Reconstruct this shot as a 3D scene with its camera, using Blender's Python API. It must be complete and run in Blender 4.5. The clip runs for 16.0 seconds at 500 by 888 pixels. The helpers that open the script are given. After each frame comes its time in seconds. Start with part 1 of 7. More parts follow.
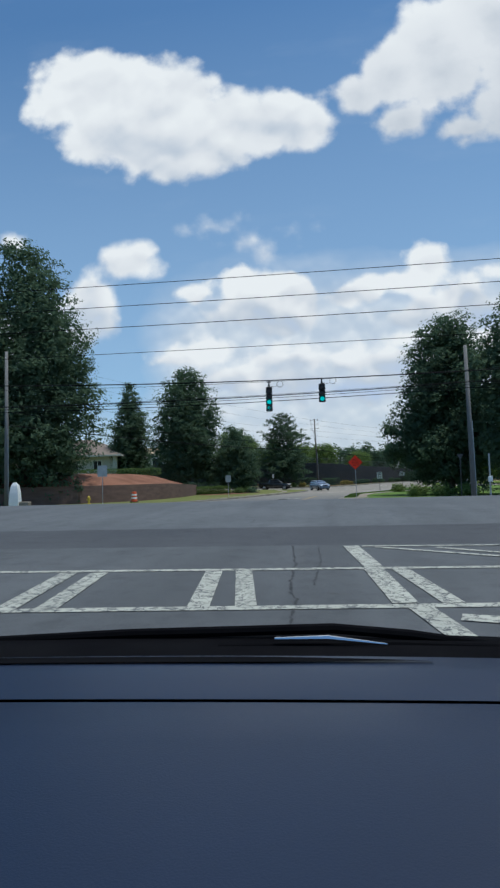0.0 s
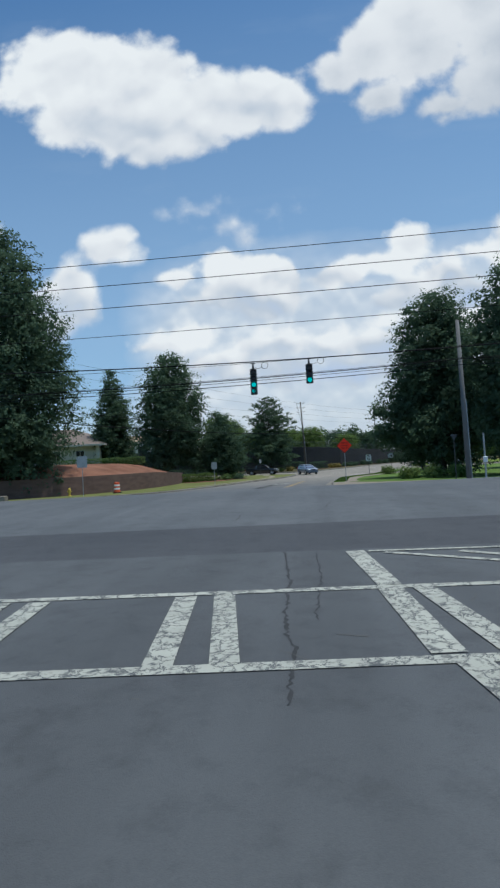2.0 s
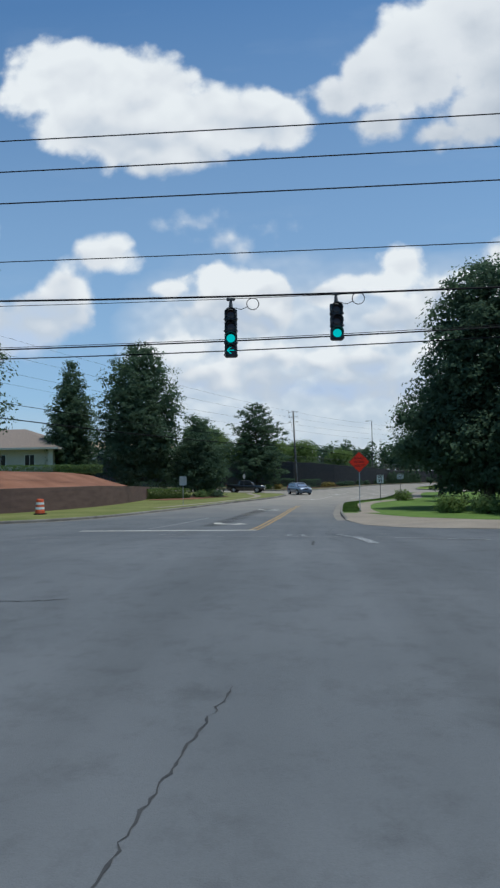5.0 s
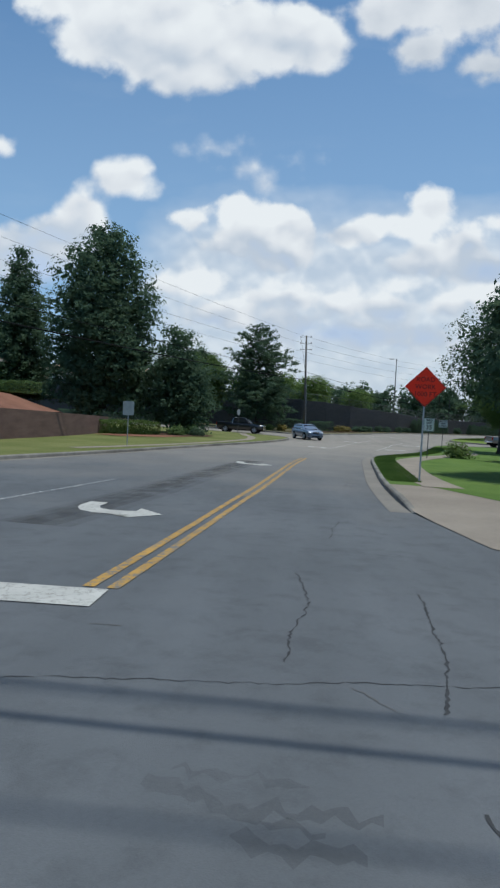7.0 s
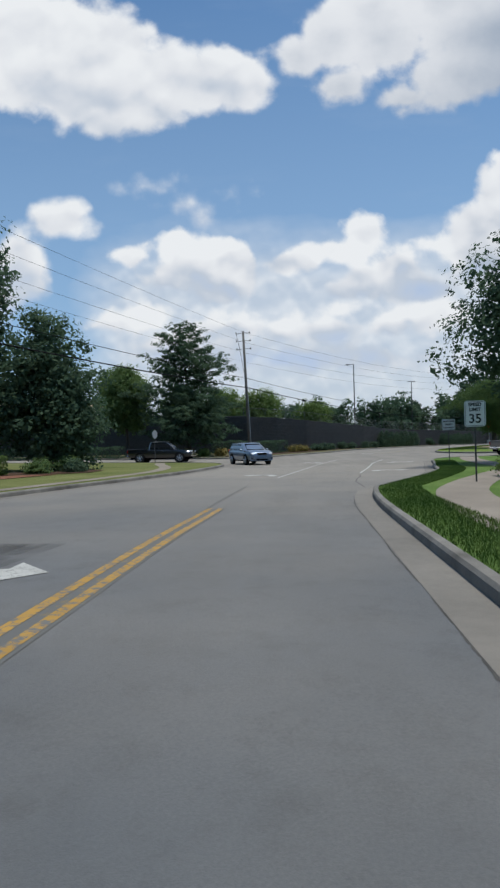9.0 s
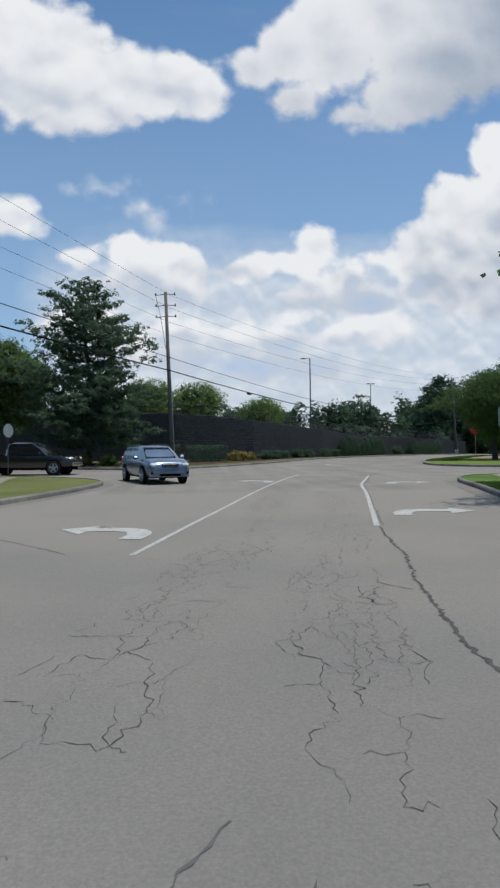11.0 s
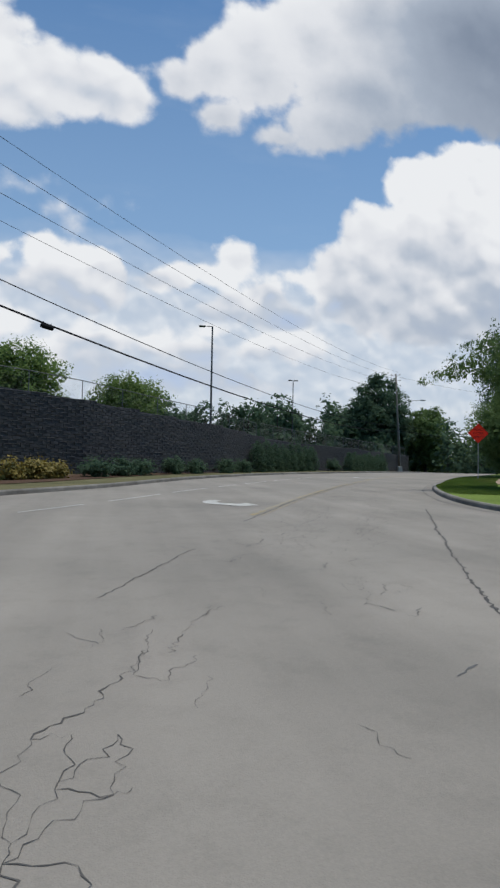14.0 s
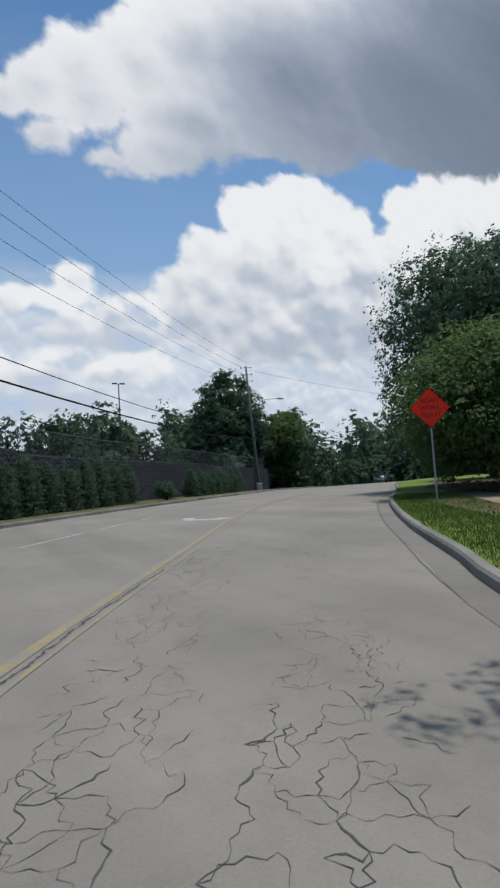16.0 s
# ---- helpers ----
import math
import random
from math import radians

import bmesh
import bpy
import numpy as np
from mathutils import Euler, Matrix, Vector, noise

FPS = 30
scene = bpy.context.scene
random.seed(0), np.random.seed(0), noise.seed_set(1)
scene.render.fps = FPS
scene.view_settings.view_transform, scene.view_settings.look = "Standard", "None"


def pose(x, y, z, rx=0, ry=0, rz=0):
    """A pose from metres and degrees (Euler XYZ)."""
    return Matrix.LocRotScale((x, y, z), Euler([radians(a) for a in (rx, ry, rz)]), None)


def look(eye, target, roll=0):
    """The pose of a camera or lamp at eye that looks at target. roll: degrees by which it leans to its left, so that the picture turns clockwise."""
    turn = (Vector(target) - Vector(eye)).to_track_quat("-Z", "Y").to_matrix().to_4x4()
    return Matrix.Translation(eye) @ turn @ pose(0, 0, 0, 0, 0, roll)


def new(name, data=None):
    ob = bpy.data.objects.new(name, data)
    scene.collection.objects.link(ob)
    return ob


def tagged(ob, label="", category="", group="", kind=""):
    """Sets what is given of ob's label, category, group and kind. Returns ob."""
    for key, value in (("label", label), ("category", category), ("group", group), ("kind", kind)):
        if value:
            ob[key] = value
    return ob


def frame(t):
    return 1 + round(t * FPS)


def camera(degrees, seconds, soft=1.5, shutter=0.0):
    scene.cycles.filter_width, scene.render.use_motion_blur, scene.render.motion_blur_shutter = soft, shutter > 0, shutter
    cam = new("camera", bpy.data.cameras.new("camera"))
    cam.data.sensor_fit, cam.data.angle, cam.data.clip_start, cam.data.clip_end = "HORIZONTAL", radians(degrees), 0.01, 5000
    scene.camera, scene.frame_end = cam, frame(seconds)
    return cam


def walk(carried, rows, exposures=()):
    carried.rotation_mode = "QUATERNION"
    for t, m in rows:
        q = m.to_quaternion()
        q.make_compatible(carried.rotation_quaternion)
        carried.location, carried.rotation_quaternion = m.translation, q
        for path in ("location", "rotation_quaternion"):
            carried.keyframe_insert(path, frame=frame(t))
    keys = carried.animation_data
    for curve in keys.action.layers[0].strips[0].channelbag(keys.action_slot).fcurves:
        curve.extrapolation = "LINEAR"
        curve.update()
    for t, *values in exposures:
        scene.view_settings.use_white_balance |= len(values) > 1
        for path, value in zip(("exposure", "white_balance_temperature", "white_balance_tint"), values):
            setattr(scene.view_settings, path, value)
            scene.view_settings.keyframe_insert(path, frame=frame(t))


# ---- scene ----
cam = camera(46.1, 16.0, soft=2.4)
PATH = [
    (0, (0.84, -0.04, 1.902), (0.607, 1.942, 2.024), -1.5),
    (0.5, (0.843, -0.005, 1.905), (0.668, 1.987, 1.94), 0.6),
    (1, (0.845, 0.205, 1.901), (0.64, 2.193, 1.968), -2.1),
    (1.5, (0.781, 0.79, 1.941), (0.579, 2.78, 1.961), -1.8),
    (2, (0.723, 1.725, 2.04), (0.533, 3.715, 2.109), -3.1),
    (2.5, (0.56, 3.217, 2.113), (0.356, 5.207, 2.135), -1.4),
    (3, (0.353, 5.197, 2.197), (0.158, 7.187, 2.257), -1.9),
    (3.5, (0.172, 7.662, 2.198), (0.022, 9.654, 2.283), -1.8),
    (3.7, (0.091, 8.411, 2.18), (-0.053, 10.403, 2.29), -2.7),
    (5.8, (-0.189, 23.455, 2.426), (-0.332, 25.447, 2.538), 0.4),
    (6, (-0.068, 25.354, 2.345), (-0.202, 27.349, 2.39), -1.6),
    (6.5, (0.097, 29.581, 2.286), (-0.096, 31.572, 2.275), -0.3),
    (7, (0.077, 34.337, 1.949), (-0.094, 36.327, 1.858), 3.0),
    (7.5, (0.384, 38.826, 1.715), (0.197, 40.818, 1.735), -0.1),
    (8, (0.592, 43.556, 1.486), (0.5, 45.554, 1.517), -2.2),
    (10.3, (2.476, 65.009, 1.179), (2.513, 67.008, 1.156), -0.9),
    (10.5, (2.636, 66.546, 1.193), (2.702, 68.544, 1.256), -2.0),
    (11, (3.071, 70.893, 1.166), (3.219, 72.887, 1.196), -0.6),
    (11.5, (3.835, 75.608, 1.161), (3.996, 77.601, 1.215), -1.1),
    (12, (4.682, 80.495, 1.133), (4.952, 82.477, 1.164), -1.9),
    (12.5, (5.641, 85.387, 1.137), (5.908, 87.368, 1.214), -2.3),
    (13, (6.909, 90.559, 1.331), (7.193, 92.534, 1.475), -1.6),
    (13.5, (8.294, 95.225, 1.203), (8.669, 97.184, 1.341), 0.6),
    (14, (10.01, 100.153, 1.228), (10.443, 102.104, 1.297), 1.0),
    (14.5, (11.788, 105.191, 1.293), (12.298, 107.111, 1.527), -1.4),
    (15, (14.183, 110.626, 1.339), (14.878, 112.494, 1.496), -2.9),
    (15.5, (16.715, 115.87, 1.429), (17.511, 117.7, 1.564), -3.8),
    (16, (19.464, 120.761, 1.541), (20.367, 122.541, 1.668), -3.6),
]
walk(cam, [(t, look(eye, target, roll)) for t, eye, target, roll in PATH],
     [(0, -0.08, 6180, 5.5), (6.5, -0.08, 6180, 5.5), (8, -0.08, 6280, 7), (11, -0.08, 6380, 9), (16, -0.08, 6400, 9)])

# ---- world, sun ----
SUN_AZ, SUN_EL = 98.0, 77.0          # degrees right of +y, degrees above the horizon


def link(tree, a, b):
    tree.links.new(a, b)


def node(tree, kind, operation="", feature="", data_type="", blend_type="", sky=False):
    n = tree.nodes.new(kind)
    if operation:
        n.operation = operation
    if feature:
        n.feature = feature
    if data_type:
        n.data_type = data_type
    if blend_type:
        n.blend_type = blend_type
    if sky:
        n.sky_type, n.sun_disc = "NISHITA", False
    return n


def maths(tree, op, a, b=None, c=None, clamp=False):
    n = tree.nodes.new("ShaderNodeMath")
    n.operation, n.use_clamp = op, clamp
    for k, v in enumerate((a, b, c)):
        if v is None:
            continue
        if isinstance(v, (int, float)):
            n.inputs[k].default_value = v
        else:
            tree.links.new(v, n.inputs[k])
    return n.outputs[0]


def ramp(tree, value, stops):
    n = tree.nodes.new("ShaderNodeValToRGB")
    cr = n.color_ramp
    while len(cr.elements) < len(stops):
        cr.elements.new(0.5)
    for e, (p, c) in zip(cr.elements, stops):
        e.position, e.color = p, (*c, 1) if len(c) == 3 else c
    tree.links.new(value, n.inputs[0])
    return n.outputs[0]


def grey(v):
    return (v, v, v)


# each puff: where it stands ahead (x/y, z/y) and its half width and half height
CLOUD_WEST = [(-0.466, 0.71, 0.063, 0.057), (-0.389, 0.727, 0.125, 0.077), (-0.286, 0.686, 0.132, 0.09), (-0.244, 0.604, 0.126, 0.075),
              (-0.145, 0.625, 0.109, 0.074), (-0.047, 0.63, 0.085, 0.057), (0.007, 0.618, 0.043, 0.043), (-0.356, 0.634, 0.095, 0.06)]
CLOUD_EAST = [(0.091, 0.66, 0.044, 0.04), (0.146, 0.695, 0.061, 0.06), (0.222, 0.746, 0.078, 0.072), (0.323, 0.782, 0.103, 0.097), (0.161, 0.611, 0.044, 0.033), (0.271, 0.585, 0.06, 0.026), (0.36, 0.622, 0.11, 0.05), 
              (0.229, 0.686, 0.084, 0.059), (0.441, 0.85, 0.146, 0.132), (0.431, 0.698, 0.15, 0.087), (0.645, 0.857, 0.322, 0.206), (1.0, 0.925, 0.477, 0.218), (1.654, 1.141, 1.038, 0.34)]
CLOUD_TOWER = [(0.65, 0.528, 0.151, 0.1), (0.526, 0.518, 0.058, 0.057), (0.449, 0.423, 0.07, 0.065), (0.379, 0.354, 0.048, 0.049), (0.752, 0.505, 0.10, 0.09), (0.605, 0.393, 0.167, 0.101), 
               (0.799, 0.383, 0.174, 0.126), (0.439, 0.315, 0.09, 0.049), (0.595, 0.285, 0.22, 0.06), (0.52, 0.36, 0.12, 0.08), (0.72, 0.33, 0.2, 0.09), (1.0, 0.575, 0.12, 0.09), (0.94, 0.393, 0.208, 0.145), (1.243, 0.556, 0.321, 0.193)]
CLOUD_SMALL = [(-0.348, 0.404, 0.032, 0.027), (-0.308, 0.403, 0.036, 0.03), (-0.324, 0.384, 0.052, 0.018), (-0.548, 0.451, 0.026, 0.015), (-0.402, 0.325, 0.049, 0.052), (-0.432, 0.291, 0.074, 0.047), 
               (-0.384, 0.299, 0.029, 0.036), (-0.507, 0.264, 0.117, 0.052)]
CLOUD_WISPS = [(-0.125, 0.415, 0.035, 0.013), (-0.105, 0.421, 0.018, 0.012), (-0.062, 0.387, 0.026, 0.011), (-0.183, 0.45, 0.024, 0.008), (-0.046, 0.437, 0.021, 0.005), (-0.158, 0.442, 0.025, 0.008)]
CLOUD_MIDDLE = [(-0.21, 0.331, 0.038, 0.019), (-0.128, 0.342, 0.039, 0.035), (-0.07, 0.317, 0.06, 0.041), (-0.027, 0.3, 0.037, 0.033), (-0.129, 0.297, 0.06, 0.028), (-0.057, 0.274, 0.068, 0.021)]
CLOUD_FAR = [(0.185, 0.351, 0.034, 0.039), (0.143, 0.331, 0.038, 0.022), (0.095, 0.32, 0.03, 0.02), (0.051, 0.313, 0.038, 0.016), (0.246, 0.287, 0.039, 0.037), (0.203, 0.278, 0.049, 0.025), 
             (0.164, 0.263, 0.04, 0.015), (0.282, 0.262, 0.038, 0.021), (0.346, 0.328, 0.047, 0.025), (0.382, 0.297, 0.047, 0.039)]
CLOUD_BANK = [(-0.27, 0.214, 0.035, 0.016), (-0.226, 0.217, 0.04, 0.019), (-0.176, 0.224, 0.035, 0.022), (-0.089, 0.204, 0.039, 0.019), (-0.03, 0.208, 0.042, 0.023), (0.068, 0.198, 0.047, 0.021), 
              (0.153, 0.23, 0.038, 0.016), (0.125, 0.188, 0.047, 0.019), (0.073, 0.149, 0.067, 0.02), (0.237, 0.199, 0.052, 0.022), (0.197, 0.144, 0.075, 0.019), (-0.148, 0.177, 0.077, 0.022), 
              (-0.032, 0.154, 0.067, 0.022), (0.304, 0.215, 0.056, 0.029)]


def build_sky():
    world = bpy.data.worlds.new("sky")
    scene.world = world
    world.use_nodes = True
    t = world.node_tree
    t.nodes.clear()
    sky = node(t, "ShaderNodeTexSky", sky=True)
    sky.sun_elevation, sky.sun_rotation = radians(SUN_EL), radians(SUN_AZ)
    sky.air_density, sky.dust_density, sky.ozone_density = 1.0, 0.6, 2.0
    coord = node(t, "ShaderNodeTexCoord")
    xyz = node(t, "ShaderNodeSeparateXYZ")
    link(t, coord.outputs["Generated"], xyz.inputs[0])
    ahead = maths(t, "MAXIMUM", xyz.outputs[1], 0.08)
    u = maths(t, "DIVIDE", xyz.outputs[0], ahead)
    v = maths(t, "DIVIDE", xyz.outputs[2], ahead)
    flat = node(t, "ShaderNodeCombineXYZ")
    link(t, u, flat.inputs[0])
    link(t, v, flat.inputs[1])
    # billows: three sizes of noise that push the outlines about
    def billow(scale, detail, rough, stretch=1.0):
        m = node(t, "ShaderNodeMapping")
        m.inputs["Scale"].default_value = (scale, scale * stretch, scale)
        link(t, flat.outputs[0], m.inputs[0])
        n = node(t, "ShaderNodeTexNoise")
        n.inputs["Scale"].default_value, n.inputs["Detail"].default_value, n.inputs["Roughness"].default_value = 1.0, detail, rough
        link(t, m.outputs[0], n.inputs[0])
        return n.outputs[0]
    coarse, fine = billow(9, 3, 0.5), billow(26, 8, 0.6)
    # rounded heads: cells at falling sizes, bent by the coarse noise, and the same a step towards the light
    bend = node(t, "ShaderNodeTexNoise")
    bend.inputs["Scale"].default_value, bend.inputs["Detail"].default_value = 13.0, 3
    link(t, flat.outputs[0], bend.inputs[0])
    bent = node(t, "ShaderNodeVectorMath", operation="MULTIPLY_ADD")
    link(t, bend.outputs["Color"], bent.inputs[0])
    bent.inputs[1].default_value = (0.045, 0.035, 0.0)
    link(t, flat.outputs[0], bent.inputs[2])

    def heads(shift, scale):
        m = node(t, "ShaderNodeMapping")
        m.inputs["Location"].default_value = (shift[0] * scale, shift[1] * scale * 1.25, 0)
        m.inputs["Scale"].default_value = (scale, scale * 1.25, 1)
        link(t, bent.outputs[0], m.inputs[0])
        n = node(t, "ShaderNodeTexVoronoi", feature="SMOOTH_F1")
        n.voronoi_dimensions = "2D"
        n.normalize = True
        n.inputs["Scale"].default_value, n.inputs["Smoothness"].default_value = 1.0, 0.5
        n.inputs["Detail"].default_value, n.inputs["Roughness"].default_value, n.inputs["Lacunarity"].default_value = 1.3, 0.42, 2.2
        link(t, m.outputs[0], n.inputs[0])
        return n.outputs[0]
    cell = heads((0, 0), 15.0)
    lit = heads((0.008, 0.018), 15.0)
    relief = maths(t, "SUBTRACT", heads((0.012, 0.026), 8.0), heads((0, 0), 8.0))
    ripple = maths(t, "SUBTRACT", lit, cell)
    push = maths(t, "MULTIPLY_ADD", coarse, 0.06, -0.03)
    push = maths(t, "MULTIPLY_ADD", fine, 0.04, push)
    push = maths(t, "MULTIPLY_ADD", cell, 0.055, push)
    push = maths(t, "ADD", push, -0.030)

    def field(puffs, full=1.0):
        total = None
        for px, py, rx, ry in puffs:
            rx, ry = rx * full, ry * full
            sub = node(t, "ShaderNodeVectorMath", operation="SUBTRACT")
            link(t, flat.outputs[0], sub.inputs[0])
            sub.inputs[1].default_value = (px, py, 0)
            mul = node(t, "ShaderNodeVectorMath", operation="MULTIPLY")
            link(t, sub.outputs[0], mul.inputs[0])
            mul.inputs[1].default_value = (1 / rx, 1 / ry, 0)
            size = node(t, "ShaderNodeVectorMath", operation="LENGTH")
            link(t, mul.outputs[0], size.inputs[0])
            d = maths(t, "MULTIPLY_ADD", size.outputs["Value"], min(rx, ry), -min(rx, ry))
            total = d if total is None else maths(t, "SMOOTH_MIN", total, d, 0.025)
        return total

    def cover(d, edge, amount=1.0):
        out = maths(t, "MULTIPLY_ADD", d, -1 / edge, 0.5, clamp=True)
        return maths(t, "MULTIPLY", out, amount)

    def mix(a, b, fac):
        m = node(t, "ShaderNodeMix", data_type="RGBA")
        link(t, fac, m.inputs[0])
        for sock, val in ((m.inputs[6], a), (m.inputs[7], b)):
            if isinstance(val, tuple):
                sock.default_value = (*val, 1)
            else:
                link(t, val, sock)
        return m.outputs[2]

    scaled = node(t, "ShaderNodeVectorMath", operation="SCALE")
    link(t, sky.outputs[0], scaled.inputs[0])
    scaled.inputs["Scale"].default_value = SKY_STRENGTH
    tint = node(t, "ShaderNodeVectorMath", operation="MULTIPLY")
    link(t, scaled.outputs[0], tint.inputs[0])
    tint.inputs[1].default_value = (0.98, 1.34, 1.52)
    colour = tint.outputs[0]
    # paler towards the horizon
    pale = maths(t, "MULTIPLY_ADD", v, -1.1, 0.95, clamp=True)
    colour = mix(colour, (0.38, 0.54, 0.74), maths(t, "MULTIPLY", pale, 0.8))
    # thin streaks, and a broken bank of cloud and haze towards the horizon
    streak = maths(t, "MULTIPLY_ADD", billow(3.2, 6, 0.6, 3.2), 3.0, -1.62, clamp=True)
    colour = mix(colour, (0.62, 0.69, 0.78), maths(t, "MULTIPLY", streak, 0.09))
    low = maths(t, "MULTIPLY_ADD", v, -5.5, 2.28, clamp=True)
    side = maths(t, "MULTIPLY_ADD", u, 7.0, 2.3, clamp=True)
    bank = maths(t, "MULTIPLY", low, side)
    veil = maths(t, "MULTIPLY_ADD", billow(6.0, 5, 0.5, 2.1), 0.9, -0.62)
    veil = maths(t, "ADD", veil, maths(t, "MULTIPLY", bank, 1.62), clamp=True)
    veil = maths(t, "MULTIPLY", veil, 0.88)
    rows = heads((0, 0), 21.0)
    rows_lit = maths(t, "SUBTRACT", heads((0.004, 0.013), 21.0), rows)
    tone = maths(t, "MULTIPLY_ADD", rows_lit, 2.2, maths(t, "MULTIPLY_ADD", billow(8, 5, 0.55, 2.2), 1.1, -0.1), clamp=True)
    bank_shade = ramp(t, tone, [(0.0, (0.58, 0.645, 0.74)), (0.45, (0.66, 0.71, 0.785)), (1.0, (0.80, 0.825, 0.865))])
    colour = mix(colour, bank_shade, veil)
    haze = maths(t, "MULTIPLY_ADD", v, -7.0, 1.0, clamp=True)
    colour = mix(colour, (0.60, 0.66, 0.72), maths(t, "MULTIPLY", haze, 0.8))
    # each cloud: soft edge, depth of the white rim, darkest tone, cover, unevenness, middle height, its span, darker eastward by, relief
    for puffs, edge, deep, dark, amount, wobble, vmid, vh, east, rel, full in (
            (CLOUD_BANK, 0.016, 0.07, 0.62, 0.90, 0.7, 0.195, 0.05, 0.0, 1.5, 1.22), (CLOUD_FAR, 0.013, 0.08, 0.60, 0.95, 0.6, 0.305, 0.07, 0.0, 1.4, 1.22),
            (CLOUD_MIDDLE, 0.013, 0.08, 0.60, 0.97, 0.6, 0.31, 0.06, 0.0, 1.5, 1.12), (CLOUD_SMALL, 0.022, 0.10, 0.66, 0.96, 0.6, 0.36, 0.12, 0.0, 0.8, 1.0), (CLOUD_WISPS, 0.034, 0.2, 0.75, 0.62, 1.0, 0.40, 0.12, 0.0, 0.8, 1.0),
            (CLOUD_TOWER, 0.020, 0.20, 0.46, 0.99, 0.8, 0.41, 0.22, 0.0, 0.9, 1.06), (CLOUD_WEST, 0.026, 0.17, 0.58, 0.98, 0.85, 0.63, 0.26, 0.0, 0.8, 1.0), (CLOUD_EAST, 0.026, 0.21, 0.30, 0.99, 0.85, 0.80, 0.36, 1.25, 0.1, 1.04)):
        raw = field(puffs, full)
        d = maths(t, "ADD", raw, maths(t, "MULTIPLY", push, wobble))
        alpha = cover(d, edge, amount)
        alpha = maths(t, "MULTIPLY", maths(t, "MULTIPLY", alpha, alpha), maths(t, "MULTIPLY_ADD", alpha, -2.0, 3.0))
        thick = maths(t, "MULTIPLY", raw, -0.62 / deep)
        thick = maths(t, "ADD", thick, maths(t, "MULTIPLY_ADD", fine, 0.14, -0.07))
        thick = maths(t, "ADD", thick, maths(t, "MULTIPLY_ADD", coarse, 0.3 if rel > 0.2 else 0.14, -0.05))
        thick = maths(t, "ADD", thick, maths(t, "MULTIPLY", relief, -1.4 * rel))
        thick = maths(t, "ADD", thick, maths(t, "MULTIPLY", ripple, -0.5 * rel))
        if east:
            thick = maths(t, "ADD", thick, maths(t, "MULTIPLY", maths(t, "ADD", u, -0.30, clamp=True), east))
        thick = maths(t, "ADD", thick, maths(t, "MULTIPLY_ADD", v, -0.55 / vh, 0.55 * vmid / vh))
        thick = maths(t, "MULTIPLY", thick, 0.66, clamp=True)
        shade = ramp(t, thick, [(0.0, (0.89, 0.895, 0.91)), (0.165, (0.79, 0.80, 0.835)), (0.40, (0.5 * (0.52 + dark), 0.5 * (0.63 + dark), 0.5 * (0.81 + dark))), (0.66, (dark * 0.81, dark * 0.97, dark * 1.26)), (1.0, (dark * 0.60, dark * 0.75, dark * 1.02))])
        colour = mix(colour, shade, alpha)
    back = node(t, "ShaderNodeBackground")
    link(t, colour, back.inputs[0])
    out = node(t, "ShaderNodeOutputWorld")
    link(t, back.outputs[0], out.inputs[0])


SKY_STRENGTH = 0.085
build_sky()
sun_lamp = bpy.data.lights.new("sun", "SUN")
sun_lamp.energy, sun_lamp.angle, sun_lamp.color = 3.3, radians(0.8), (1.0, 0.96, 0.90)
sun = new("sun", sun_lamp)
_a, _e = radians(SUN_AZ), radians(SUN_EL)
sun.matrix_world = look((60 * math.sin(_a) * math.cos(_e), 60 * math.cos(_a) * math.cos(_e), 60 * math.sin(_e)), (0, 0, 0))

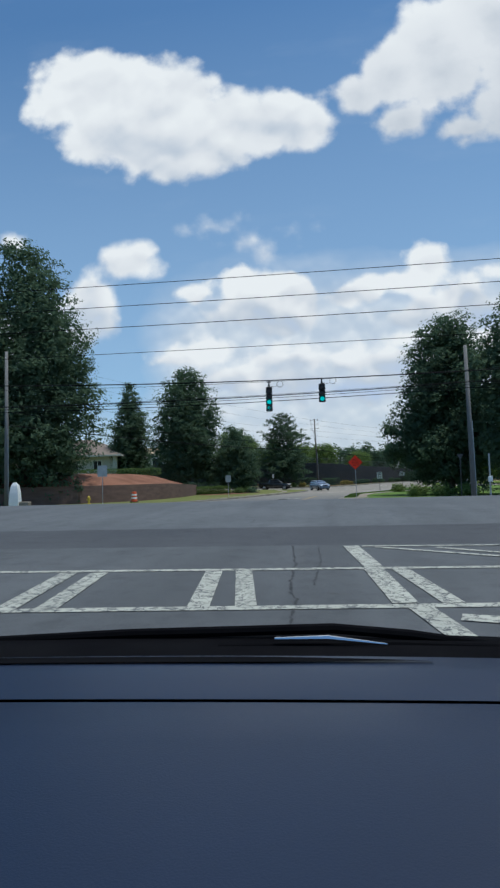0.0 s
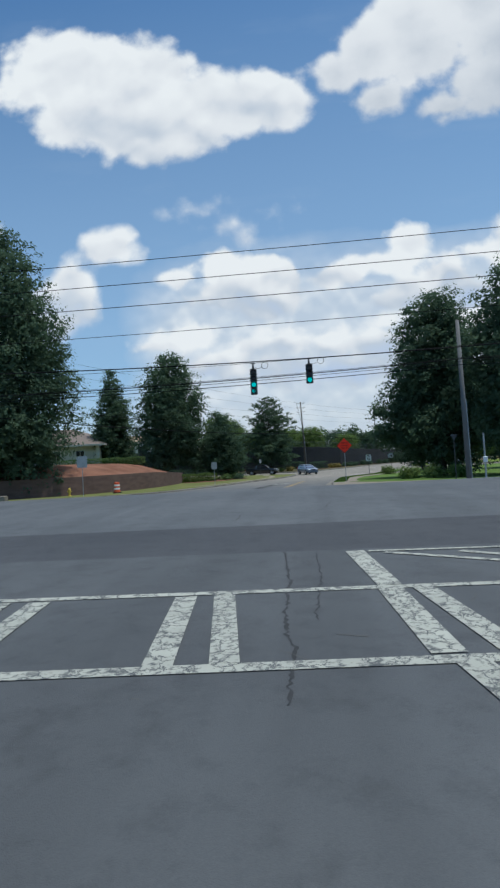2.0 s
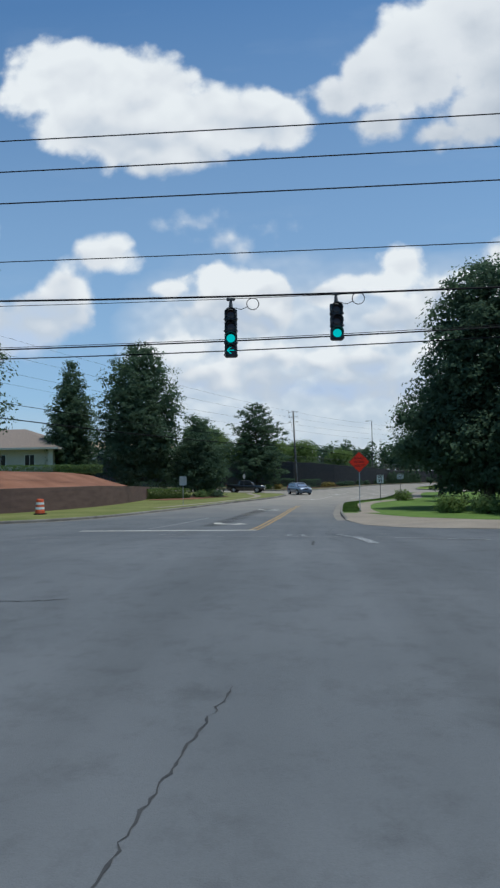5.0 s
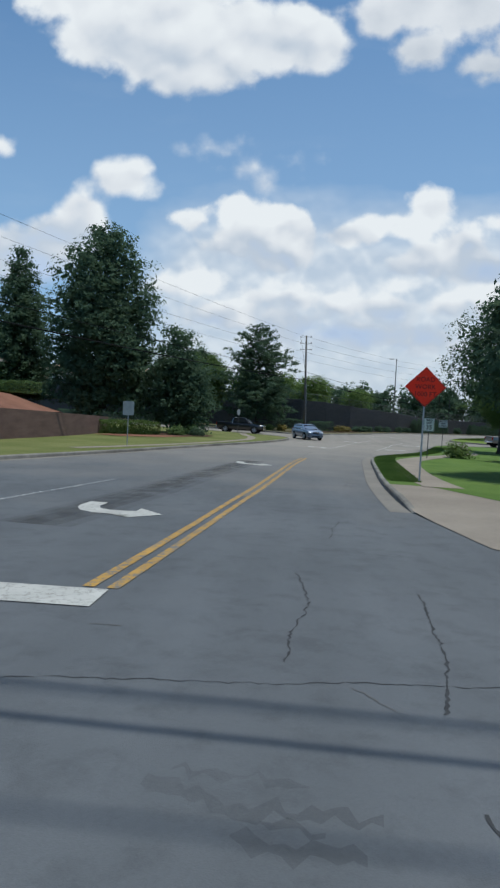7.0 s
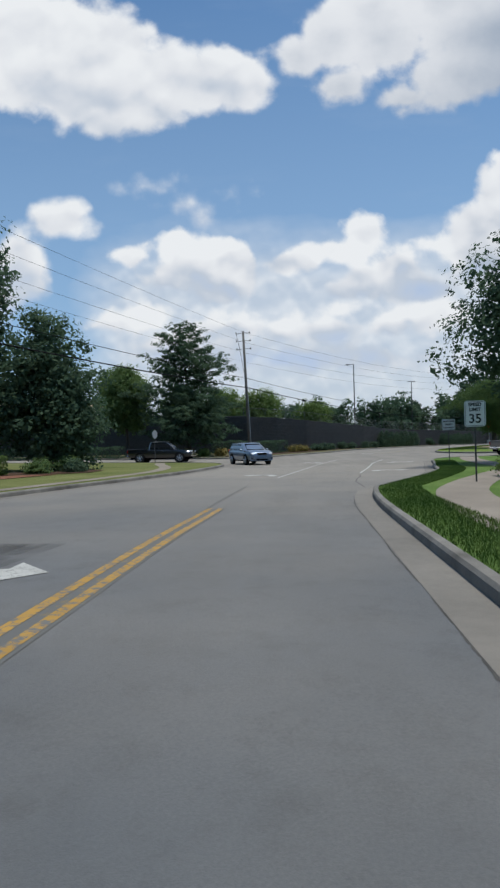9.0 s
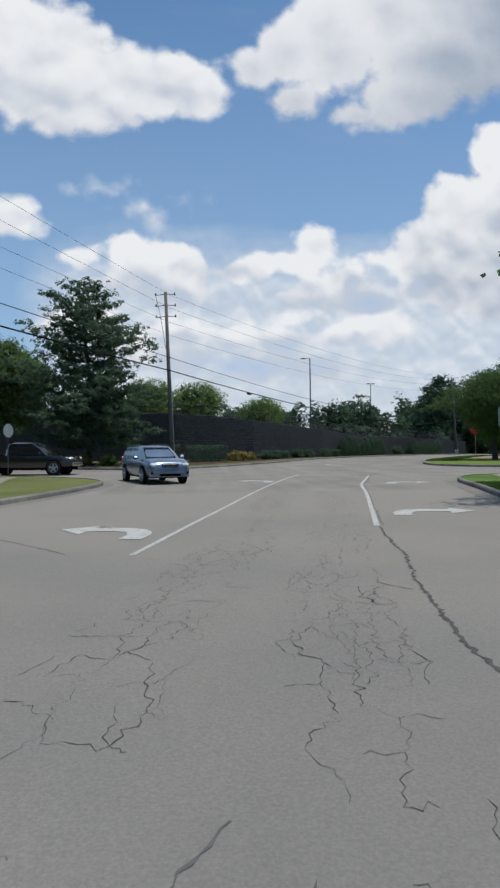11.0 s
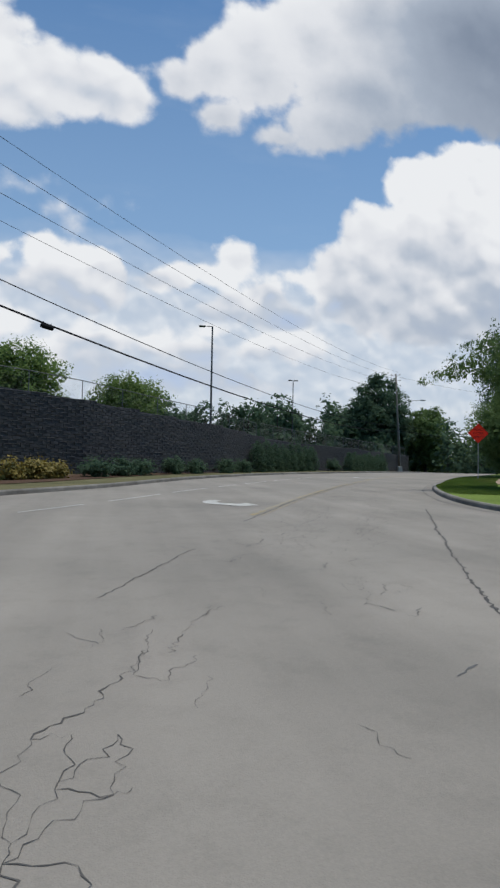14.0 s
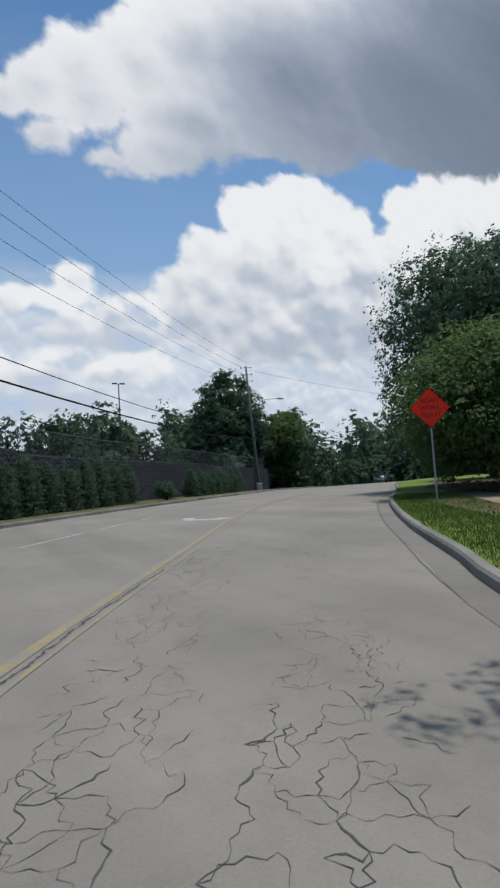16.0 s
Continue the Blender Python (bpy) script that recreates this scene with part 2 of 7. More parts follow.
# ---- materials ----
def material(name, dark, light, scale=1.0, rough=0.8, metal=0.0, bump=0.0, bump_scale=40.0, big=0.0, rand=0.0, spec=0.5, coat=0.0, mode="noise", stretch=(1, 1, 1), transmit=0.0, translucent=0.0):
    """Two scales of variation between two base colours, with fine relief."""
    m = bpy.data.materials.new(name)
    m.use_nodes = True
    t = m.node_tree
    p = t.nodes["Principled BSDF"]
    co = node(t, "ShaderNodeTexCoord")
    mp = node(t, "ShaderNodeMapping")
    mp.inputs["Scale"].default_value = stretch
    link(t, co.outputs["Object"], mp.inputs[0])
    n1 = node(t, "ShaderNodeTexNoise")
    n1.inputs["Scale"].default_value, n1.inputs["Detail"].default_value, n1.inputs["Roughness"].default_value = scale, 6, 0.65
    link(t, mp.outputs[0], n1.inputs[0])
    fac = maths(t, "MULTIPLY_ADD", n1.outputs[0], 2.2, -0.6)
    if big:
        n2 = node(t, "ShaderNodeTexNoise")
        n2.inputs["Scale"].default_value, n2.inputs["Detail"].default_value = big, 3
        link(t, mp.outputs[0], n2.inputs[0])
        fac = maths(t, "ADD", maths(t, "MULTIPLY", fac, 0.5), maths(t, "MULTIPLY_ADD", n2.outputs[0], 1.8, -0.65))
    if rand:
        if mode == "island":
            src = node(t, "ShaderNodeNewGeometry").outputs["Random Per Island"]
        else:
            src = node(t, "ShaderNodeObjectInfo").outputs["Random"]
        fac = maths(t, "ADD", maths(t, "MULTIPLY", fac, 1 - rand), maths(t, "MULTIPLY", src, rand))
    fac = maths(t, "ADD", fac, 0.0, clamp=True)
    col = ramp(t, fac, [(0.0, dark), (1.0, light)])
    link(t, col, p.inputs["Base Color"])
    p.inputs["Roughness"].default_value, p.inputs["Metallic"].default_value = rough, metal
    p.inputs["Specular IOR Level"].default_value = spec
    p.inputs["Coat Weight"].default_value = coat
    p.inputs["Coat Roughness"].default_value = 0.08
    p.inputs["Transmission Weight"].default_value = transmit
    if bump:
        n3 = node(t, "ShaderNodeTexNoise")
        n3.inputs["Scale"].default_value, n3.inputs["Detail"].default_value = bump_scale, 4
        link(t, mp.outputs[0], n3.inputs[0])
        b = node(t, "ShaderNodeBump")
        b.inputs["Strength"].default_value, b.inputs["Distance"].default_value = bump, 0.02
        link(t, n3.outputs[0], b.inputs["Height"])
        link(t, b.outputs[0], p.inputs["Normal"])
    if translucent:
        tr = node(t, "ShaderNodeBsdfTranslucent")
        link(t, col, tr.inputs[0])
        ms = node(t, "ShaderNodeMixShader")
        ms.inputs[0].default_value = translucent
        link(t, p.outputs[0], ms.inputs[1])
        link(t, tr.outputs[0], ms.inputs[2])
        link(t, ms.outputs[0], t.nodes["Material Output"].inputs[0])
    return m


def worn_paint(name, paint, under, wear=0.42, scale=9.0, net=3.2, gap=0.018):
    """Road paint with the asphalt showing through in flakes and fine cracks."""
    m = material(name, paint, paint, rough=0.75)
    t = m.node_tree
    p = t.nodes["Principled BSDF"]
    co = node(t, "ShaderNodeTexCoord")
    n = node(t, "ShaderNodeTexNoise")
    n.inputs["Scale"].default_value, n.inputs["Detail"].default_value, n.inputs["Roughness"].default_value = scale, 8, 0.7
    link(t, co.outputs["Object"], n.inputs[0])
    vo = node(t, "ShaderNodeTexVoronoi", feature="DISTANCE_TO_EDGE")
    vo.inputs["Scale"].default_value = net
    warp = node(t, "ShaderNodeVectorMath", operation="MULTIPLY_ADD")
    link(t, n.outputs["Color"], warp.inputs[0])
    warp.inputs[1].default_value = (0.25, 0.25, 0.25)
    link(t, co.outputs["Object"], warp.inputs[2])
    link(t, warp.outputs[0], vo.inputs[0])
    crack = maths(t, "LESS_THAN", vo.outputs[0], gap)
    flake = maths(t, "MULTIPLY_ADD", n.outputs[0], -9.0, 9.0 * wear + 0.5, clamp=True)
    gone = maths(t, "MAXIMUM", flake, crack)
    mx = node(t, "ShaderNodeMix", data_type="RGBA")
    link(t, gone, mx.inputs[0])
    n2 = node(t, "ShaderNodeTexNoise")
    n2.inputs["Scale"].default_value = 2.0
    link(t, co.outputs["Object"], n2.inputs[0])
    tint = ramp(t, n2.outputs[0], [(0.3, tuple(c * 0.8 for c in paint)), (0.7, paint)])
    link(t, tint, mx.inputs[6])
    mx.inputs[7].default_value = (*under, 1)
    link(t, mx.outputs[2], p.inputs["Base Color"])
    return m


def asphalt(name, dark, light, streak=0.0, uneven=0.30):
    """Aggregate grain, blotches some metres wide and faint lengthwise streaks of traffic."""
    m = material(name, dark, light, scale=60, rough=0.86, bump=0.35, bump_scale=140, big=0.35, spec=0.35)
    t = m.node_tree
    p = t.nodes["Principled BSDF"]
    src = p.inputs["Base Color"].links[0].from_socket
    co = node(t, "ShaderNodeTexCoord")
    mp = node(t, "ShaderNodeMapping")
    mp.inputs["Scale"].default_value = (1.3, 0.06, 1)
    link(t, co.outputs["Object"], mp.inputs[0])
    n = node(t, "ShaderNodeTexNoise")
    n.inputs["Scale"].default_value, n.inputs["Detail"].default_value = 1.0, 4
    link(t, mp.outputs[0], n.inputs[0])
    mid = node(t, "ShaderNodeTexNoise")
    mid.inputs["Scale"].default_value, mid.inputs["Detail"].default_value, mid.inputs["Roughness"].default_value = 2.6, 8, 0.72
    link(t, co.outputs["Object"], mid.inputs[0])
    patchy = ramp(t, mid.outputs[0], [(0.28, grey(1 - uneven)), (0.5, grey(1 - 0.1 * uneven)), (0.74, grey(1.0))])
    both = node(t, "ShaderNodeMix", data_type="RGBA", blend_type="MULTIPLY")
    both.inputs[0].default_value = 1.0
    link(t, src, both.inputs[6])
    link(t, patchy, both.inputs[7])
    src = both.outputs[2]
    k = ramp(t, n.outputs[0], [(0.3, grey(1 - streak)), (0.7, grey(1 + 0.3 * streak if streak < 0.2 else 1.0))])
    mx = node(t, "ShaderNodeMix", data_type="RGBA", blend_type="MULTIPLY")
    mx.inputs[0].default_value = 1.0
    link(t, src, mx.inputs[6])
    link(t, k, mx.inputs[7])
    link(t, mx.outputs[2], p.inputs["Base Color"])
    return m


ASPHALT_NEAR = asphalt("asphalt_grey", (0.075, 0.080, 0.084), (0.112, 0.118, 0.122), 0.18)
ASPHALT_CROSS = asphalt("asphalt_crossing", (0.100, 0.108, 0.114), (0.140, 0.148, 0.154), 0.2)
ASPHALT_DARK = asphalt("asphalt_patch", (0.055, 0.058, 0.064), (0.08, 0.083, 0.088), 0.05)
ASPHALT_PALE = asphalt("asphalt_pale", (0.209, 0.190, 0.159), (0.297, 0.266, 0.223), 0.15, 0.14)


def blended(name, first, second, y0, y1):
    """The second surface takes over from the first between two distances, in ragged patches."""
    m = asphalt(name, *first)
    t = m.node_tree
    p = t.nodes["Principled BSDF"]
    src = p.inputs["Base Color"].links[0].from_socket
    co = node(t, "ShaderNodeTexCoord")
    sp = node(t, "ShaderNodeSeparateXYZ")
    link(t, co.outputs["Object"], sp.inputs[0])
    n = node(t, "ShaderNodeTexNoise")
    n.inputs["Scale"].default_value, n.inputs["Detail"].default_value = 0.3, 5
    link(t, co.outputs["Object"], n.inputs[0])
    f = maths(t, "MULTIPLY_ADD", sp.outputs[1], 1 / (y1 - y0), -y0 / (y1 - y0))
    f = maths(t, "ADD", f, maths(t, "MULTIPLY_ADD", n.outputs[0], 0.8, -0.4), clamp=True)
    fine = node(t, "ShaderNodeTexNoise")
    fine.inputs["Scale"].default_value, fine.inputs["Detail"].default_value = 60, 6
    link(t, co.outputs["Object"], fine.inputs[0])
    other = ramp(t, fine.outputs[0], [(0.25, second[0]), (0.75, second[1])])
    mx = node(t, "ShaderNodeMix", data_type="RGBA")
    link(t, f, mx.inputs[0])
    link(t, src, mx.inputs[6])
    link(t, other, mx.inputs[7])
    link(t, mx.outputs[2], p.inputs["Base Color"])
    return m


ASPHALT_BLEND = blended("asphalt_bleaching", ((0.092, 0.099, 0.104), (0.132, 0.140, 0.145), 0.1), ((0.209, 0.190, 0.159), (0.297, 0.266, 0.223)), 48, 84)
CONCRETE = material("concrete", (0.195, 0.162, 0.125), (0.29, 0.245, 0.19), scale=8, rough=0.85, bump=0.2, bump_scale=90, big=0.5)
KERB_MAT = material("kerb_concrete", (0.095, 0.086, 0.072), (0.27, 0.252, 0.218), scale=3, rough=0.9, bump=0.3, bump_scale=60, big=0.6)
GUTTER_MAT = material("gutter_concrete", (0.150, 0.135, 0.112), (0.225, 0.203, 0.170), scale=6, rough=0.85, bump=0.2, bump_scale=80, big=0.4)
PAINT_WHITE = worn_paint("worn_white_paint", (0.44, 0.44, 0.37), (0.075, 0.08, 0.08), 0.425, 12.0, 5.0, 0.034)
PAINT_FADED = worn_paint("faded_white_paint", (0.46, 0.47, 0.45), (0.13, 0.138, 0.142), 0.535)
PAINT_SCRAPS = worn_paint("scraps_of_white_paint", (0.40, 0.42, 0.40), (0.118, 0.126, 0.13), 0.575, 9.0)
PAINT_LANE = worn_paint("lane_white_paint", (0.50, 0.49, 0.44), (0.2, 0.185, 0.16), 0.40, 14.0, 3.0, 0.008)
PAINT_YELLOW = worn_paint("worn_yellow_paint", (0.44, 0.25, 0.045), (0.14, 0.138, 0.125), 0.45)
PAINT_YELLOW_GHOST = worn_paint("yellow_paint_film", (0.24, 0.18, 0.085), (0.125, 0.122, 0.108), 0.60, 7.0)
PAINT_OLD_YELLOW = worn_paint("old_yellow_paint", (0.36, 0.265, 0.095), (0.225, 0.205, 0.165), 0.525, 5.0)
CRACK_DARK = material("dark_crack", (0.022, 0.023, 0.024), (0.05, 0.051, 0.052), scale=6, rough=0.95)
VERGE = material("dry_verge", (0.085, 0.085, 0.040), (0.165, 0.148, 0.078), scale=9, rough=0.95, bump=0.8, bump_scale=70, big=0.6, spec=0.1)
CRACK_MAT = material("crack", (0.045, 0.042, 0.038), (0.105, 0.097, 0.086), scale=6, rough=0.95)
TAR_MAT = material("stain", (0.06, 0.058, 0.055), (0.13, 0.128, 0.12), scale=4, rough=0.9)
GRASS = material("grass", (0.055, 0.085, 0.018), (0.13, 0.165, 0.04), scale=12, rough=0.95, bump=0.8, bump_scale=70, big=0.25, spec=0.15)
GRASS_LUSH = material("lush_grass", (0.098, 0.150, 0.026), (0.185, 0.245, 0.052), scale=14, rough=0.95, bump=0.9, bump_scale=80, big=0.5, spec=0.15)
# Darker copy of the lush grass: tree shade over the corner put into colour
GRASS_SHADED = material("lush_grass_in_shade", (0.070, 0.130, 0.026), (0.135, 0.205, 0.048), scale=14, rough=0.95, bump=0.9, bump_scale=80, big=0.5, spec=0.15)
GRASS_DRY = material("dry_grass", (0.10, 0.122, 0.034), (0.19, 0.195, 0.074), scale=9, rough=0.95, bump=0.8, bump_scale=70, big=0.3, spec=0.1)
MULCH = material("red_mulch", (0.15, 0.068, 0.042), (0.29, 0.145, 0.095), scale=7, rough=0.95, bump=1.0, bump_scale=30, big=0.4, spec=0.1)
DRY_SOIL = material("dry_soil", (0.20, 0.145, 0.098), (0.36, 0.27, 0.19), scale=5, rough=0.95, bump=0.8, bump_scale=30, big=0.5, spec=0.1)
# Mulch in a darker copy; under the trees the shade is in its colour
MULCH_DARK = material("dark_and_shaded_mulch", (0.05, 0.03, 0.02), (0.12, 0.075, 0.05), scale=7, rough=0.95, bump=1.0, bump_scale=30, spec=0.1)
EARTH = material("earth", (0.08, 0.09, 0.04), (0.14, 0.14, 0.07), scale=0.4, rough=0.95, big=0.05)
BRICK = material("red_brick", (0.105, 0.062, 0.050), (0.21, 0.130, 0.103), scale=6, rough=0.9, bump=0.5, bump_scale=25, big=0.8, rand=0.3, stretch=(1, 1, 4))
BLOCK = material("dark_block", (0.040, 0.040, 0.041), (0.066, 0.065, 0.064), scale=5, rough=0.92, bump=0.3, bump_scale=30, rand=0.35)
BLOCK_JOINED = material("dark_block_wall", (0.040, 0.040, 0.041), (0.066, 0.065, 0.064), scale=5, rough=0.92, bump=0.3, bump_scale=30, rand=0.35, mode="island")
BARK = material("bark", (0.035, 0.028, 0.022), (0.10, 0.08, 0.06), scale=9, rough=0.95, bump=1.0, bump_scale=20, stretch=(3, 3, 0.6))
LEAF_DARK = material("leaf_dark", (0.064, 0.110, 0.068), (0.122, 0.180, 0.104), scale=0.35, rough=0.8, rand=0.22, mode="island", spec=0.1, translucent=0.5)
LEAF_MID = material("leaf_mid", (0.092, 0.152, 0.058), (0.176, 0.250, 0.088), scale=0.35, rough=0.8, rand=0.22, mode="island", spec=0.1, translucent=0.52)
LEAF_LIGHT = material("leaf_light", (0.108, 0.170, 0.050), (0.205, 0.280, 0.092), scale=0.35, rough=0.8, rand=0.22, mode="island", spec=0.1, translucent=0.52)
LEAF_YELLOW = material("leaf_yellow", (0.12, 0.11, 0.02), (0.32, 0.23, 0.05), scale=0.8, rough=0.6, rand=0.6, mode="island", spec=0.3, translucent=0.2)
WOOD_POLE = material("weathered_pole", (0.085, 0.076, 0.068), (0.175, 0.16, 0.14), scale=4, rough=0.9, bump=0.5, bump_scale=30, stretch=(6, 6, 0.4))
POLE_GREY = material("bleached_pole", (0.12, 0.118, 0.112), (0.21, 0.205, 0.195), scale=4, rough=0.9, bump=0.5, bump_scale=30, stretch=(6, 6, 0.4))
GALV = material("galvanised_steel", (0.30, 0.31, 0.32), (0.46, 0.47, 0.48), scale=6, rough=0.5, metal=0.7, bump=0.05)
FENCE_WIRE = material("weathered_wire", (0.09, 0.095, 0.09), (0.16, 0.165, 0.16), scale=6, rough=0.7, metal=0.3)
STEEL_DARK = material("dark_steel", (0.05, 0.05, 0.05), (0.10, 0.10, 0.10), scale=6, rough=0.6, metal=0.3)
BLACK = material("black_rubber", (0.005, 0.005, 0.006), (0.012, 0.012, 0.013), scale=8, rough=0.8, spec=0.1)
SIGNAL_BLACK = material("signal_black", (0.012, 0.013, 0.015), (0.03, 0.032, 0.035), scale=5, rough=0.5)
SIGN_RED = material("fluorescent_orange_sign", (0.97, 0.085, 0.035), (1.0, 0.11, 0.045), scale=3, rough=0.6, translucent=0.62)
SIGN_WHITE = material("sign_white", (0.70, 0.71, 0.70), (0.80, 0.81, 0.80), scale=3, rough=0.5)
SIGN_TEXT = material("sign_lettering", (0.17, 0.022, 0.015), (0.23, 0.03, 0.02), scale=3, rough=0.7)
SIGN_BACK = material("sign_back", (0.26, 0.28, 0.28), (0.38, 0.40, 0.40), scale=3, rough=0.55, metal=0.3)
SIGN_BLACK = material("sign_black", (0.015, 0.012, 0.012), (0.03, 0.025, 0.025), scale=3, rough=0.6)
PLASTIC_ORANGE = material("orange_plastic", (0.55, 0.07, 0.02), (0.70, 0.11, 0.03), scale=3, rough=0.5)
GLASS_DARK = material("dark_glass", (0.012, 0.014, 0.016), (0.02, 0.024, 0.026), scale=2, rough=0.12, spec=0.2)
TYRE = material("tyre", (0.012, 0.012, 0.012), (0.03, 0.03, 0.03), scale=10, rough=0.85, bump=0.3)
RIM = material("alloy", (0.42, 0.43, 0.44), (0.60, 0.61, 0.62), scale=4, rough=0.3, metal=0.9)
CHROME = material("chrome", (0.65, 0.66, 0.67), (0.78, 0.79, 0.80), scale=4, rough=0.15, metal=1.0)
LAMP_CLEAR = material("clear_lamp", (0.60, 0.62, 0.64), (0.75, 0.77, 0.78), scale=4, rough=0.12, spec=0.8)
LAMP_RED = material("red_lamp", (0.28, 0.012, 0.012), (0.42, 0.02, 0.02), scale=4, rough=0.15, spec=0.8)
CAR_BLUE = material("light_blue_car_paint", (0.15, 0.19, 0.25), (0.17, 0.21, 0.28), scale=2, rough=0.32, metal=0.55, coat=0.9)
CAR_BLACK = material("black_car_paint", (0.008, 0.009, 0.011), (0.014, 0.015, 0.017), scale=2, rough=0.3, coat=1.0)
CAR_GREY = material("grey_beige_car_paint", (0.17, 0.16, 0.15), (0.21, 0.20, 0.19), scale=2, rough=0.35, metal=0.5, coat=0.8)
CAR_NAVY = material("dark_navy_car_paint", (0.014, 0.019, 0.032), (0.019, 0.025, 0.041), scale=2, rough=0.45, spec=0.25)
CAR_WHITE = material("white_car_paint", (0.62, 0.63, 0.64), (0.70, 0.71, 0.72), scale=2, rough=0.3, coat=0.8)
DASH = material("dashboard_plastic", (0.006, 0.013, 0.033), (0.009, 0.018, 0.043), scale=3, rough=0.42, bump=0.06, bump_scale=420, spec=0.42)
TRIM_BLACK = material("black_trim", (0.003, 0.003, 0.004), (0.007, 0.007, 0.008), scale=6, rough=0.9, spec=0.02)
SHINGLE = material("brown_shingles", (0.15, 0.118, 0.095), (0.26, 0.205, 0.165), scale=5, rough=0.9, bump=0.5, bump_scale=20)
STUCCO = material("cream_stucco", (0.50, 0.46, 0.40), (0.62, 0.58, 0.52), scale=4, rough=0.9, bump=0.2)
TAN_ROOF = material("tan_roof", (0.36, 0.25, 0.16), (0.46, 0.33, 0.22), scale=2, rough=0.8)
WHITE_PAINT = material("white_paint", (0.66, 0.66, 0.64), (0.78, 0.78, 0.76), scale=3, rough=0.6)
HYDRANT = material("hydrant_yellow", (0.50, 0.33, 0.03), (0.62, 0.43, 0.06), scale=6, rough=0.5)


def glowing(name, colour, strength):
    m = bpy.data.materials.new(name)
    m.use_nodes = True
    p = m.node_tree.nodes["Principled BSDF"]
    p.inputs["Base Color"].default_value = (*[c * 0.3 for c in colour], 1)
    p.inputs["Emission Color"].default_value = (*colour, 1)
    p.inputs["Emission Strength"].default_value = strength
    return m


GREEN_LIGHT = glowing("green_signal_light", (0.0, 0.46, 0.46), 1.0)
STAIN_FAINT = material("faint_tyre_stain", (0.05, 0.05, 0.05), (0.09, 0.088, 0.085), scale=2, rough=0.9)
_t = STAIN_FAINT.node_tree
_n = node(_t, "ShaderNodeTexNoise")
_n.inputs["Scale"].default_value, _n.inputs["Detail"].default_value = 1.6, 6
_clear = node(_t, "ShaderNodeBsdfTransparent")
_over = node(_t, "ShaderNodeMixShader")
link(_t, node(_t, "ShaderNodeTexCoord").outputs["Object"], _n.inputs[0])
link(_t, maths(_t, "MULTIPLY_ADD", _n.outputs[0], 0.5, -0.12, clamp=True), _over.inputs[0])
link(_t, _clear.outputs[0], _over.inputs[1])
link(_t, _t.nodes["Principled BSDF"].outputs[0], _over.inputs[2])
link(_t, _over.outputs[0], _t.nodes["Material Output"].inputs[0])
LENS_OFF = material("unlit_lens", (0.03, 0.012, 0.008), (0.05, 0.02, 0.012), scale=4, rough=0.2)

# ---- ground heights ----
_HY = np.array([-60, 0, 4, 6.5, 9, 11.5, 18, 25, 30, 34.3, 38.5, 43, 50, 64, 85, 95, 105, 116, 121, 135, 158, 175, 200, 260])
_HZ = np.array([0.35, 0.5, 0.6, 0.65, 0.70, 0.76, 0.90, 0.97, 0.86, 0.54, 0.31, 0.12, 0.0, -0.13, -0.15, -0.1, 0.0, 0.13, 0.23, 0.4, 0.52, 0.46, -0.1, -0.6])
_FY = np.arange(-70, 270, 0.5)
_FZ = np.convolve(np.pad(np.interp(_FY, _HY, _HZ), 4, mode="edge"), np.hanning(11)[1:-1] / np.hanning(11)[1:-1].sum(), mode="valid")
_CUTS = np.concatenate([np.arange(-60, 60, 2.0), np.arange(60, 262, 5.0)])
_CZ = np.interp(_CUTS, _FY, _FZ)


def ground_z(y):
    return float(np.interp(y, _CUTS, _CZ))


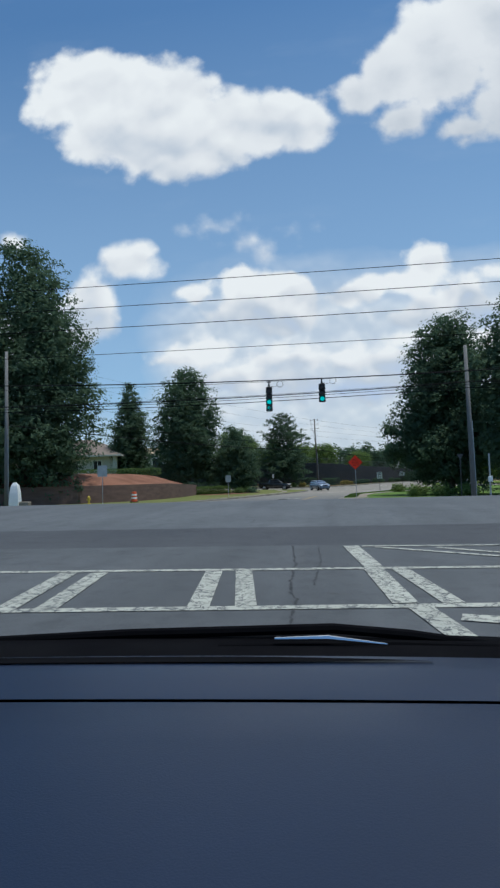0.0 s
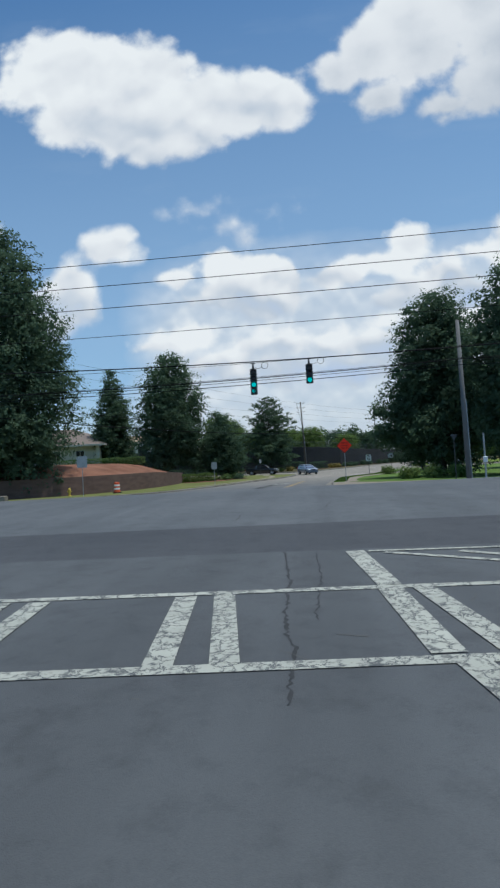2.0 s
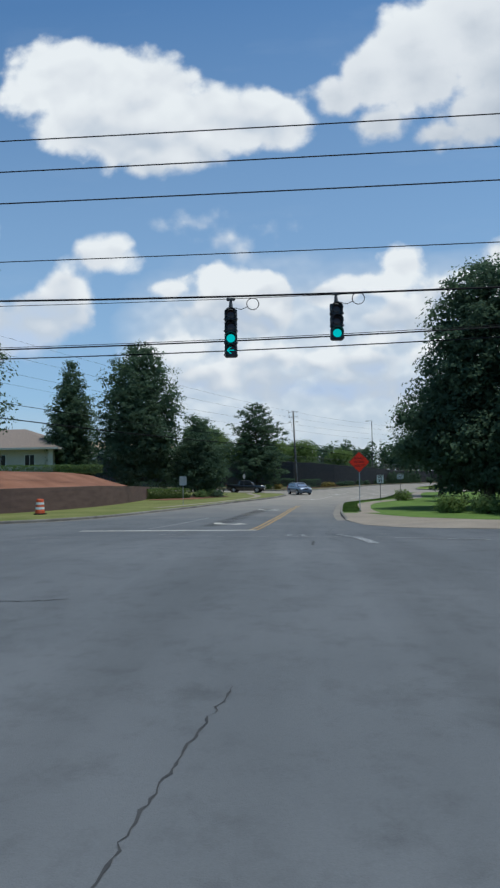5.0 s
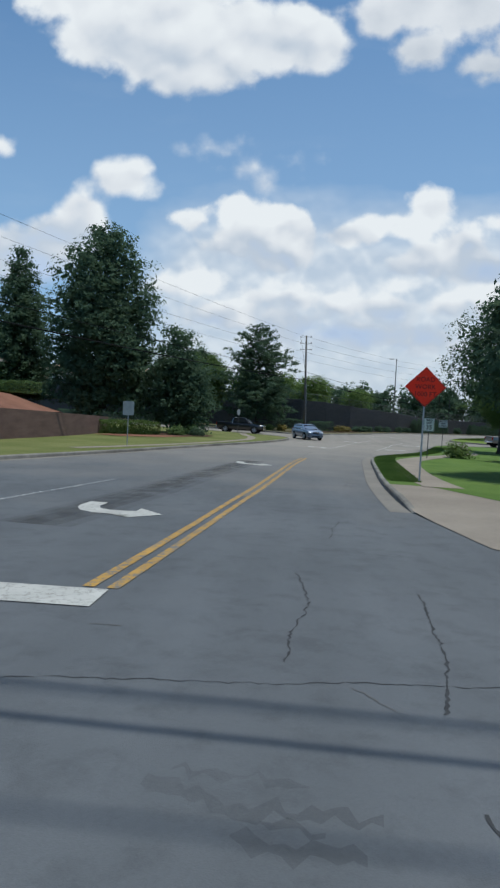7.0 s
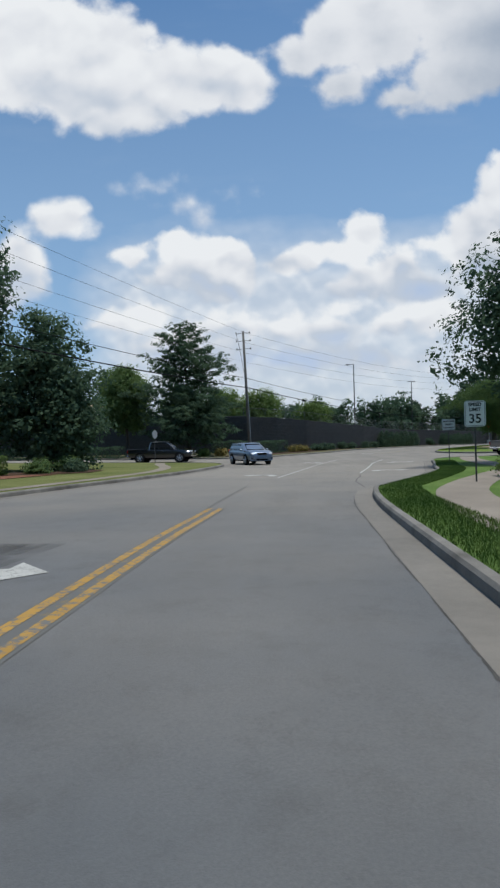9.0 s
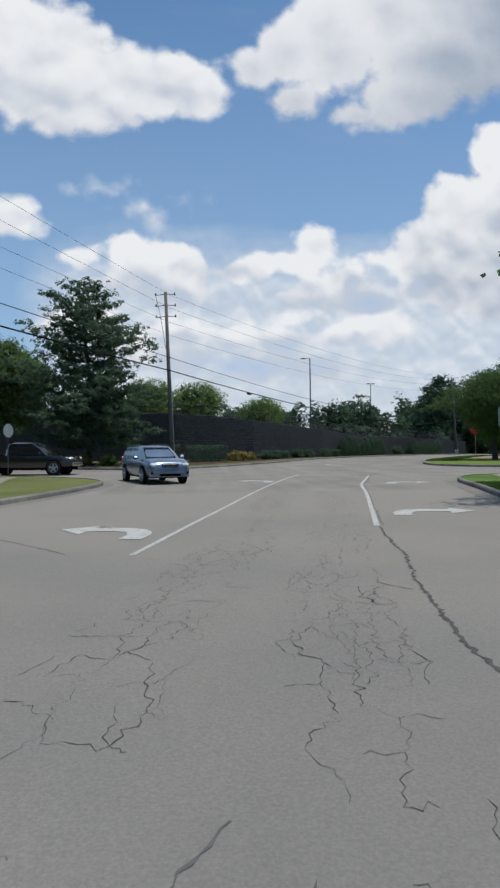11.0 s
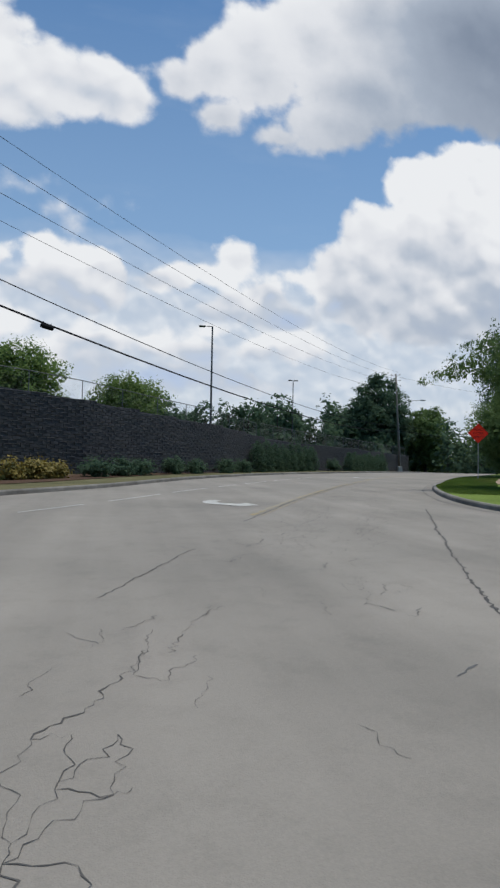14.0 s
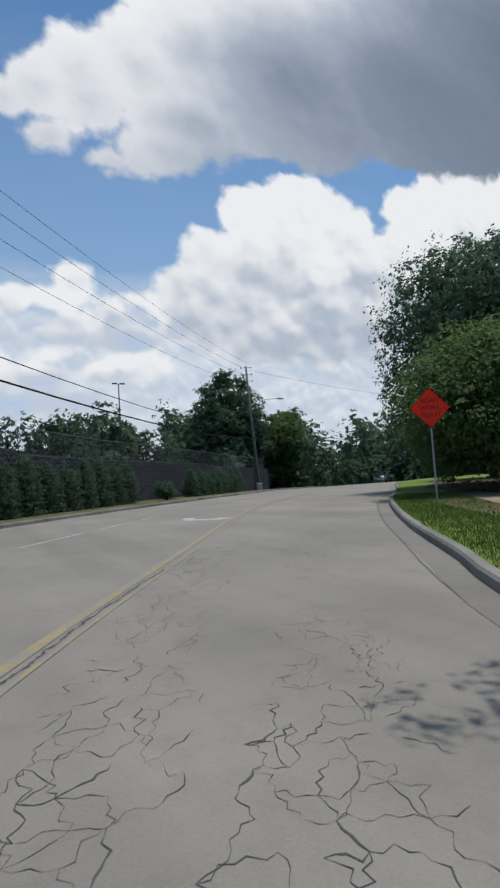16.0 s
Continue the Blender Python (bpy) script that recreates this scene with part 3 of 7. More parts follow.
# ---- building tools ----
class Build:
    """Gathers corners and faces for one mesh."""

    def __init__(self):
        self.v, self.f = [], []

    def add(self, verts, faces):
        k = len(self.v)
        self.v += [tuple(p) for p in verts]
        self.f += [tuple(i + k for i in f) for f in faces]
        return self

    def box(self, c, s, turn=None, bevel=0.0):
        x, y, z = s[0] / 2, s[1] / 2, s[2] / 2
        b = min(bevel, x * 0.9, y * 0.9, z * 0.9)
        if b <= 0:
            vs = [(sx * x, sy * y, sz * z) for sx in (-1, 1) for sy in (-1, 1) for sz in (-1, 1)]
            fs = [(0, 1, 3, 2), (4, 6, 7, 5), (0, 4, 5, 1), (2, 3, 7, 6), (0, 2, 6, 4), (1, 5, 7, 3)]
        else:
            ring = [(x - b, y), (x, y - b), (x, -y + b), (x - b, -y), (-x + b, -y), (-x, -y + b), (-x, y - b), (-x + b, y)]
            inner = [(px * (x - b) / x, py * (y - b) / y) for px, py in ring]
            vs = [(p[0], p[1], -z) for p in inner] + [(p[0], p[1], -z + b) for p in ring] + [(p[0], p[1], z - b) for p in ring] + [(p[0], p[1], z) for p in inner]
            fs = [tuple(range(8)), tuple(range(31, 23, -1))]
            for k in range(3):
                fs += [(8 * k + i, 8 * k + 8 + i, 8 * k + 8 + (i + 1) % 8, 8 * k + (i + 1) % 8) for i in range(8)]
        m = turn or Matrix()
        self.add([(m.to_3x3() @ Vector(p)) + Vector(c) for p in vs], fs)
        return self

    def tube(self, pts, radii, n=10, cap=True):
        """A round bar along a line, with a radius at each point."""
        pts = [Vector(p) for p in pts]
        if isinstance(radii, (int, float)):
            radii = [radii] * len(pts)
        rings, up = [], None
        for i, p in enumerate(pts):
            d = (pts[min(i + 1, len(pts) - 1)] - pts[max(i - 1, 0)]).normalized()
            if up is None:
                up = Vector((0, 0, 1)) if abs(d.z) < 0.9 else Vector((1, 0, 0))
            a = d.cross(up).normalized()
            b = a.cross(d).normalized()
            up = b
            rings += [p + (a * math.cos(2 * math.pi * k / n) + b * math.sin(2 * math.pi * k / n)) * radii[i] for k in range(n)]
        fs = [(i * n + k, i * n + (k + 1) % n, (i + 1) * n + (k + 1) % n, (i + 1) * n + k) for i in range(len(pts) - 1) for k in range(n)]
        if cap:
            fs += [tuple(range(n - 1, -1, -1)), tuple(range((len(pts) - 1) * n, len(pts) * n))]
        return self.add(rings, fs)

    def loft(self, rings, cap=True):
        n = len(rings[0])
        vs = [p for r in rings for p in r]
        fs = [(i * n + k, i * n + (k + 1) % n, (i + 1) * n + (k + 1) % n, (i + 1) * n + k) for i in range(len(rings) - 1) for k in range(n)]
        if cap:
            fs += [tuple(range(n - 1, -1, -1)), tuple(range((len(rings) - 1) * n, len(rings) * n))]
        return self.add(vs, fs)

    def lathe(self, profile, centre=(0, 0, 0), n=16):
        """profile: (radius, height) from bottom to top, turned about the upright axis."""
        c = Vector(centre)
        return self.loft([[c + Vector((r * math.cos(2 * math.pi * k / n), r * math.sin(2 * math.pi * k / n), z)) for k in range(n)] for r, z in profile])

    def plate(self, outline, thick, m):
        """A flat plate of that outline (x, z) in the plane y = 0, moved by m."""
        n = len(outline)
        vs = [m @ Vector((x, -thick / 2, z)) for x, z in outline] + [m @ Vector((x, thick / 2, z)) for x, z in outline]
        return self.add(vs, [tuple(range(n)), tuple(range(2 * n - 1, n - 1, -1))] + [(i, i + n, (i + 1) % n + n, (i + 1) % n) for i in range(n)])

    def mesh(self, name, smooth=False):
        me = bpy.data.meshes.new(name)
        me.from_pydata(self.v, [], self.f)
        if smooth:
            me.polygons.foreach_set("use_smooth", [True] * len(me.polygons))
        me.update()
        return me


def part(name, b, mat, parent=None, label="", smooth=False):
    """One mesh object under a thing or under a part."""
    ob = new(name, b.mesh(name, smooth) if isinstance(b, Build) else b)
    if not ob.data.materials:
        ob.data.materials.append(mat)
    ob.parent = parent
    if label:
        ob["label"] = label
    return ob


def smooth_edges(ob, angle=35):
    """Shades a mesh smooth but for edges sharper than the angle."""
    me = ob.data
    me.polygons.foreach_set("use_smooth", [True] * len(me.polygons))
    bm = bmesh.new()
    bm.from_mesh(me)
    bmesh.ops.recalc_face_normals(bm, faces=bm.faces)
    for e in bm.edges:
        e.smooth = len(e.link_faces) == 2 and e.calc_face_angle(0) < radians(angle)
    bm.to_mesh(me)
    bm.free()
    return ob


def thing(name, m, label, category, group=""):
    ob = new(name)
    ob.matrix_world = m
    return tagged(ob, label, category, group)


def quads(name, v):
    """A mesh from an array of loose four-cornered leaves, n x 4 x 3."""
    n = len(v)
    me = bpy.data.meshes.new(name)
    me.vertices.add(4 * n)
    me.vertices.foreach_set("co", np.ascontiguousarray(v, dtype=np.float32).ravel())
    me.loops.add(4 * n)
    me.loops.foreach_set("vertex_index", np.arange(4 * n, dtype=np.int32))
    me.polygons.add(n)
    me.polygons.foreach_set("loop_start", np.arange(0, 4 * n, 4, dtype=np.int32))
    me.update(calc_edges=True)
    return me


def spline(pts, step=1.0):
    """A smooth line through the points, in steps of about that many metres."""
    p = np.array(pts, float)
    p = np.vstack([2 * p[0] - p[1], p, 2 * p[-1] - p[-2]])
    out = []
    for i in range(1, len(p) - 2):
        n = max(1, min(14, int(np.linalg.norm(p[i + 1] - p[i]) / step)))
        for k in range(n):
            s = k / n
            out.append(0.5 * ((2 * p[i]) + (-p[i - 1] + p[i + 1]) * s + (2 * p[i - 1] - 5 * p[i] + 4 * p[i + 1] - p[i + 2]) * s * s + (-p[i - 1] + 3 * p[i] - 3 * p[i + 1] + p[i + 2]) * s ** 3))
    out.append(p[-2])
    return [tuple(float(c) for c in q) for q in out]


def offset(line, d):
    """The line moved d metres to its left."""
    q = np.array(line)[:, :2]
    t = np.gradient(q, axis=0)
    t /= np.maximum(np.linalg.norm(t, axis=1), 1e-9)[:, None]
    return [tuple(float(c) for c in p) for p in q + np.stack([-t[:, 1], t[:, 0]], 1) * d]


def sheet(name, outline, dz, mat, parent=None, label="", category="", cuts=None, rise=None):
    """A paved or planted surface of that outline that follows the ground."""
    bm = bmesh.new()
    face = bm.faces.new([bm.verts.new((p[0], p[1], 0)) for p in outline])
    if face.normal.z < 0 or face.calc_area() and sum(a[0] * b[1] - b[0] * a[1] for a, b in zip(outline, outline[1:] + outline[:1])) < 0:
        face.normal_flip()
    bmesh.ops.triangulate(bm, faces=bm.faces[:])
    lo, hi = min(p[1] for p in outline), max(p[1] for p in outline)
    for y in _CUTS:
        if lo < y < hi:
            bmesh.ops.bisect_plane(bm, geom=bm.verts[:] + bm.edges[:] + bm.faces[:], plane_co=(0, y, 0), plane_no=(0, 1, 0))
    for v in bm.verts:
        v.co.z = ground_z(v.co.y) + dz + (rise(v.co.x, v.co.y) if rise else 0)
    me = bpy.data.meshes.new(name)
    bm.to_mesh(me)
    bm.free()
    ob = part(name, me, mat, parent)
    if not parent:
        tagged(ob, label, category or name.replace("_", " "), kind="structure")
    return ob


def strip(name, line, width, dz, mat, parent=None, label="", category="", dash=None, b=None):
    """A painted line or a gutter along a line; dash: (length, gap)."""
    left, right = offset(line, width / 2), offset(line, -width / 2)
    b = b or Build()
    run = 0.0
    for i in range(len(line) - 1):
        run += math.dist(line[i][:2], line[i + 1][:2])
        if dash and run % (dash[0] + dash[1]) > dash[0]:
            continue
        q = [left[i], right[i], right[i + 1], left[i + 1]]
        b.add([(x, y, ground_z(y) + dz) for x, y in q], [(0, 1, 2, 3)])
    if name is None:
        return b
    ob = part(name, b, mat, parent)
    if not parent:
        tagged(ob, label, category or name.replace("_", " "), kind="structure")
    return ob


def kerb(name, line, side, label, height=0.15, width=0.16, taper=0.0):
    """A concrete kerb along the line; side: +1 when the planted land is to the left of the line; taper: metres over which it rises at its start."""
    prof = [(0.0, -0.05), (0.015, height - 0.04), (0.045, height), (width, height + 0.005), (width, -0.05)]
    rings = []
    lines = [offset(line, side * d) for d, _ in prof]
    run = 0.0
    for i in range(len(line)):
        run += math.dist(line[i][:2], line[i - 1][:2]) if i else 0.0
        k = min(1.0, 0.12 + run / taper) if taper else 1.0
        rings.append([(lines[j][i][0], lines[j][i][1], ground_z(line[i][1]) + (prof[j][1] * k if prof[j][1] > 0 else prof[j][1])) for j in range(5)])
    ob = part(name, Build().loft(rings), KERB_MAT)
    smooth_edges(ob, 28)
    return tagged(ob, label, "kerb", kind="structure")


def wire(name, a, b, sag, radius, label, mat=None):
    a, b = Vector(a), Vector(b)
    pts = [a.lerp(b, s / 16) - Vector((0, 0, 4 * sag * (s / 16) * (1 - s / 16))) for s in range(17)]
    ob = part(name, Build().tube(pts, radius, n=5), mat or BLACK)
    return tagged(ob, label, "cable", group="overhead cables")


# ---- plants ----
def leaf_cloud(lobes, count, size, rng, hollow=0.55, flat=0.0, droop=0.0, bunch=0.0, per=20, inner=True):
    """Loose folded leaves in small sprays, the sprays in and round a set of lobes (x, y, z, rx, ry, rz)."""
    L = np.array(lobes, float)
    w = (L[:, 3] * L[:, 4] * L[:, 5]) ** (2 / 3)
    sprays = max(8, count // per)
    pick = rng.choice(len(L), sprays, p=w / w.sum())
    d = rng.normal(size=(sprays, 3))
    d /= np.linalg.norm(d, axis=1)[:, None]
    # lumps on each lobe, so that the outline is uneven and has gaps
    ph = rng.uniform(0, 6.28, size=(len(L), 4))[pick]
    lump = np.sin(d[:, 0] * 5 + ph[:, 0]) * np.sin(d[:, 1] * 5 + ph[:, 1]) + 0.7 * np.sin(d[:, 2] * 7 + ph[:, 2]) * np.sin(d[:, 0] * 8 + ph[:, 3])
    r = 1 - np.abs(rng.normal(0, 0.2, sprays))
    r = np.where(rng.random(sprays) < 0.2, rng.uniform(hollow, 1, sprays), r) * (1 + 0.11 * lump)
    mid = L[pick, :3] + d * np.maximum(r, 0.2)[:, None] * L[pick, 3:6]
    reach = (bunch or 4.2 * size) * rng.uniform(0.6, 1.35, sprays)
    # leaves of each spray: a flattened tuft that leans outward
    own = np.arange(count) % sprays
    e = rng.normal(size=(count, 3))
    e /= np.linalg.norm(e, axis=1)[:, None]
    far = rng.random(count) ** 0.45
    p = mid[own] + e * (far * reach[own])[:, None] * np.array([1, 1, 0.62]) + d[own] * (far * reach[own] * 0.35)[:, None]
    nrm = d[own] * 0.55 + e * 0.5 + rng.normal(size=(count, 3)) * 0.42 + np.array([0, 0, 0.5 + flat])
    nrm /= np.linalg.norm(nrm, axis=1)[:, None]
    a = np.cross(nrm, rng.normal(size=(count, 3)))
    a[:, 2] -= droop
    a /= np.maximum(np.linalg.norm(a, axis=1), 1e-6)[:, None]
    b = np.cross(nrm, a)
    s = size * rng.uniform(0.55, 1.35, count)[:, None]
    # one leaf in seven sits deeper in its lobe and is broader, and closes the crown
    deep = (np.arange(count) % 7 == 0) & inner
    at = L[pick[own]]
    p = np.where(deep[:, None], at[:, :3] + e * at[:, 3:6] * (rng.random(count) ** 0.5 * 0.8)[:, None], p)
    s = np.where(deep[:, None], s * 1.8, s)
    return np.stack([p - a * s, p + b * s * 0.55 - nrm * s * 0.18, p + a * s, p - b * s * 0.55 - nrm * s * 0.18], 1)


def limbs(base, height, lobes, radius, rng, most=9):
    """A tapered trunk and limbs that reach into the lobes."""
    b = Build()
    base = Vector(base)
    wob = [Vector((rng.uniform(-0.12, 0.12), rng.uniform(-0.12, 0.12), 0)) * k for k in range(6)]
    pts = [base + Vector((0, 0, -0.15)), base + Vector((0, 0, 0.35))] + [base + Vector((0, 0, height * (k + 1) / 5)) + wob[k + 1] for k in range(5)]
    b.tube(pts, [radius * 1.5, radius * 1.05, radius * 0.9, radius * 0.75, radius * 0.58, radius * 0.4, radius * 0.2], n=9)
    order = sorted(range(len(lobes)), key=lambda k: -lobes[k][3])[:most]
    for k in order:
        e = Vector(lobes[k][:3])
        z0 = min(max(base.z + height * 0.28, e.z - 0.35 * (e - base).length), base.z + height * 0.85)
        s = base + Vector((0, 0, z0 - base.z))
        mid = s.lerp(e, 0.5) + Vector((rng.uniform(-0.3, 0.3), rng.uniform(-0.3, 0.3), 0.35))
        b.tube([s, s.lerp(mid, 0.6), mid, e], [radius * 0.45, radius * 0.36, radius * 0.26, radius * 0.08], n=6)
    return b


def tree(name, at, height, lobes, count, leaf, mat, label, radius=0.25, seed=1, flat=0.0, group="trees", droop=0.0, bunch=0.6, per=20, inner=True):
    """lobes are given from the foot of the trunk."""
    rng = np.random.default_rng(seed)
    x, y, z = at
    t = thing(name, pose(x, y, z), label, "tree", group)
    part("trunk", limbs((0, 0, 0), height, lobes, radius, rng), BARK, t, smooth=True)
    part("crown", quads("crown", leaf_cloud(lobes, int(count * 2.2), leaf * 0.56, rng, flat=flat, droop=droop, bunch=bunch, per=per, inner=inner)), mat, t)
    return t


def dome(rng, r, z0, z1, n=16, taper=0.55):
    """Lobes that fill an egg-shaped crown of that radius between two heights."""
    out = []
    for k in range(n):
        s = (k + 0.5) / n
        z = z0 + (z1 - z0) * s
        w = r * math.sin(math.pi * min(1, (s * 0.82 + 0.16))) ** taper
        a = k * 2.399 + rng.uniform(-0.4, 0.4)
        rr = w * rng.uniform(0.42, 0.62)
        lr = max(w * rng.uniform(0.42, 0.6), 0.14 * r)
        out.append((rr * math.cos(a), rr * math.sin(a), z, lr, lr, lr * rng.uniform(0.75, 1.0)))
    for k in range(max(3, n // 4)):
        s = (k + 0.5) / max(3, n // 4)
        w = r * math.sin(math.pi * min(1, (s * 0.78 + 0.16))) ** taper
        out.append((0, 0, z0 + (z1 - z0) * s * 0.95, w * 0.72, w * 0.72, (z1 - z0) / max(3, n // 4) * 0.7))
    return out


def crown(rng, profile, n=26, loose=0.0):
    """Lobes that fill a crown of that outline: rows of (height, radius) from the lowest leaves to the top."""
    hs, rs = [p[0] for p in profile], [p[1] for p in profile]
    grid = np.linspace(hs[0], hs[-1], 60)
    share = np.cumsum(np.interp(grid, hs, rs) + 0.4)
    out = []
    for k in range(n):
        z = float(np.interp((k + 0.5) / n * share[-1], share, grid))
        w = float(np.interp(z, hs, rs))
        a = k * 2.399 + rng.uniform(-0.5, 0.5)
        lr = w * rng.uniform(0.32, 0.46) + 0.1
        lz = lr * rng.uniform(0.6, 0.9)
        rr = max(w - 0.3 - lr * rng.uniform(0.9, 1.15), 0) * rng.uniform(1 - loose, 1.0)
        out.append((rr * math.cos(a), rr * math.sin(a), min(z, hs[-1] - lz), lr, lr, lz))
    for k in range(max(4, n // 5)):
        z = hs[0] + (hs[-1] - hs[0]) * (k + 0.5) / max(4, n // 5)
        w = float(np.interp(z, hs, rs))
        out.append((0, 0, z, w * 0.68, w * 0.68, min((hs[-1] - hs[0]) / max(4, n // 5) * 0.7, hs[-1] - z + 0.1)))
    return out


def shrub(name, x, y, z, r, h, mat, label, seed=1, count=900, leaf=0.09, category="shrub", group="shrubs"):
    rng = np.random.default_rng(seed)
    lobes = [(rng.uniform(-0.35, 0.35) * r, rng.uniform(-0.35, 0.35) * r, h * rng.uniform(0.4, 0.6), r * 0.7, r * 0.7, h * 0.5) for _ in range(5)]
    me = quads(name, leaf_cloud(lobes, count, leaf, rng))
    me.transform(Matrix.Translation((0, 0, 0)))
    t = thing(name, pose(x, y, z), label, category, group)
    b = Build()
    for k in range(4):
        a = k * 1.57 + rng.uniform(0, 1)
        b.tube([(0, 0, -0.05), (r * 0.2 * math.cos(a), r * 0.2 * math.sin(a), h * 0.3), (r * 0.45 * math.cos(a), r * 0.45 * math.sin(a), h * 0.7)], [0.03, 0.02, 0.008], n=5)
    part("stem", b, BARK, t)
    part("foliage", me, mat, t)
    return t


def hedge(name, line, width, height, mat, label, seed=1, density=260, leaf=0.08, z=None):
    """A clipped hedge along a line."""
    rng = np.random.default_rng(seed)
    p = np.array(line, float)
    seg = np.linalg.norm(np.diff(p[:, :2], axis=0), axis=1)
    n = int(seg.sum() * density * 2)
    s = rng.choice(len(seg), n, p=seg / seg.sum())
    k = rng.random(n)[:, None]
    base = p[s, :2] * (1 - k) + p[s + 1, :2] * k
    d = (p[s + 1, :2] - p[s, :2]) / seg[s][:, None]
    side = np.stack([-d[:, 1], d[:, 0]], 1)
    edge, run = rng.integers(0, 4, n), rng.uniform(-1, 1, n)
    q = np.where(edge < 2, run, np.where(edge == 2, 1.0, -1.0)), np.where(edge < 2, np.where(edge == 0, 1.0, -1.0), run)
    soft = (np.abs(q[0]) ** 5 + np.abs(q[1]) ** 5) ** 0.2
    q = q[0] / soft, q[1] / soft
    wave = 1 + 0.07 * np.sin(base[:, 0] * 2.1 + base[:, 1] * 1.7) + 0.05 * np.sin(base[:, 0] * 5.3 - base[:, 1] * 4.1)
    deep = 1 - np.abs(rng.normal(0, 0.12, n))
    xy = base + side * (q[0] * width / 2 * deep * wave)[:, None]
    zz = np.array([(ground_z(yy) + 0.13) if z is None else z for yy in base[:, 1]]) + height / 2 + q[1] * height / 2 * deep * wave
    c = np.concatenate([xy, zz[:, None]], 1)
    nr = rng.normal(size=(n, 3))
    nr /= np.linalg.norm(nr, axis=1)[:, None]
    t1 = np.cross(nr, rng.normal(size=(n, 3)))
    t1 /= np.linalg.norm(t1, axis=1)[:, None]
    t2 = np.cross(nr, t1)
    sz = leaf * 0.75 * rng.uniform(0.6, 1.4, n)[:, None]
    v = np.stack([c - t1 * sz, c + t2 * sz * 0.6 - nr * sz * 0.2, c + t1 * sz, c - t2 * sz * 0.6 - nr * sz * 0.2], 1)
    ob = part(name, quads(name, v), mat)
    return tagged(ob, label, "hedge", group="hedges")

# ---- roads and land ----
LEFT_KERB = spline([(-160, 41.0), (-60, 42.0), (-30, 43.2), (-18.6, 44.3), (-14.2, 46.5), (-11.6, 51), (-10.2, 56), (-8.8, 62), (-7.4, 68), (-5.5, 75), (-3.7, 81), (-2.2, 87),
                    (-1.3, 92), (-1.1, 95), (-1.7, 97.2), (-3.3, 99.2), (-8, 102.6), (-16, 107.2), (-30, 114), (-60, 128)])
FAR_KERB = spline([(-60, 138), (-40, 128.5), (-18, 119), (-8, 114.2), (-3.6, 111.8), (-1.6, 110.6), (0, 110.8), (1.6, 112.2), (4.1, 115), (7, 119), (9.6, 123), (11.5, 127), (14, 132), (17, 137), (20.5, 142.5),
                   (26, 149), (33, 156.3), (42, 166), (50, 175), (60, 184), (75, 192), (95, 196), (140, 199)])
RIGHT_KERB = spline([(2.55, 47.3), (2.6, 49.6), (2.8, 54), (3.3, 60), (3.9, 66.5), (4.3, 69.1), (4.6, 70.5), (5.4, 72), (6.8, 74.7), (8.4, 78), (9.6, 81), (10.4, 84.2), (11.2, 86.9), (12.2, 90.3), (13.2, 94),
                     (14.4, 96.3), (16.5, 97.6), (25, 98.5), (60, 99)])
ISLAND_KERB = spline([(90, 108), (40, 107.5), (26, 108), (21.6, 109.4), (19.9, 112), (20.0, 115.5), (21.6, 120), (24, 124.6), (25.5, 126.7), (28.2, 130.7), (32.2, 136), (35.7, 140.2), (41, 146), (47, 153), (54, 161), (64, 170), (80, 179), (100, 183), (140, 186)])

ground = sheet("ground", [(-2200, -1500), (2200, -1500), (2200, 2600), (-2200, 2600)], -0.12, EARTH, label="rolling green land that reaches the horizon")
sheet("road", [(-160, -60), (160, -60), (160, 10.4), (-160, 10.4)], 0.0, ASPHALT_NEAR, label="worn dark grey asphalt before the crossing", category="road")
sheet("road_2", [(-160, 13.55), (160, 13.55), (160, 40.5), (-160, 40.5)], 0.0, ASPHALT_CROSS, label="weathered blue-grey asphalt of the wide crossing", category="road")
sheet("road_patch", [(-160, 10.4), (160, 10.4), (160, 13.55), (-160, 13.55)], 0.0, ASPHALT_DARK, label="darker band of newer asphalt across the road", category="road")
sheet("road_3", [(-160, 40.5), (160, 40.5), (160, 90), (-160, 90)], 0.0, ASPHALT_BLEND, label="grey asphalt road beyond the crossing", category="road")
sheet("road_4", [(-160, 90), (160, 90), (160, 240), (-160, 240)], 0.0, ASPHALT_PALE, label="pale sun-bleached asphalt road with cracks", category="road")

sheet("lawn", offset(LEFT_KERB, 0.1) + [(-160, 128), (-160, 60)], 0.13, GRASS_DRY, label="short sun-dried lawn behind the kerb", category="lawn")
sheet("lawn_2", offset(FAR_KERB, 0.1) + [(140, 230), (-60, 230)], 0.13, VERGE, label="dry tan and green verge along the retaining wall", category="lawn")
sheet("lawn_3", offset(ISLAND_KERB, -0.1) + [(140, 108)], 0.13, GRASS_LUSH, label="lush green lawn inside the bend", category="lawn")
i_g = next(i for i, p in enumerate(RIGHT_KERB) if p[1] > 52.9)
sheet("lawn_4", offset(RIGHT_KERB[i_g:], -0.1) + [(160, 99), (160, 38), (60, 41), (25, 42.8), (14, 43.8), (9, 45.4), (6.2, 47.9), (5.2, 50), (4.3, 52.4), (4.0, 52.8), (2.74, 52.88)], 0.13, GRASS_SHADED,
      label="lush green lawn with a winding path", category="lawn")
_edge = np.array([(160, 35), (60, 37.2), (25, 38.4), (14, 39), (8, 39.6), (4.6, 41), (3.1, 43.6), (2.62, 46.8)])


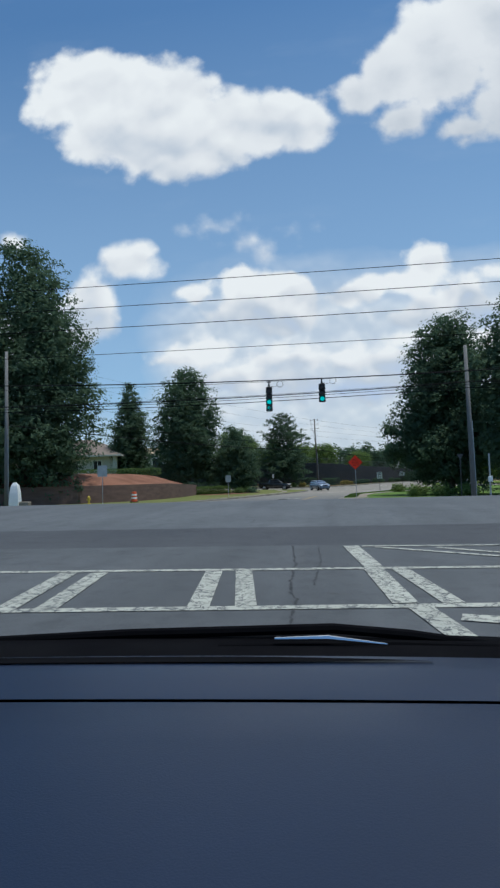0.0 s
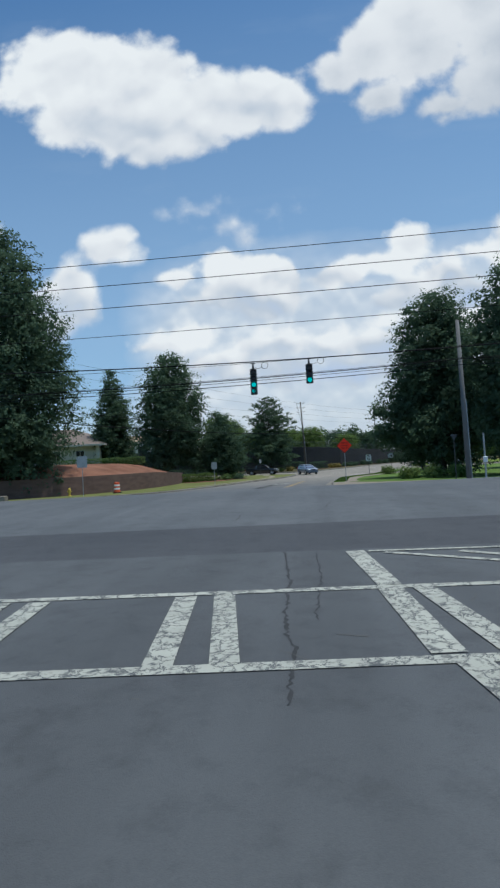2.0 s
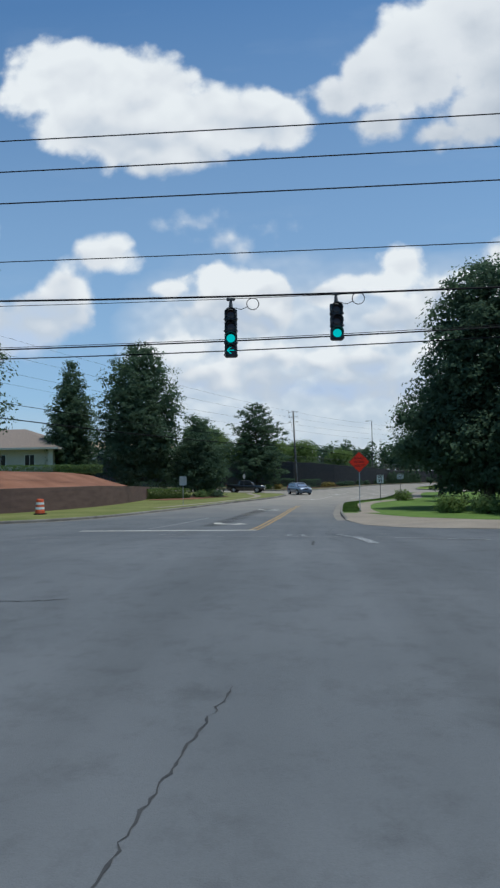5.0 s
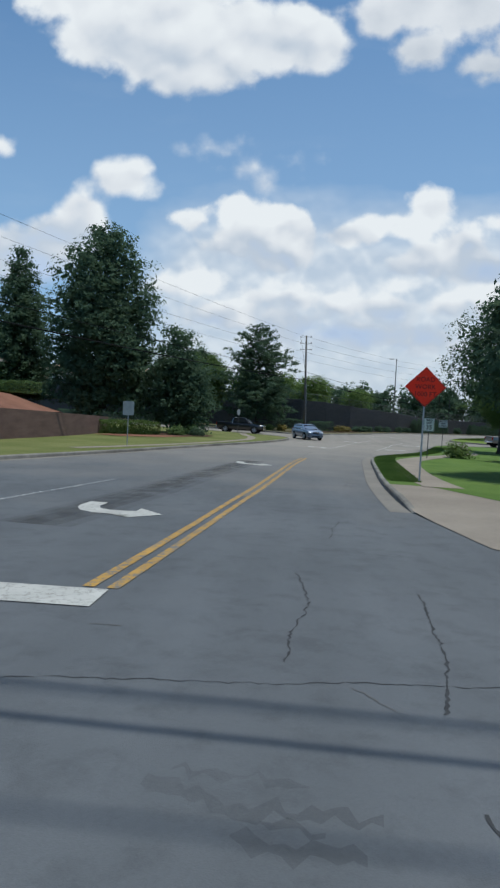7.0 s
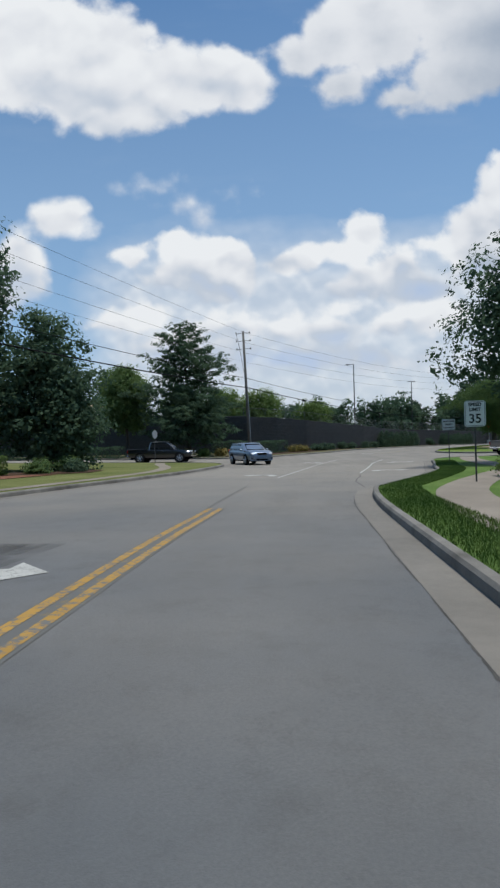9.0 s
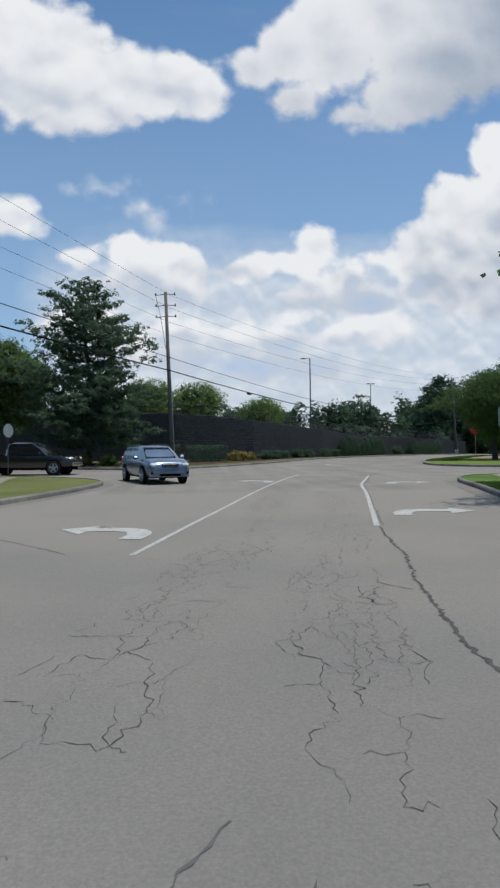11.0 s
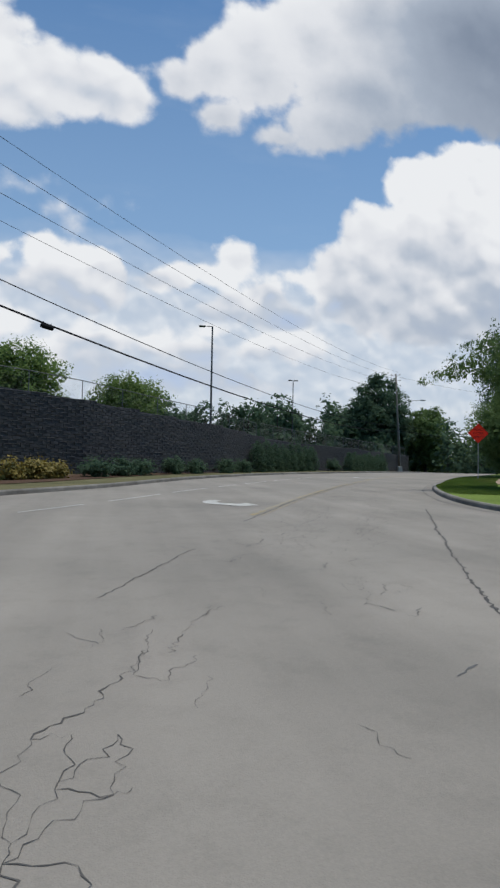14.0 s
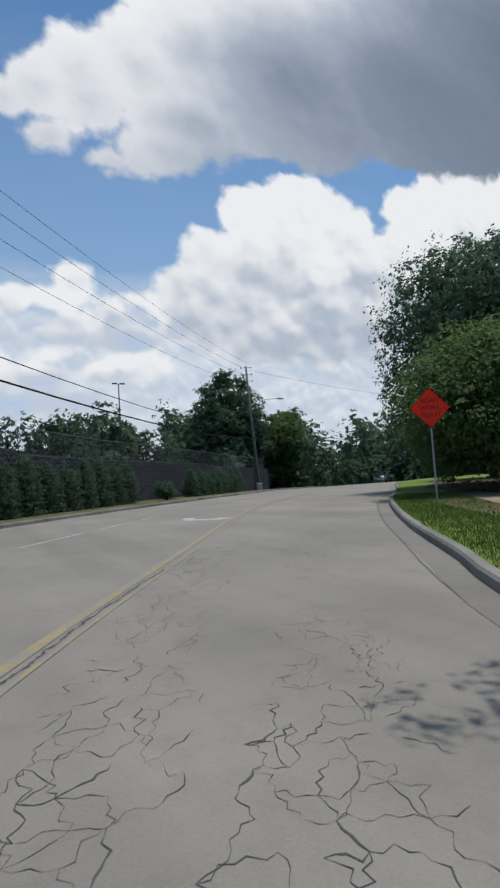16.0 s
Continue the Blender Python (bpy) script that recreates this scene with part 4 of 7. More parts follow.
def ramp_rise(x, y):
    """The corner pavement climbs from the road to the height of the lawn."""
    a, b = _edge[:-1], _edge[1:]
    k = np.clip(((np.array((x, y)) - a) * (b - a)).sum(1) / ((b - a) ** 2).sum(1), 0, 1)[:, None]
    return 0.113 * min(1.0, float(np.linalg.norm(a + (b - a) * k - (x, y), axis=1).min()) / 2.2)


sheet("pavement", [(2.62, 47.3), (2.62, 49.6), (2.74, 52.9), (4.0, 52.8), (4.3, 52.4), (5.2, 50), (6.2, 47.9), (9, 45.4), (14, 43.8), (25, 42.8), (60, 41), (160, 38), (160, 35), (60, 37.2), (25, 38.4), (14, 39), (8, 39.6), (4.6, 41), (3.1, 43.6)], 0.012, CONCRETE,
      label="pale concrete pavement ramp at the corner", category="pavement", rise=ramp_rise)
PATH_R = spline([(4.5, 52.6), (4.5, 55.7), (4.9, 60.5), (6.0, 67), (7.8, 71.3), (10.4, 75.8), (12.8, 80), (14.0, 86), (15.4, 92.5), (17, 97.4)])
strip("path", PATH_R, 1.25, 0.142, CONCRETE, label="winding pale concrete footpath through the lawn", category="footpath")
strip("path_2", spline([(-10.9, 62), (-9.4, 66.5), (-8.0, 70.5), (-6.5, 76), (-5.2, 82), (-4.5, 87), (-4.8, 92), (-6.0, 97), (-6.5, 100.4)]), 0.75, 0.142, CONCRETE, label="narrow concrete footpath behind the kerb", category="footpath")
kerb("kerb", LEFT_KERB, 1, "worn concrete kerb with dirty face")
kerb("kerb_2", FAR_KERB, 1, "worn concrete kerb with dirty face")
kerb("kerb_3", RIGHT_KERB, -1, "worn concrete kerb curving round the lawn", taper=1.6)
kerb("kerb_4", ISLAND_KERB, -1, "worn concrete kerb curving round the lawn")
strip("gutter", offset(RIGHT_KERB[:-12], 0.22), 0.46, 0.005, GUTTER_MAT, label="stained concrete gutter along the kerb", category="gutter")
strip("gutter_2", offset(ISLAND_KERB[16:], 0.19), 0.40, 0.005, GUTTER_MAT, label="stained concrete gutter along the kerb", category="gutter")
strip("gutter_3", offset(LEFT_KERB[10:-20], -0.22), 0.42, 0.005, GUTTER_MAT, label="pale concrete gutter along the kerb", category="gutter")


# ---- retaining walls ----
def wall_line(pts, tops, name, mat, label, thick=0.4, base=None):
    """An upright wall along a line, with a height at each point."""
    n = len(pts)
    p = np.array(pts, float)
    t = np.gradient(p, axis=0)
    t /= np.linalg.norm(t, axis=1)[:, None]
    back = p + np.stack([-t[:, 1], t[:, 0]], 1) * thick
    rings = []
    for i in range(n):
        z0 = ground_z(p[i][1]) - 0.1
        rings.append([(p[i][0], p[i][1], z0), (p[i][0], p[i][1], tops[i]), (back[i][0], back[i][1], tops[i]), (back[i][0], back[i][1], z0)])
    return tagged(part(name, Build().loft(rings), mat), label, "wall", kind="structure")


BRICK_LINE = spline([(-60, 47.5), (-34, 48.8), (-26, 49.8), (-21.4, 52), (-18.4, 57), (-16.8, 64.5), (-16.2, 72), (-16.4, 80), (-17.6, 87)], 1.5)
BLOCK_LINE = [(-60, 140), (-30, 136), (-12, 132), (0, 131), (4, 132.3), (8, 134.3), (12.8, 138.6), (17.5, 143.5), (22.5, 151), (28, 158.5), (35, 166.5), (42, 174.5), (50, 183), (57, 190)]
BLOCK_TOP = [6.4, 5.9, 5.6, 5.2, 5.0, 4.65, 4.25, 4.0, 3.6, 3.5, 3.5, 3.4, 3.2, 3.0]


def mound(name, line, steps, mat, label):
    """A bank behind a wall: rows of (distance back, height)."""
    rows = [offset(line, d) for d, _ in steps]
    b = Build()
    n = len(line)
    rng = np.random.default_rng(5)
    taper = [min(1.0, (n - 1 - i) / 8.0) for i in range(n)]
    for r, (d, z) in zip(rows, steps):
        b.v += [(x, y, ground_z(y) * 0 + z * (0.25 + 0.75 * taper[i]) + (rng.uniform(-0.06, 0.06) if d > 0.3 else 0)) for i, (x, y) in enumerate(r)]
    for k in range(len(rows) - 1):
        b.f += [(k * n + i, k * n + i + 1, (k + 1) * n + i + 1, (k + 1) * n + i) for i in range(n - 1)]
    ob = part(name, b, mat, smooth=True)
    return tagged(ob, label, "bank", kind="structure")


nb = len(BRICK_LINE)
wall_line(BRICK_LINE, [1.75 - 0.45 * max(0, (i - nb + 14) / 13) for i in range(nb)], "wall_west", BRICK, "low red-brown brick retaining wall below a mulched bank")
mound("bank", BRICK_LINE, [(0.3, 1.62), (2.0, 2.05), (4.0, 2.65), (6.0, 2.95), (7.5, 3.05)], MULCH, "bank of red-brown mulch above the brick wall")
_plateau = [(-72.0, 54.2), (-60.0, 54.7), (-34.0, 56.0), (-28.0, 56.7), (-26.2, 57.8), (-24.9, 60.6), (-23.9, 66.0), (-23.5, 72.0), (-23.7, 80.0), (-24.8, 86.5), (-25.5, 112.0), (-66.0, 114.0)]
tagged(part("bank_top", Build().add([(x, y, 3.03) for x, y in _plateau], [tuple(range(len(_plateau)))]), GRASS), "flat lawn on top of the bank", "bank", kind="structure")
wall_line(BLOCK_LINE, BLOCK_TOP, "wall_north", BLOCK_JOINED, "high dark grey concrete block retaining wall", thick=0.5)
_up = offset(BLOCK_LINE, 0.45)
b = Build()
n = len(_up)
for d, dz in ((0.0, -0.12), (6, 0.2), (40, 0.8), (140, 2.0)):
    q = offset(BLOCK_LINE, 0.45 + d)
    b.v += [(q[i][0], q[i][1], BLOCK_TOP[i] + dz) for i in range(n)]
for k in range(3):
    b.f += [(k * n + i, k * n + i + 1, (k + 1) * n + i + 1, (k + 1) * n + i) for i in range(n - 1)]
tagged(part("upper_ground", b, GRASS, smooth=True), "grassy terrace above the block wall", "bank", kind="structure")

# ---- trees ----
_r = np.random.default_rng(11)
tree("oak_tree", (-27.5, 53.5, 0.9), 17, crown(_r, [(1.2, 6.5), (5, 8.2), (10, 8.3), (14.4, 7.8), (17.3, 6.8), (19.7, 5.5), (22.5, 4.0), (25, 2.0)], 60), 46000, 0.25, LEAF_DARK, "tall dark green oak tree with a dense crown", 0.42, 2, bunch=0.65)
tree("oak_tree", (-36.5, 52.0, 0.9), 12, dome(_r, 6.5, 3.0, 21.0, 16), 9000, 0.34, LEAF_DARK, "tall dark green oak tree with a dense crown", 0.4, 3)
tree("cypress_tree", (-30.8, 95.8, 3.0), 14, crown(_r, [(0.6, 4.6), (5, 4.7), (9, 3.9), (12.5, 2.7), (16.2, 0.8)], 48, 0.3), 13000, 0.27, LEAF_DARK, "slender conical green tree on the bank", 0.22, 4)
tree("oak_tree", (-20.0, 91.7, 2.2), 13, crown(_r, [(0.3, 5.8), (4, 6.7), (8, 6.6), (11, 6.0), (14, 5.1), (16, 3.9), (17.8, 1.9)], 42), 22000, 0.29, LEAF_DARK, "broad dark green oak tree on the bank", 0.36, 5, bunch=0.7)
tree("maple_tree", (-12.3, 91.5, 0.3), 7, crown(_r, [(0.6, 3.6), (3, 4.4), (6, 4.0), (8.4, 2.8), (10, 1.2)], 26), 9000, 0.25, LEAF_DARK, "dark green maple tree at the foot of the bank", 0.2, 6)
tree("maple_tree", (-14.3, 123.7, 0.5), 8, crown(_r, [(3.4, 2.6), (5.0, 3.6), (7.6, 3.7), (9.4, 2.9), (10.8, 1.0)], 28), 11000, 0.22, LEAF_MID, "round mid-green maple tree before the block wall", 0.2, 7)

# the layered tree by the utility pole: tiers of long level branches
_tiers = []
for k in range(92):
    s = ((k + 0.5) / 92) ** 0.95
    z = 1.2 + 13.7 * s
    w = float(np.interp(z, [1, 2, 5.6, 8, 10, 11.7, 13.5, 15.1], [6.0, 6.6, 6.9, 6.0, 5.9, 4.3, 3.2, 0.6]))
    a = k * 2.399 + _r.uniform(-0.4, 0.4)
    reach = w * _r.uniform(0.45, 1.1)
    for q in (0.35, 0.65, 0.92):
        lw = w * (0.20 - 0.08 * q) * _r.uniform(0.7, 1.3) + 0.12
        _tiers.append((reach * q * math.cos(a), reach * q * math.sin(a), z + 0.20 * reach * q * q, lw, lw, 0.10 + 0.11 * lw))
tree("layered_tree", (-6.4, 119.2, 0.3), 14.4, _tiers, 36000, 0.19, LEAF_DARK, "tall green tree with tiers of spreading branches", 0.24, 8, flat=0.3, bunch=0.28, per=14, inner=False)

# the trees on the corner lawn
tree("oak_tree", (13.2, 57.5, 0.2), 12, crown(_r, [(1.4, 4.2), (4, 5.8), (7, 5.8), (9.5, 4.9), (12, 4.7), (15, 3.6), (17.2, 1.0)], 36) + [(-5.4, 0.3, 6.2, 1.0, 1.0, 0.9), (-4.6, 0.8, 3.8, 2.0, 2.0, 1.4), (-5.3, -0.6, 4.2, 1.0, 1.0, 0.8)], 30000, 0.24, LEAF_DARK, "broad dark oak tree with low branches", 0.34, 9)
tree("oak_tree", (18.2, 49.5, 0.3), 12, crown(_r, [(2, 4.6), (5, 5.9), (9.5, 6.0), (13, 5.1), (15.6, 3.5), (17.2, 0.9)], 36), 22000, 0.26, LEAF_DARK, "tall dark oak tree beside the crossing", 0.36, 10)
tree("oak_tree", (28.0, 52.0, 0.3), 11, dome(_r, 6.5, 2.5, 16.0, 14, 0.6), 8000, 0.34, LEAF_DARK, "dark oak tree on the corner lawn", 0.36, 12)
tree("oak_tree", (16.9, 70.5, 0.1), 7.4, dome(_r, 4.1, 2.0, 9.2, 14, 0.6), 11000, 0.23, LEAF_DARK, "dark oak tree beside the footpath", 0.28, 13)
tree("oak_tree", (16.6, 84.5, 0.1), 9, dome(_r, 5.0, 4.4, 12.5, 14, 0.6) + [(-5.8, 0, 5.7, 0.4, 0.4, 0.3), (-5.9, 0.1, 4.75, 0.5, 0.45, 0.22), (-5.2, 0.2, 5.2, 0.6, 0.5, 0.3), (-4.6, 0, 4.7, 0.8, 0.7, 0.4)], 12000, 0.20, LEAF_DARK, "oak tree with branches over the lawn", 0.28, 14)
tree("oak_tree", (27.0, 76.0, 0.1), 9, dome(_r, 5.5, 2.5, 12.0, 12, 0.6), 7000, 0.3, LEAF_DARK, "dark oak tree behind the footpath", 0.28, 15)

# the trees inside the bend
tree("oak_tree", (28.3, 120.7, 0.25), 6.4, crown(_r, [(2.1, 1.8), (3.2, 2.9), (4.6, 3.9), (5.8, 4.3), (6.9, 3.6), (8.0, 1.6)], 40) + [(-3.85, 1.9, 5.5, 1.0, 1.0, 0.45), (-3.2, 1.9, 6.3, 0.8, 0.8, 0.4), (-4.65, 2.1, 4.95, 0.75, 0.6, 0.3), (-5.4, 2.4, 4.65, 0.45, 0.35, 0.2), (-3.8, 1.4, 4.9, 0.7, 0.7, 0.3), (-2.8, 1.2, 4.9, 1.0, 1.0, 0.4)], 42000, 0.10, LEAF_MID, "green oak tree with leafy branches over the kerb", 0.24, 16, droop=0.9, bunch=0.2, per=12)
tree("oak_tree", (45.8, 141.6, 0.6), 10, crown(_r, [(2.2, 5.4), (4, 7.9), (6.2, 7.3), (8, 7.7), (10.2, 7.2), (11.8, 5.2), (12.9, 2.4)], 46), 44000, 0.2, LEAF_DARK, "tall broad dark oak tree behind the road sign", 0.34, 17, bunch=0.5)
tree("maple_tree", (38.9, 136.9, 0.5), 6.4, crown(_r, [(1.4, 3.8), (3.0, 5.4), (4.6, 4.8), (5.9, 3.4), (6.9, 1.6)], 34, 0.3), 26000, 0.15, LEAF_MID, "light green maple tree under the oak", 0.2, 18, flat=0.3, bunch=0.4)
tree("oak_tree", (55.0, 139.0, 0.6), 10, dome(_r, 6.4, 2.2, 13.0, 14, 0.6), 9000, 0.28, LEAF_DARK, "dark oak tree inside the bend", 0.32, 19)
tree("oak_tree", (58.0, 154.0, 0.8), 9, dome(_r, 5.5, 1.6, 11.0, 12, 0.6), 8000, 0.28, LEAF_DARK, "dark oak tree inside the bend", 0.3, 20)
tree("maple_tree", (31.5, 112.5, 0.3), 7, dome(_r, 4.4, 2.4, 8.6, 12, 0.6), 9000, 0.2, LEAF_LIGHT, "light green maple tree on the island", 0.2, 21)

# beyond the block wall
tree("oak_tree", (55.6, 199.0, -0.05), 14.5, crown(_r, [(1.6, 6.0), (6.5, 7.4), (10.5, 7.4), (14.5, 5.4), (16.9, 3.4), (18.1, 1.0)], 34), 18000, 0.36, LEAF_DARK, "big dark round oak tree behind the wall", 0.4, 22)
tree("maple_tree", (64.0, 197.0, 0.0), 9, dome(_r, 5.5, 1.5, 11.6, 12), 9000, 0.36, LEAF_MID, "green maple tree at the end of the wall", 0.3, 23)
tree("maple_tree", (2.0, 150.0, 5.4), 5, dome(_r, 4.0, 0.2, 4.6, 14, 0.35), 7000, 0.22, LEAF_LIGHT, "small light green tree above the wall", 0.14, 24)
tree("maple_tree", (-4.0, 146.0, 5.6), 5, dome(_r, 4.3, 0.2, 4.2, 14, 0.35), 7000, 0.22, LEAF_LIGHT, "small light green tree above the wall", 0.14, 25)
tree("maple_tree", (10.6, 150.0, 4.9), 4, dome(_r, 3.3, 0.1, 3.0, 12, 0.35), 5000, 0.2, LEAF_LIGHT, "small light green tree above the wall", 0.12, 26)
tree("maple_tree", (-21.0, 148.0, 5.9), 7, dome(_r, 5.0, 0.6, 8.4, 12), 8000, 0.27, LEAF_MID, "round green tree above the wall", 0.2, 27)
tree("maple_tree", (-11.0, 150.0, 5.7), 6, dome(_r, 3.6, 0.5, 5.6, 10), 5000, 0.25, LEAF_MID, "round green tree above the wall", 0.18, 28)


def forest(name, line, depth, height, mat, label, seed, every=2.5, base=1.5, leaves=380, leaf=0.46):
    """A far wood: many trunks and crowns in one mesh."""
    rng = np.random.default_rng(seed)
    pts = spline(line, 2.0)
    p = np.array(pts)
    seg = np.linalg.norm(np.diff(p, axis=0), axis=1)
    n = int(seg.sum() / every * depth / 9)
    k = rng.choice(len(seg), n, p=seg / seg.sum())
    q = p[k] + (p[k + 1] - p[k]) * rng.random(n)[:, None]
    t = (p[k + 1] - p[k]) / seg[k][:, None]
    q = q + np.stack([-t[:, 1], t[:, 0]], 1) * rng.uniform(0, depth, n)[:, None]
    out, trunks = [], Build()
    for (x, y) in q:
        h = height * rng.uniform(0.65, 1.1)
        r = h * rng.uniform(0.28, 0.42)
        lobes = [(x + rng.uniform(-0.4, 0.4) * r, y + rng.uniform(-0.4, 0.4) * r, base + h * z, r * (1.12 - 0.62 * z), r * (1.12 - 0.62 * z), h * 0.19) for z in (0.07, 0.22, 0.4, 0.57, 0.74, 0.88)]
        out.append(leaf_cloud(lobes, leaves, leaf, rng, bunch=0.75, per=6))
        trunks.tube([(x, y, base - 2), (x, y, base + h * 0.7)], [0.25, 0.1], n=5)
    root = thing(name, pose(0, 0, 0), label, "woodland")
    tagged(root, kind="stuff")
    part("trunks", trunks, BARK, root)
    part("foliage", quads("foliage", np.concatenate(out)), mat, root)
    return root


forest("woodland", [(150, 206), (110, 205), (84, 206), (66, 214), (56, 219)], 26, 9.6, LEAF_DARK, "dark green wood behind the road's end", 31, base=0.4, leaves=640, leaf=0.36)
forest("woodland", [(62, 216), (44, 226), (10, 236), (-30, 240)], 22, 9.0, LEAF_DARK, "dark line of far trees beyond the car park", 33, base=5.0, leaves=560, leaf=0.38)
forest("woodland", [(62, 196), (72, 201), (90, 203)], 12, 8, LEAF_MID, "green thicket at the end of the road", 32, base=-0.4, leaves=900, leaf=0.28)
forest("woodland", [(90, 170), (72, 158), (64, 146), (60, 130), (60, 112)], 16, 11, LEAF_DARK, "dark trees in the shade inside the bend", 34, base=0.5)
forest("woodland", [(-30, 250), (-80, 240), (-140, 220), (-190, 180)], 20, 12, LEAF_DARK, "far dark woodland beyond the car park", 35, base=4.0)
forest("woodland", [(160, 60), (120, 62), (60, 62), (40, 66)], 14, 12, LEAF_DARK, "dark trees behind the corner lawn", 36, base=0.3)

# ---- road markings ----


def flat_shape(name, outline, x, y, heading, mat, label, dz=0.008, mirror=1):
    """A painted shape on the road; heading: degrees to the right of +y."""
    a = radians(heading)
    b = Build()
    pts = [(x + mirror * u * math.cos(a) + v * math.sin(a), y - mirror * u * math.sin(a) + v * math.cos(a)) for u, v in outline]
    return sheet(name, pts, dz, mat, label=label, category="road marking")


TURN = [(-0.86, 0.10), (-0.36, 0.66), (-0.34, 0.34), (0.02, 0.40), (0.36, 0.38), (0.66, 0.20), (0.84, -0.10), (0.92, -0.42), (0.92, -0.95), (0.56, -0.95), (0.54, -0.45), (0.42, -0.18), (0.2, -0.04), (-0.08, -0.06), (-0.30, -0.10), (-0.28, -0.48)]
for x, y, hd, mir, m in ((1.35, 81.1, 12, 1, PAINT_LANE), (5.2, 96.6, 20, 1, PAINT_LANE), (8.03, 83.4, 14, -1, PAINT_LANE), (11.3, 94.3, 18, -1, PAINT_LANE), (-3.2, 44.9, 182, 1, PAINT_LANE),
                         (-1.9, 60.0, 185, 1, PAINT_LANE), (13.0, 116.0, 208, 1, PAINT_LANE), (26.7, 138.4, 213, 1, PAINT_LANE), ):
    flat_shape("road_marking", TURN, x, y, hd, m, "worn white turn arrow painted on the asphalt", mirror=mir)


def bar(a, b, width, mat, label, dz=0.008, name="road_marking"):
    strip(name, spline([a, b], 0.8), width, dz, mat, label=label, category="road marking")


# the crossing before the junction
bar((-14, 5.1), (12, 6.4), 0.16, PAINT_WHITE, "white edge line of the pedestrian crossing")
bar((-14, 7.75), (12, 8.2), 0.14, PAINT_WHITE, "white edge line of the pedestrian crossing")
for (x0, y0), (x1, y1), w in (((-2.43, 5.75), (-2.65, 7.82), 0.24), ((-1.99, 5.77), (-2.21, 7.82), 0.24), ((-0.42, 5.83), (-0.62, 7.86), 0.23), ((0.06, 5.88), (-0.22, 7.9), 0.22),
                              ((-4.1, 5.7), (-5.0, 7.7), 0.26), ((-3.7, 5.7), (-4.5, 7.7), 0.26), ((-6.3, 5.6), (-7.5, 7.6), 0.26)):
    bar((x0, y0), (x1, y1), w, PAINT_WHITE, "flaking white bar of the pedestrian crossing", 0.010)
bar((1.32, 10.2), (1.52, 8.1), 0.26, PAINT_WHITE, "flaking white line beside the turning lane", 0.010)
bar((1.50, 8.0), (1.64, 6.0), 0.26, PAINT_WHITE, "flaking white line beside the turning lane", 0.010)
bar((1.75, 5.85), (1.99, 4.4), 0.24, PAINT_WHITE, "flaking white line beside the turning lane", 0.010)
bar((1.84, 7.95), (2.11, 6.0), 0.22, PAINT_WHITE, "flaking white line beside the turning lane", 0.010)
bar((1.5, 10.15), (8.0, 9.95), 0.1, PAINT_WHITE, "thin white line along the junction", 0.010)
bar((1.72, 10.02), (4.2, 8.4), 0.12, PAINT_WHITE, "slanting white hatch line", 0.010)
bar((2.7, 9.9), (3.6, 9.2), 0.13, PAINT_WHITE, "slanting white hatch line", 0.010)
bar((2.05, 5.45), (2.75, 5.25), 0.24, PAINT_WHITE, "flaking white hatch line", 0.010)
# the far crossing, half worn away
for y, gaps in ((33.75, ((-9, -6.6), (-4.3, -3.4), (-2.5, -2.2), (-1.9, -0.9), (-0.45, -0.05), (0.1, 0.45), (0.75, 1.9), (2.2, 2.75))), (35.9, ((-4.7, -3.6), (-2.4, -2.1), (-1.7, -1.4), (-0.55, -0.2), (0.05, 0.3), (1.3, 1.6), (2.5, 2.9)))):
    for g0, g1 in gaps:
        bar((g0, y - 0.04 * g0), (g1, y - 0.04 * g1), 0.11, PAINT_FADED, "faded white edge line of the far crossing", 0.009)
bar((-0.3, 35.6), (-0.28, 34.3), 0.16, PAINT_SCRAPS, "faded white bar of the far crossing", 0.009)
bar((0.1, 35.6), (0.16, 33.9), 0.16, PAINT_SCRAPS, "faded white bar of the far crossing", 0.009)
bar((1.26, 35.6), (1.5, 33.4), 0.2, PAINT_SCRAPS, "faded white line at the far crossing", 0.009)
bar((1.58, 33.4), (1.6, 29.6), 0.24, PAINT_FADED, "worn white line at the far crossing", 0.009)
bar((2.6, 32.6), (4.6, 31.0), 0.2, PAINT_FADED, "faded white hatch line", 0.009)
bar((-8.5, 39.05), (-1.62, 39.35), 0.58, PAINT_LANE, "white stop line of the oncoming lanes", 0.010)
# a surveyor's painted marks by the gutter
for p, q in (((1.50, 53.3), (1.66, 52.3)), ((1.62, 53.4), (1.78, 52.5)), ((1.46, 52.2), (1.9, 52.1)), ((1.82, 53.2), (1.98, 52.0)), ((1.5, 52.8), (1.8, 53.0)), ((1.9, 48.9), (2.1, 48.85)), ((1.95, 47.9), (2.12, 47.85))):
    bar(p, q, 0.017, PAINT_FADED, "scribbled white paint mark on the asphalt", 0.009)
for p, q in (((7.0, 76.7), (7.3, 76.6)), ((5.95, 74.4), (6.25, 74.3)), ((5.3, 73.1), (5.62, 73.02)), ((8.2, 79.05), (8.46, 78.95))):
    bar(p, q, 0.05, PAINT_LANE, "short white paint tick by the gutter", 0.009)
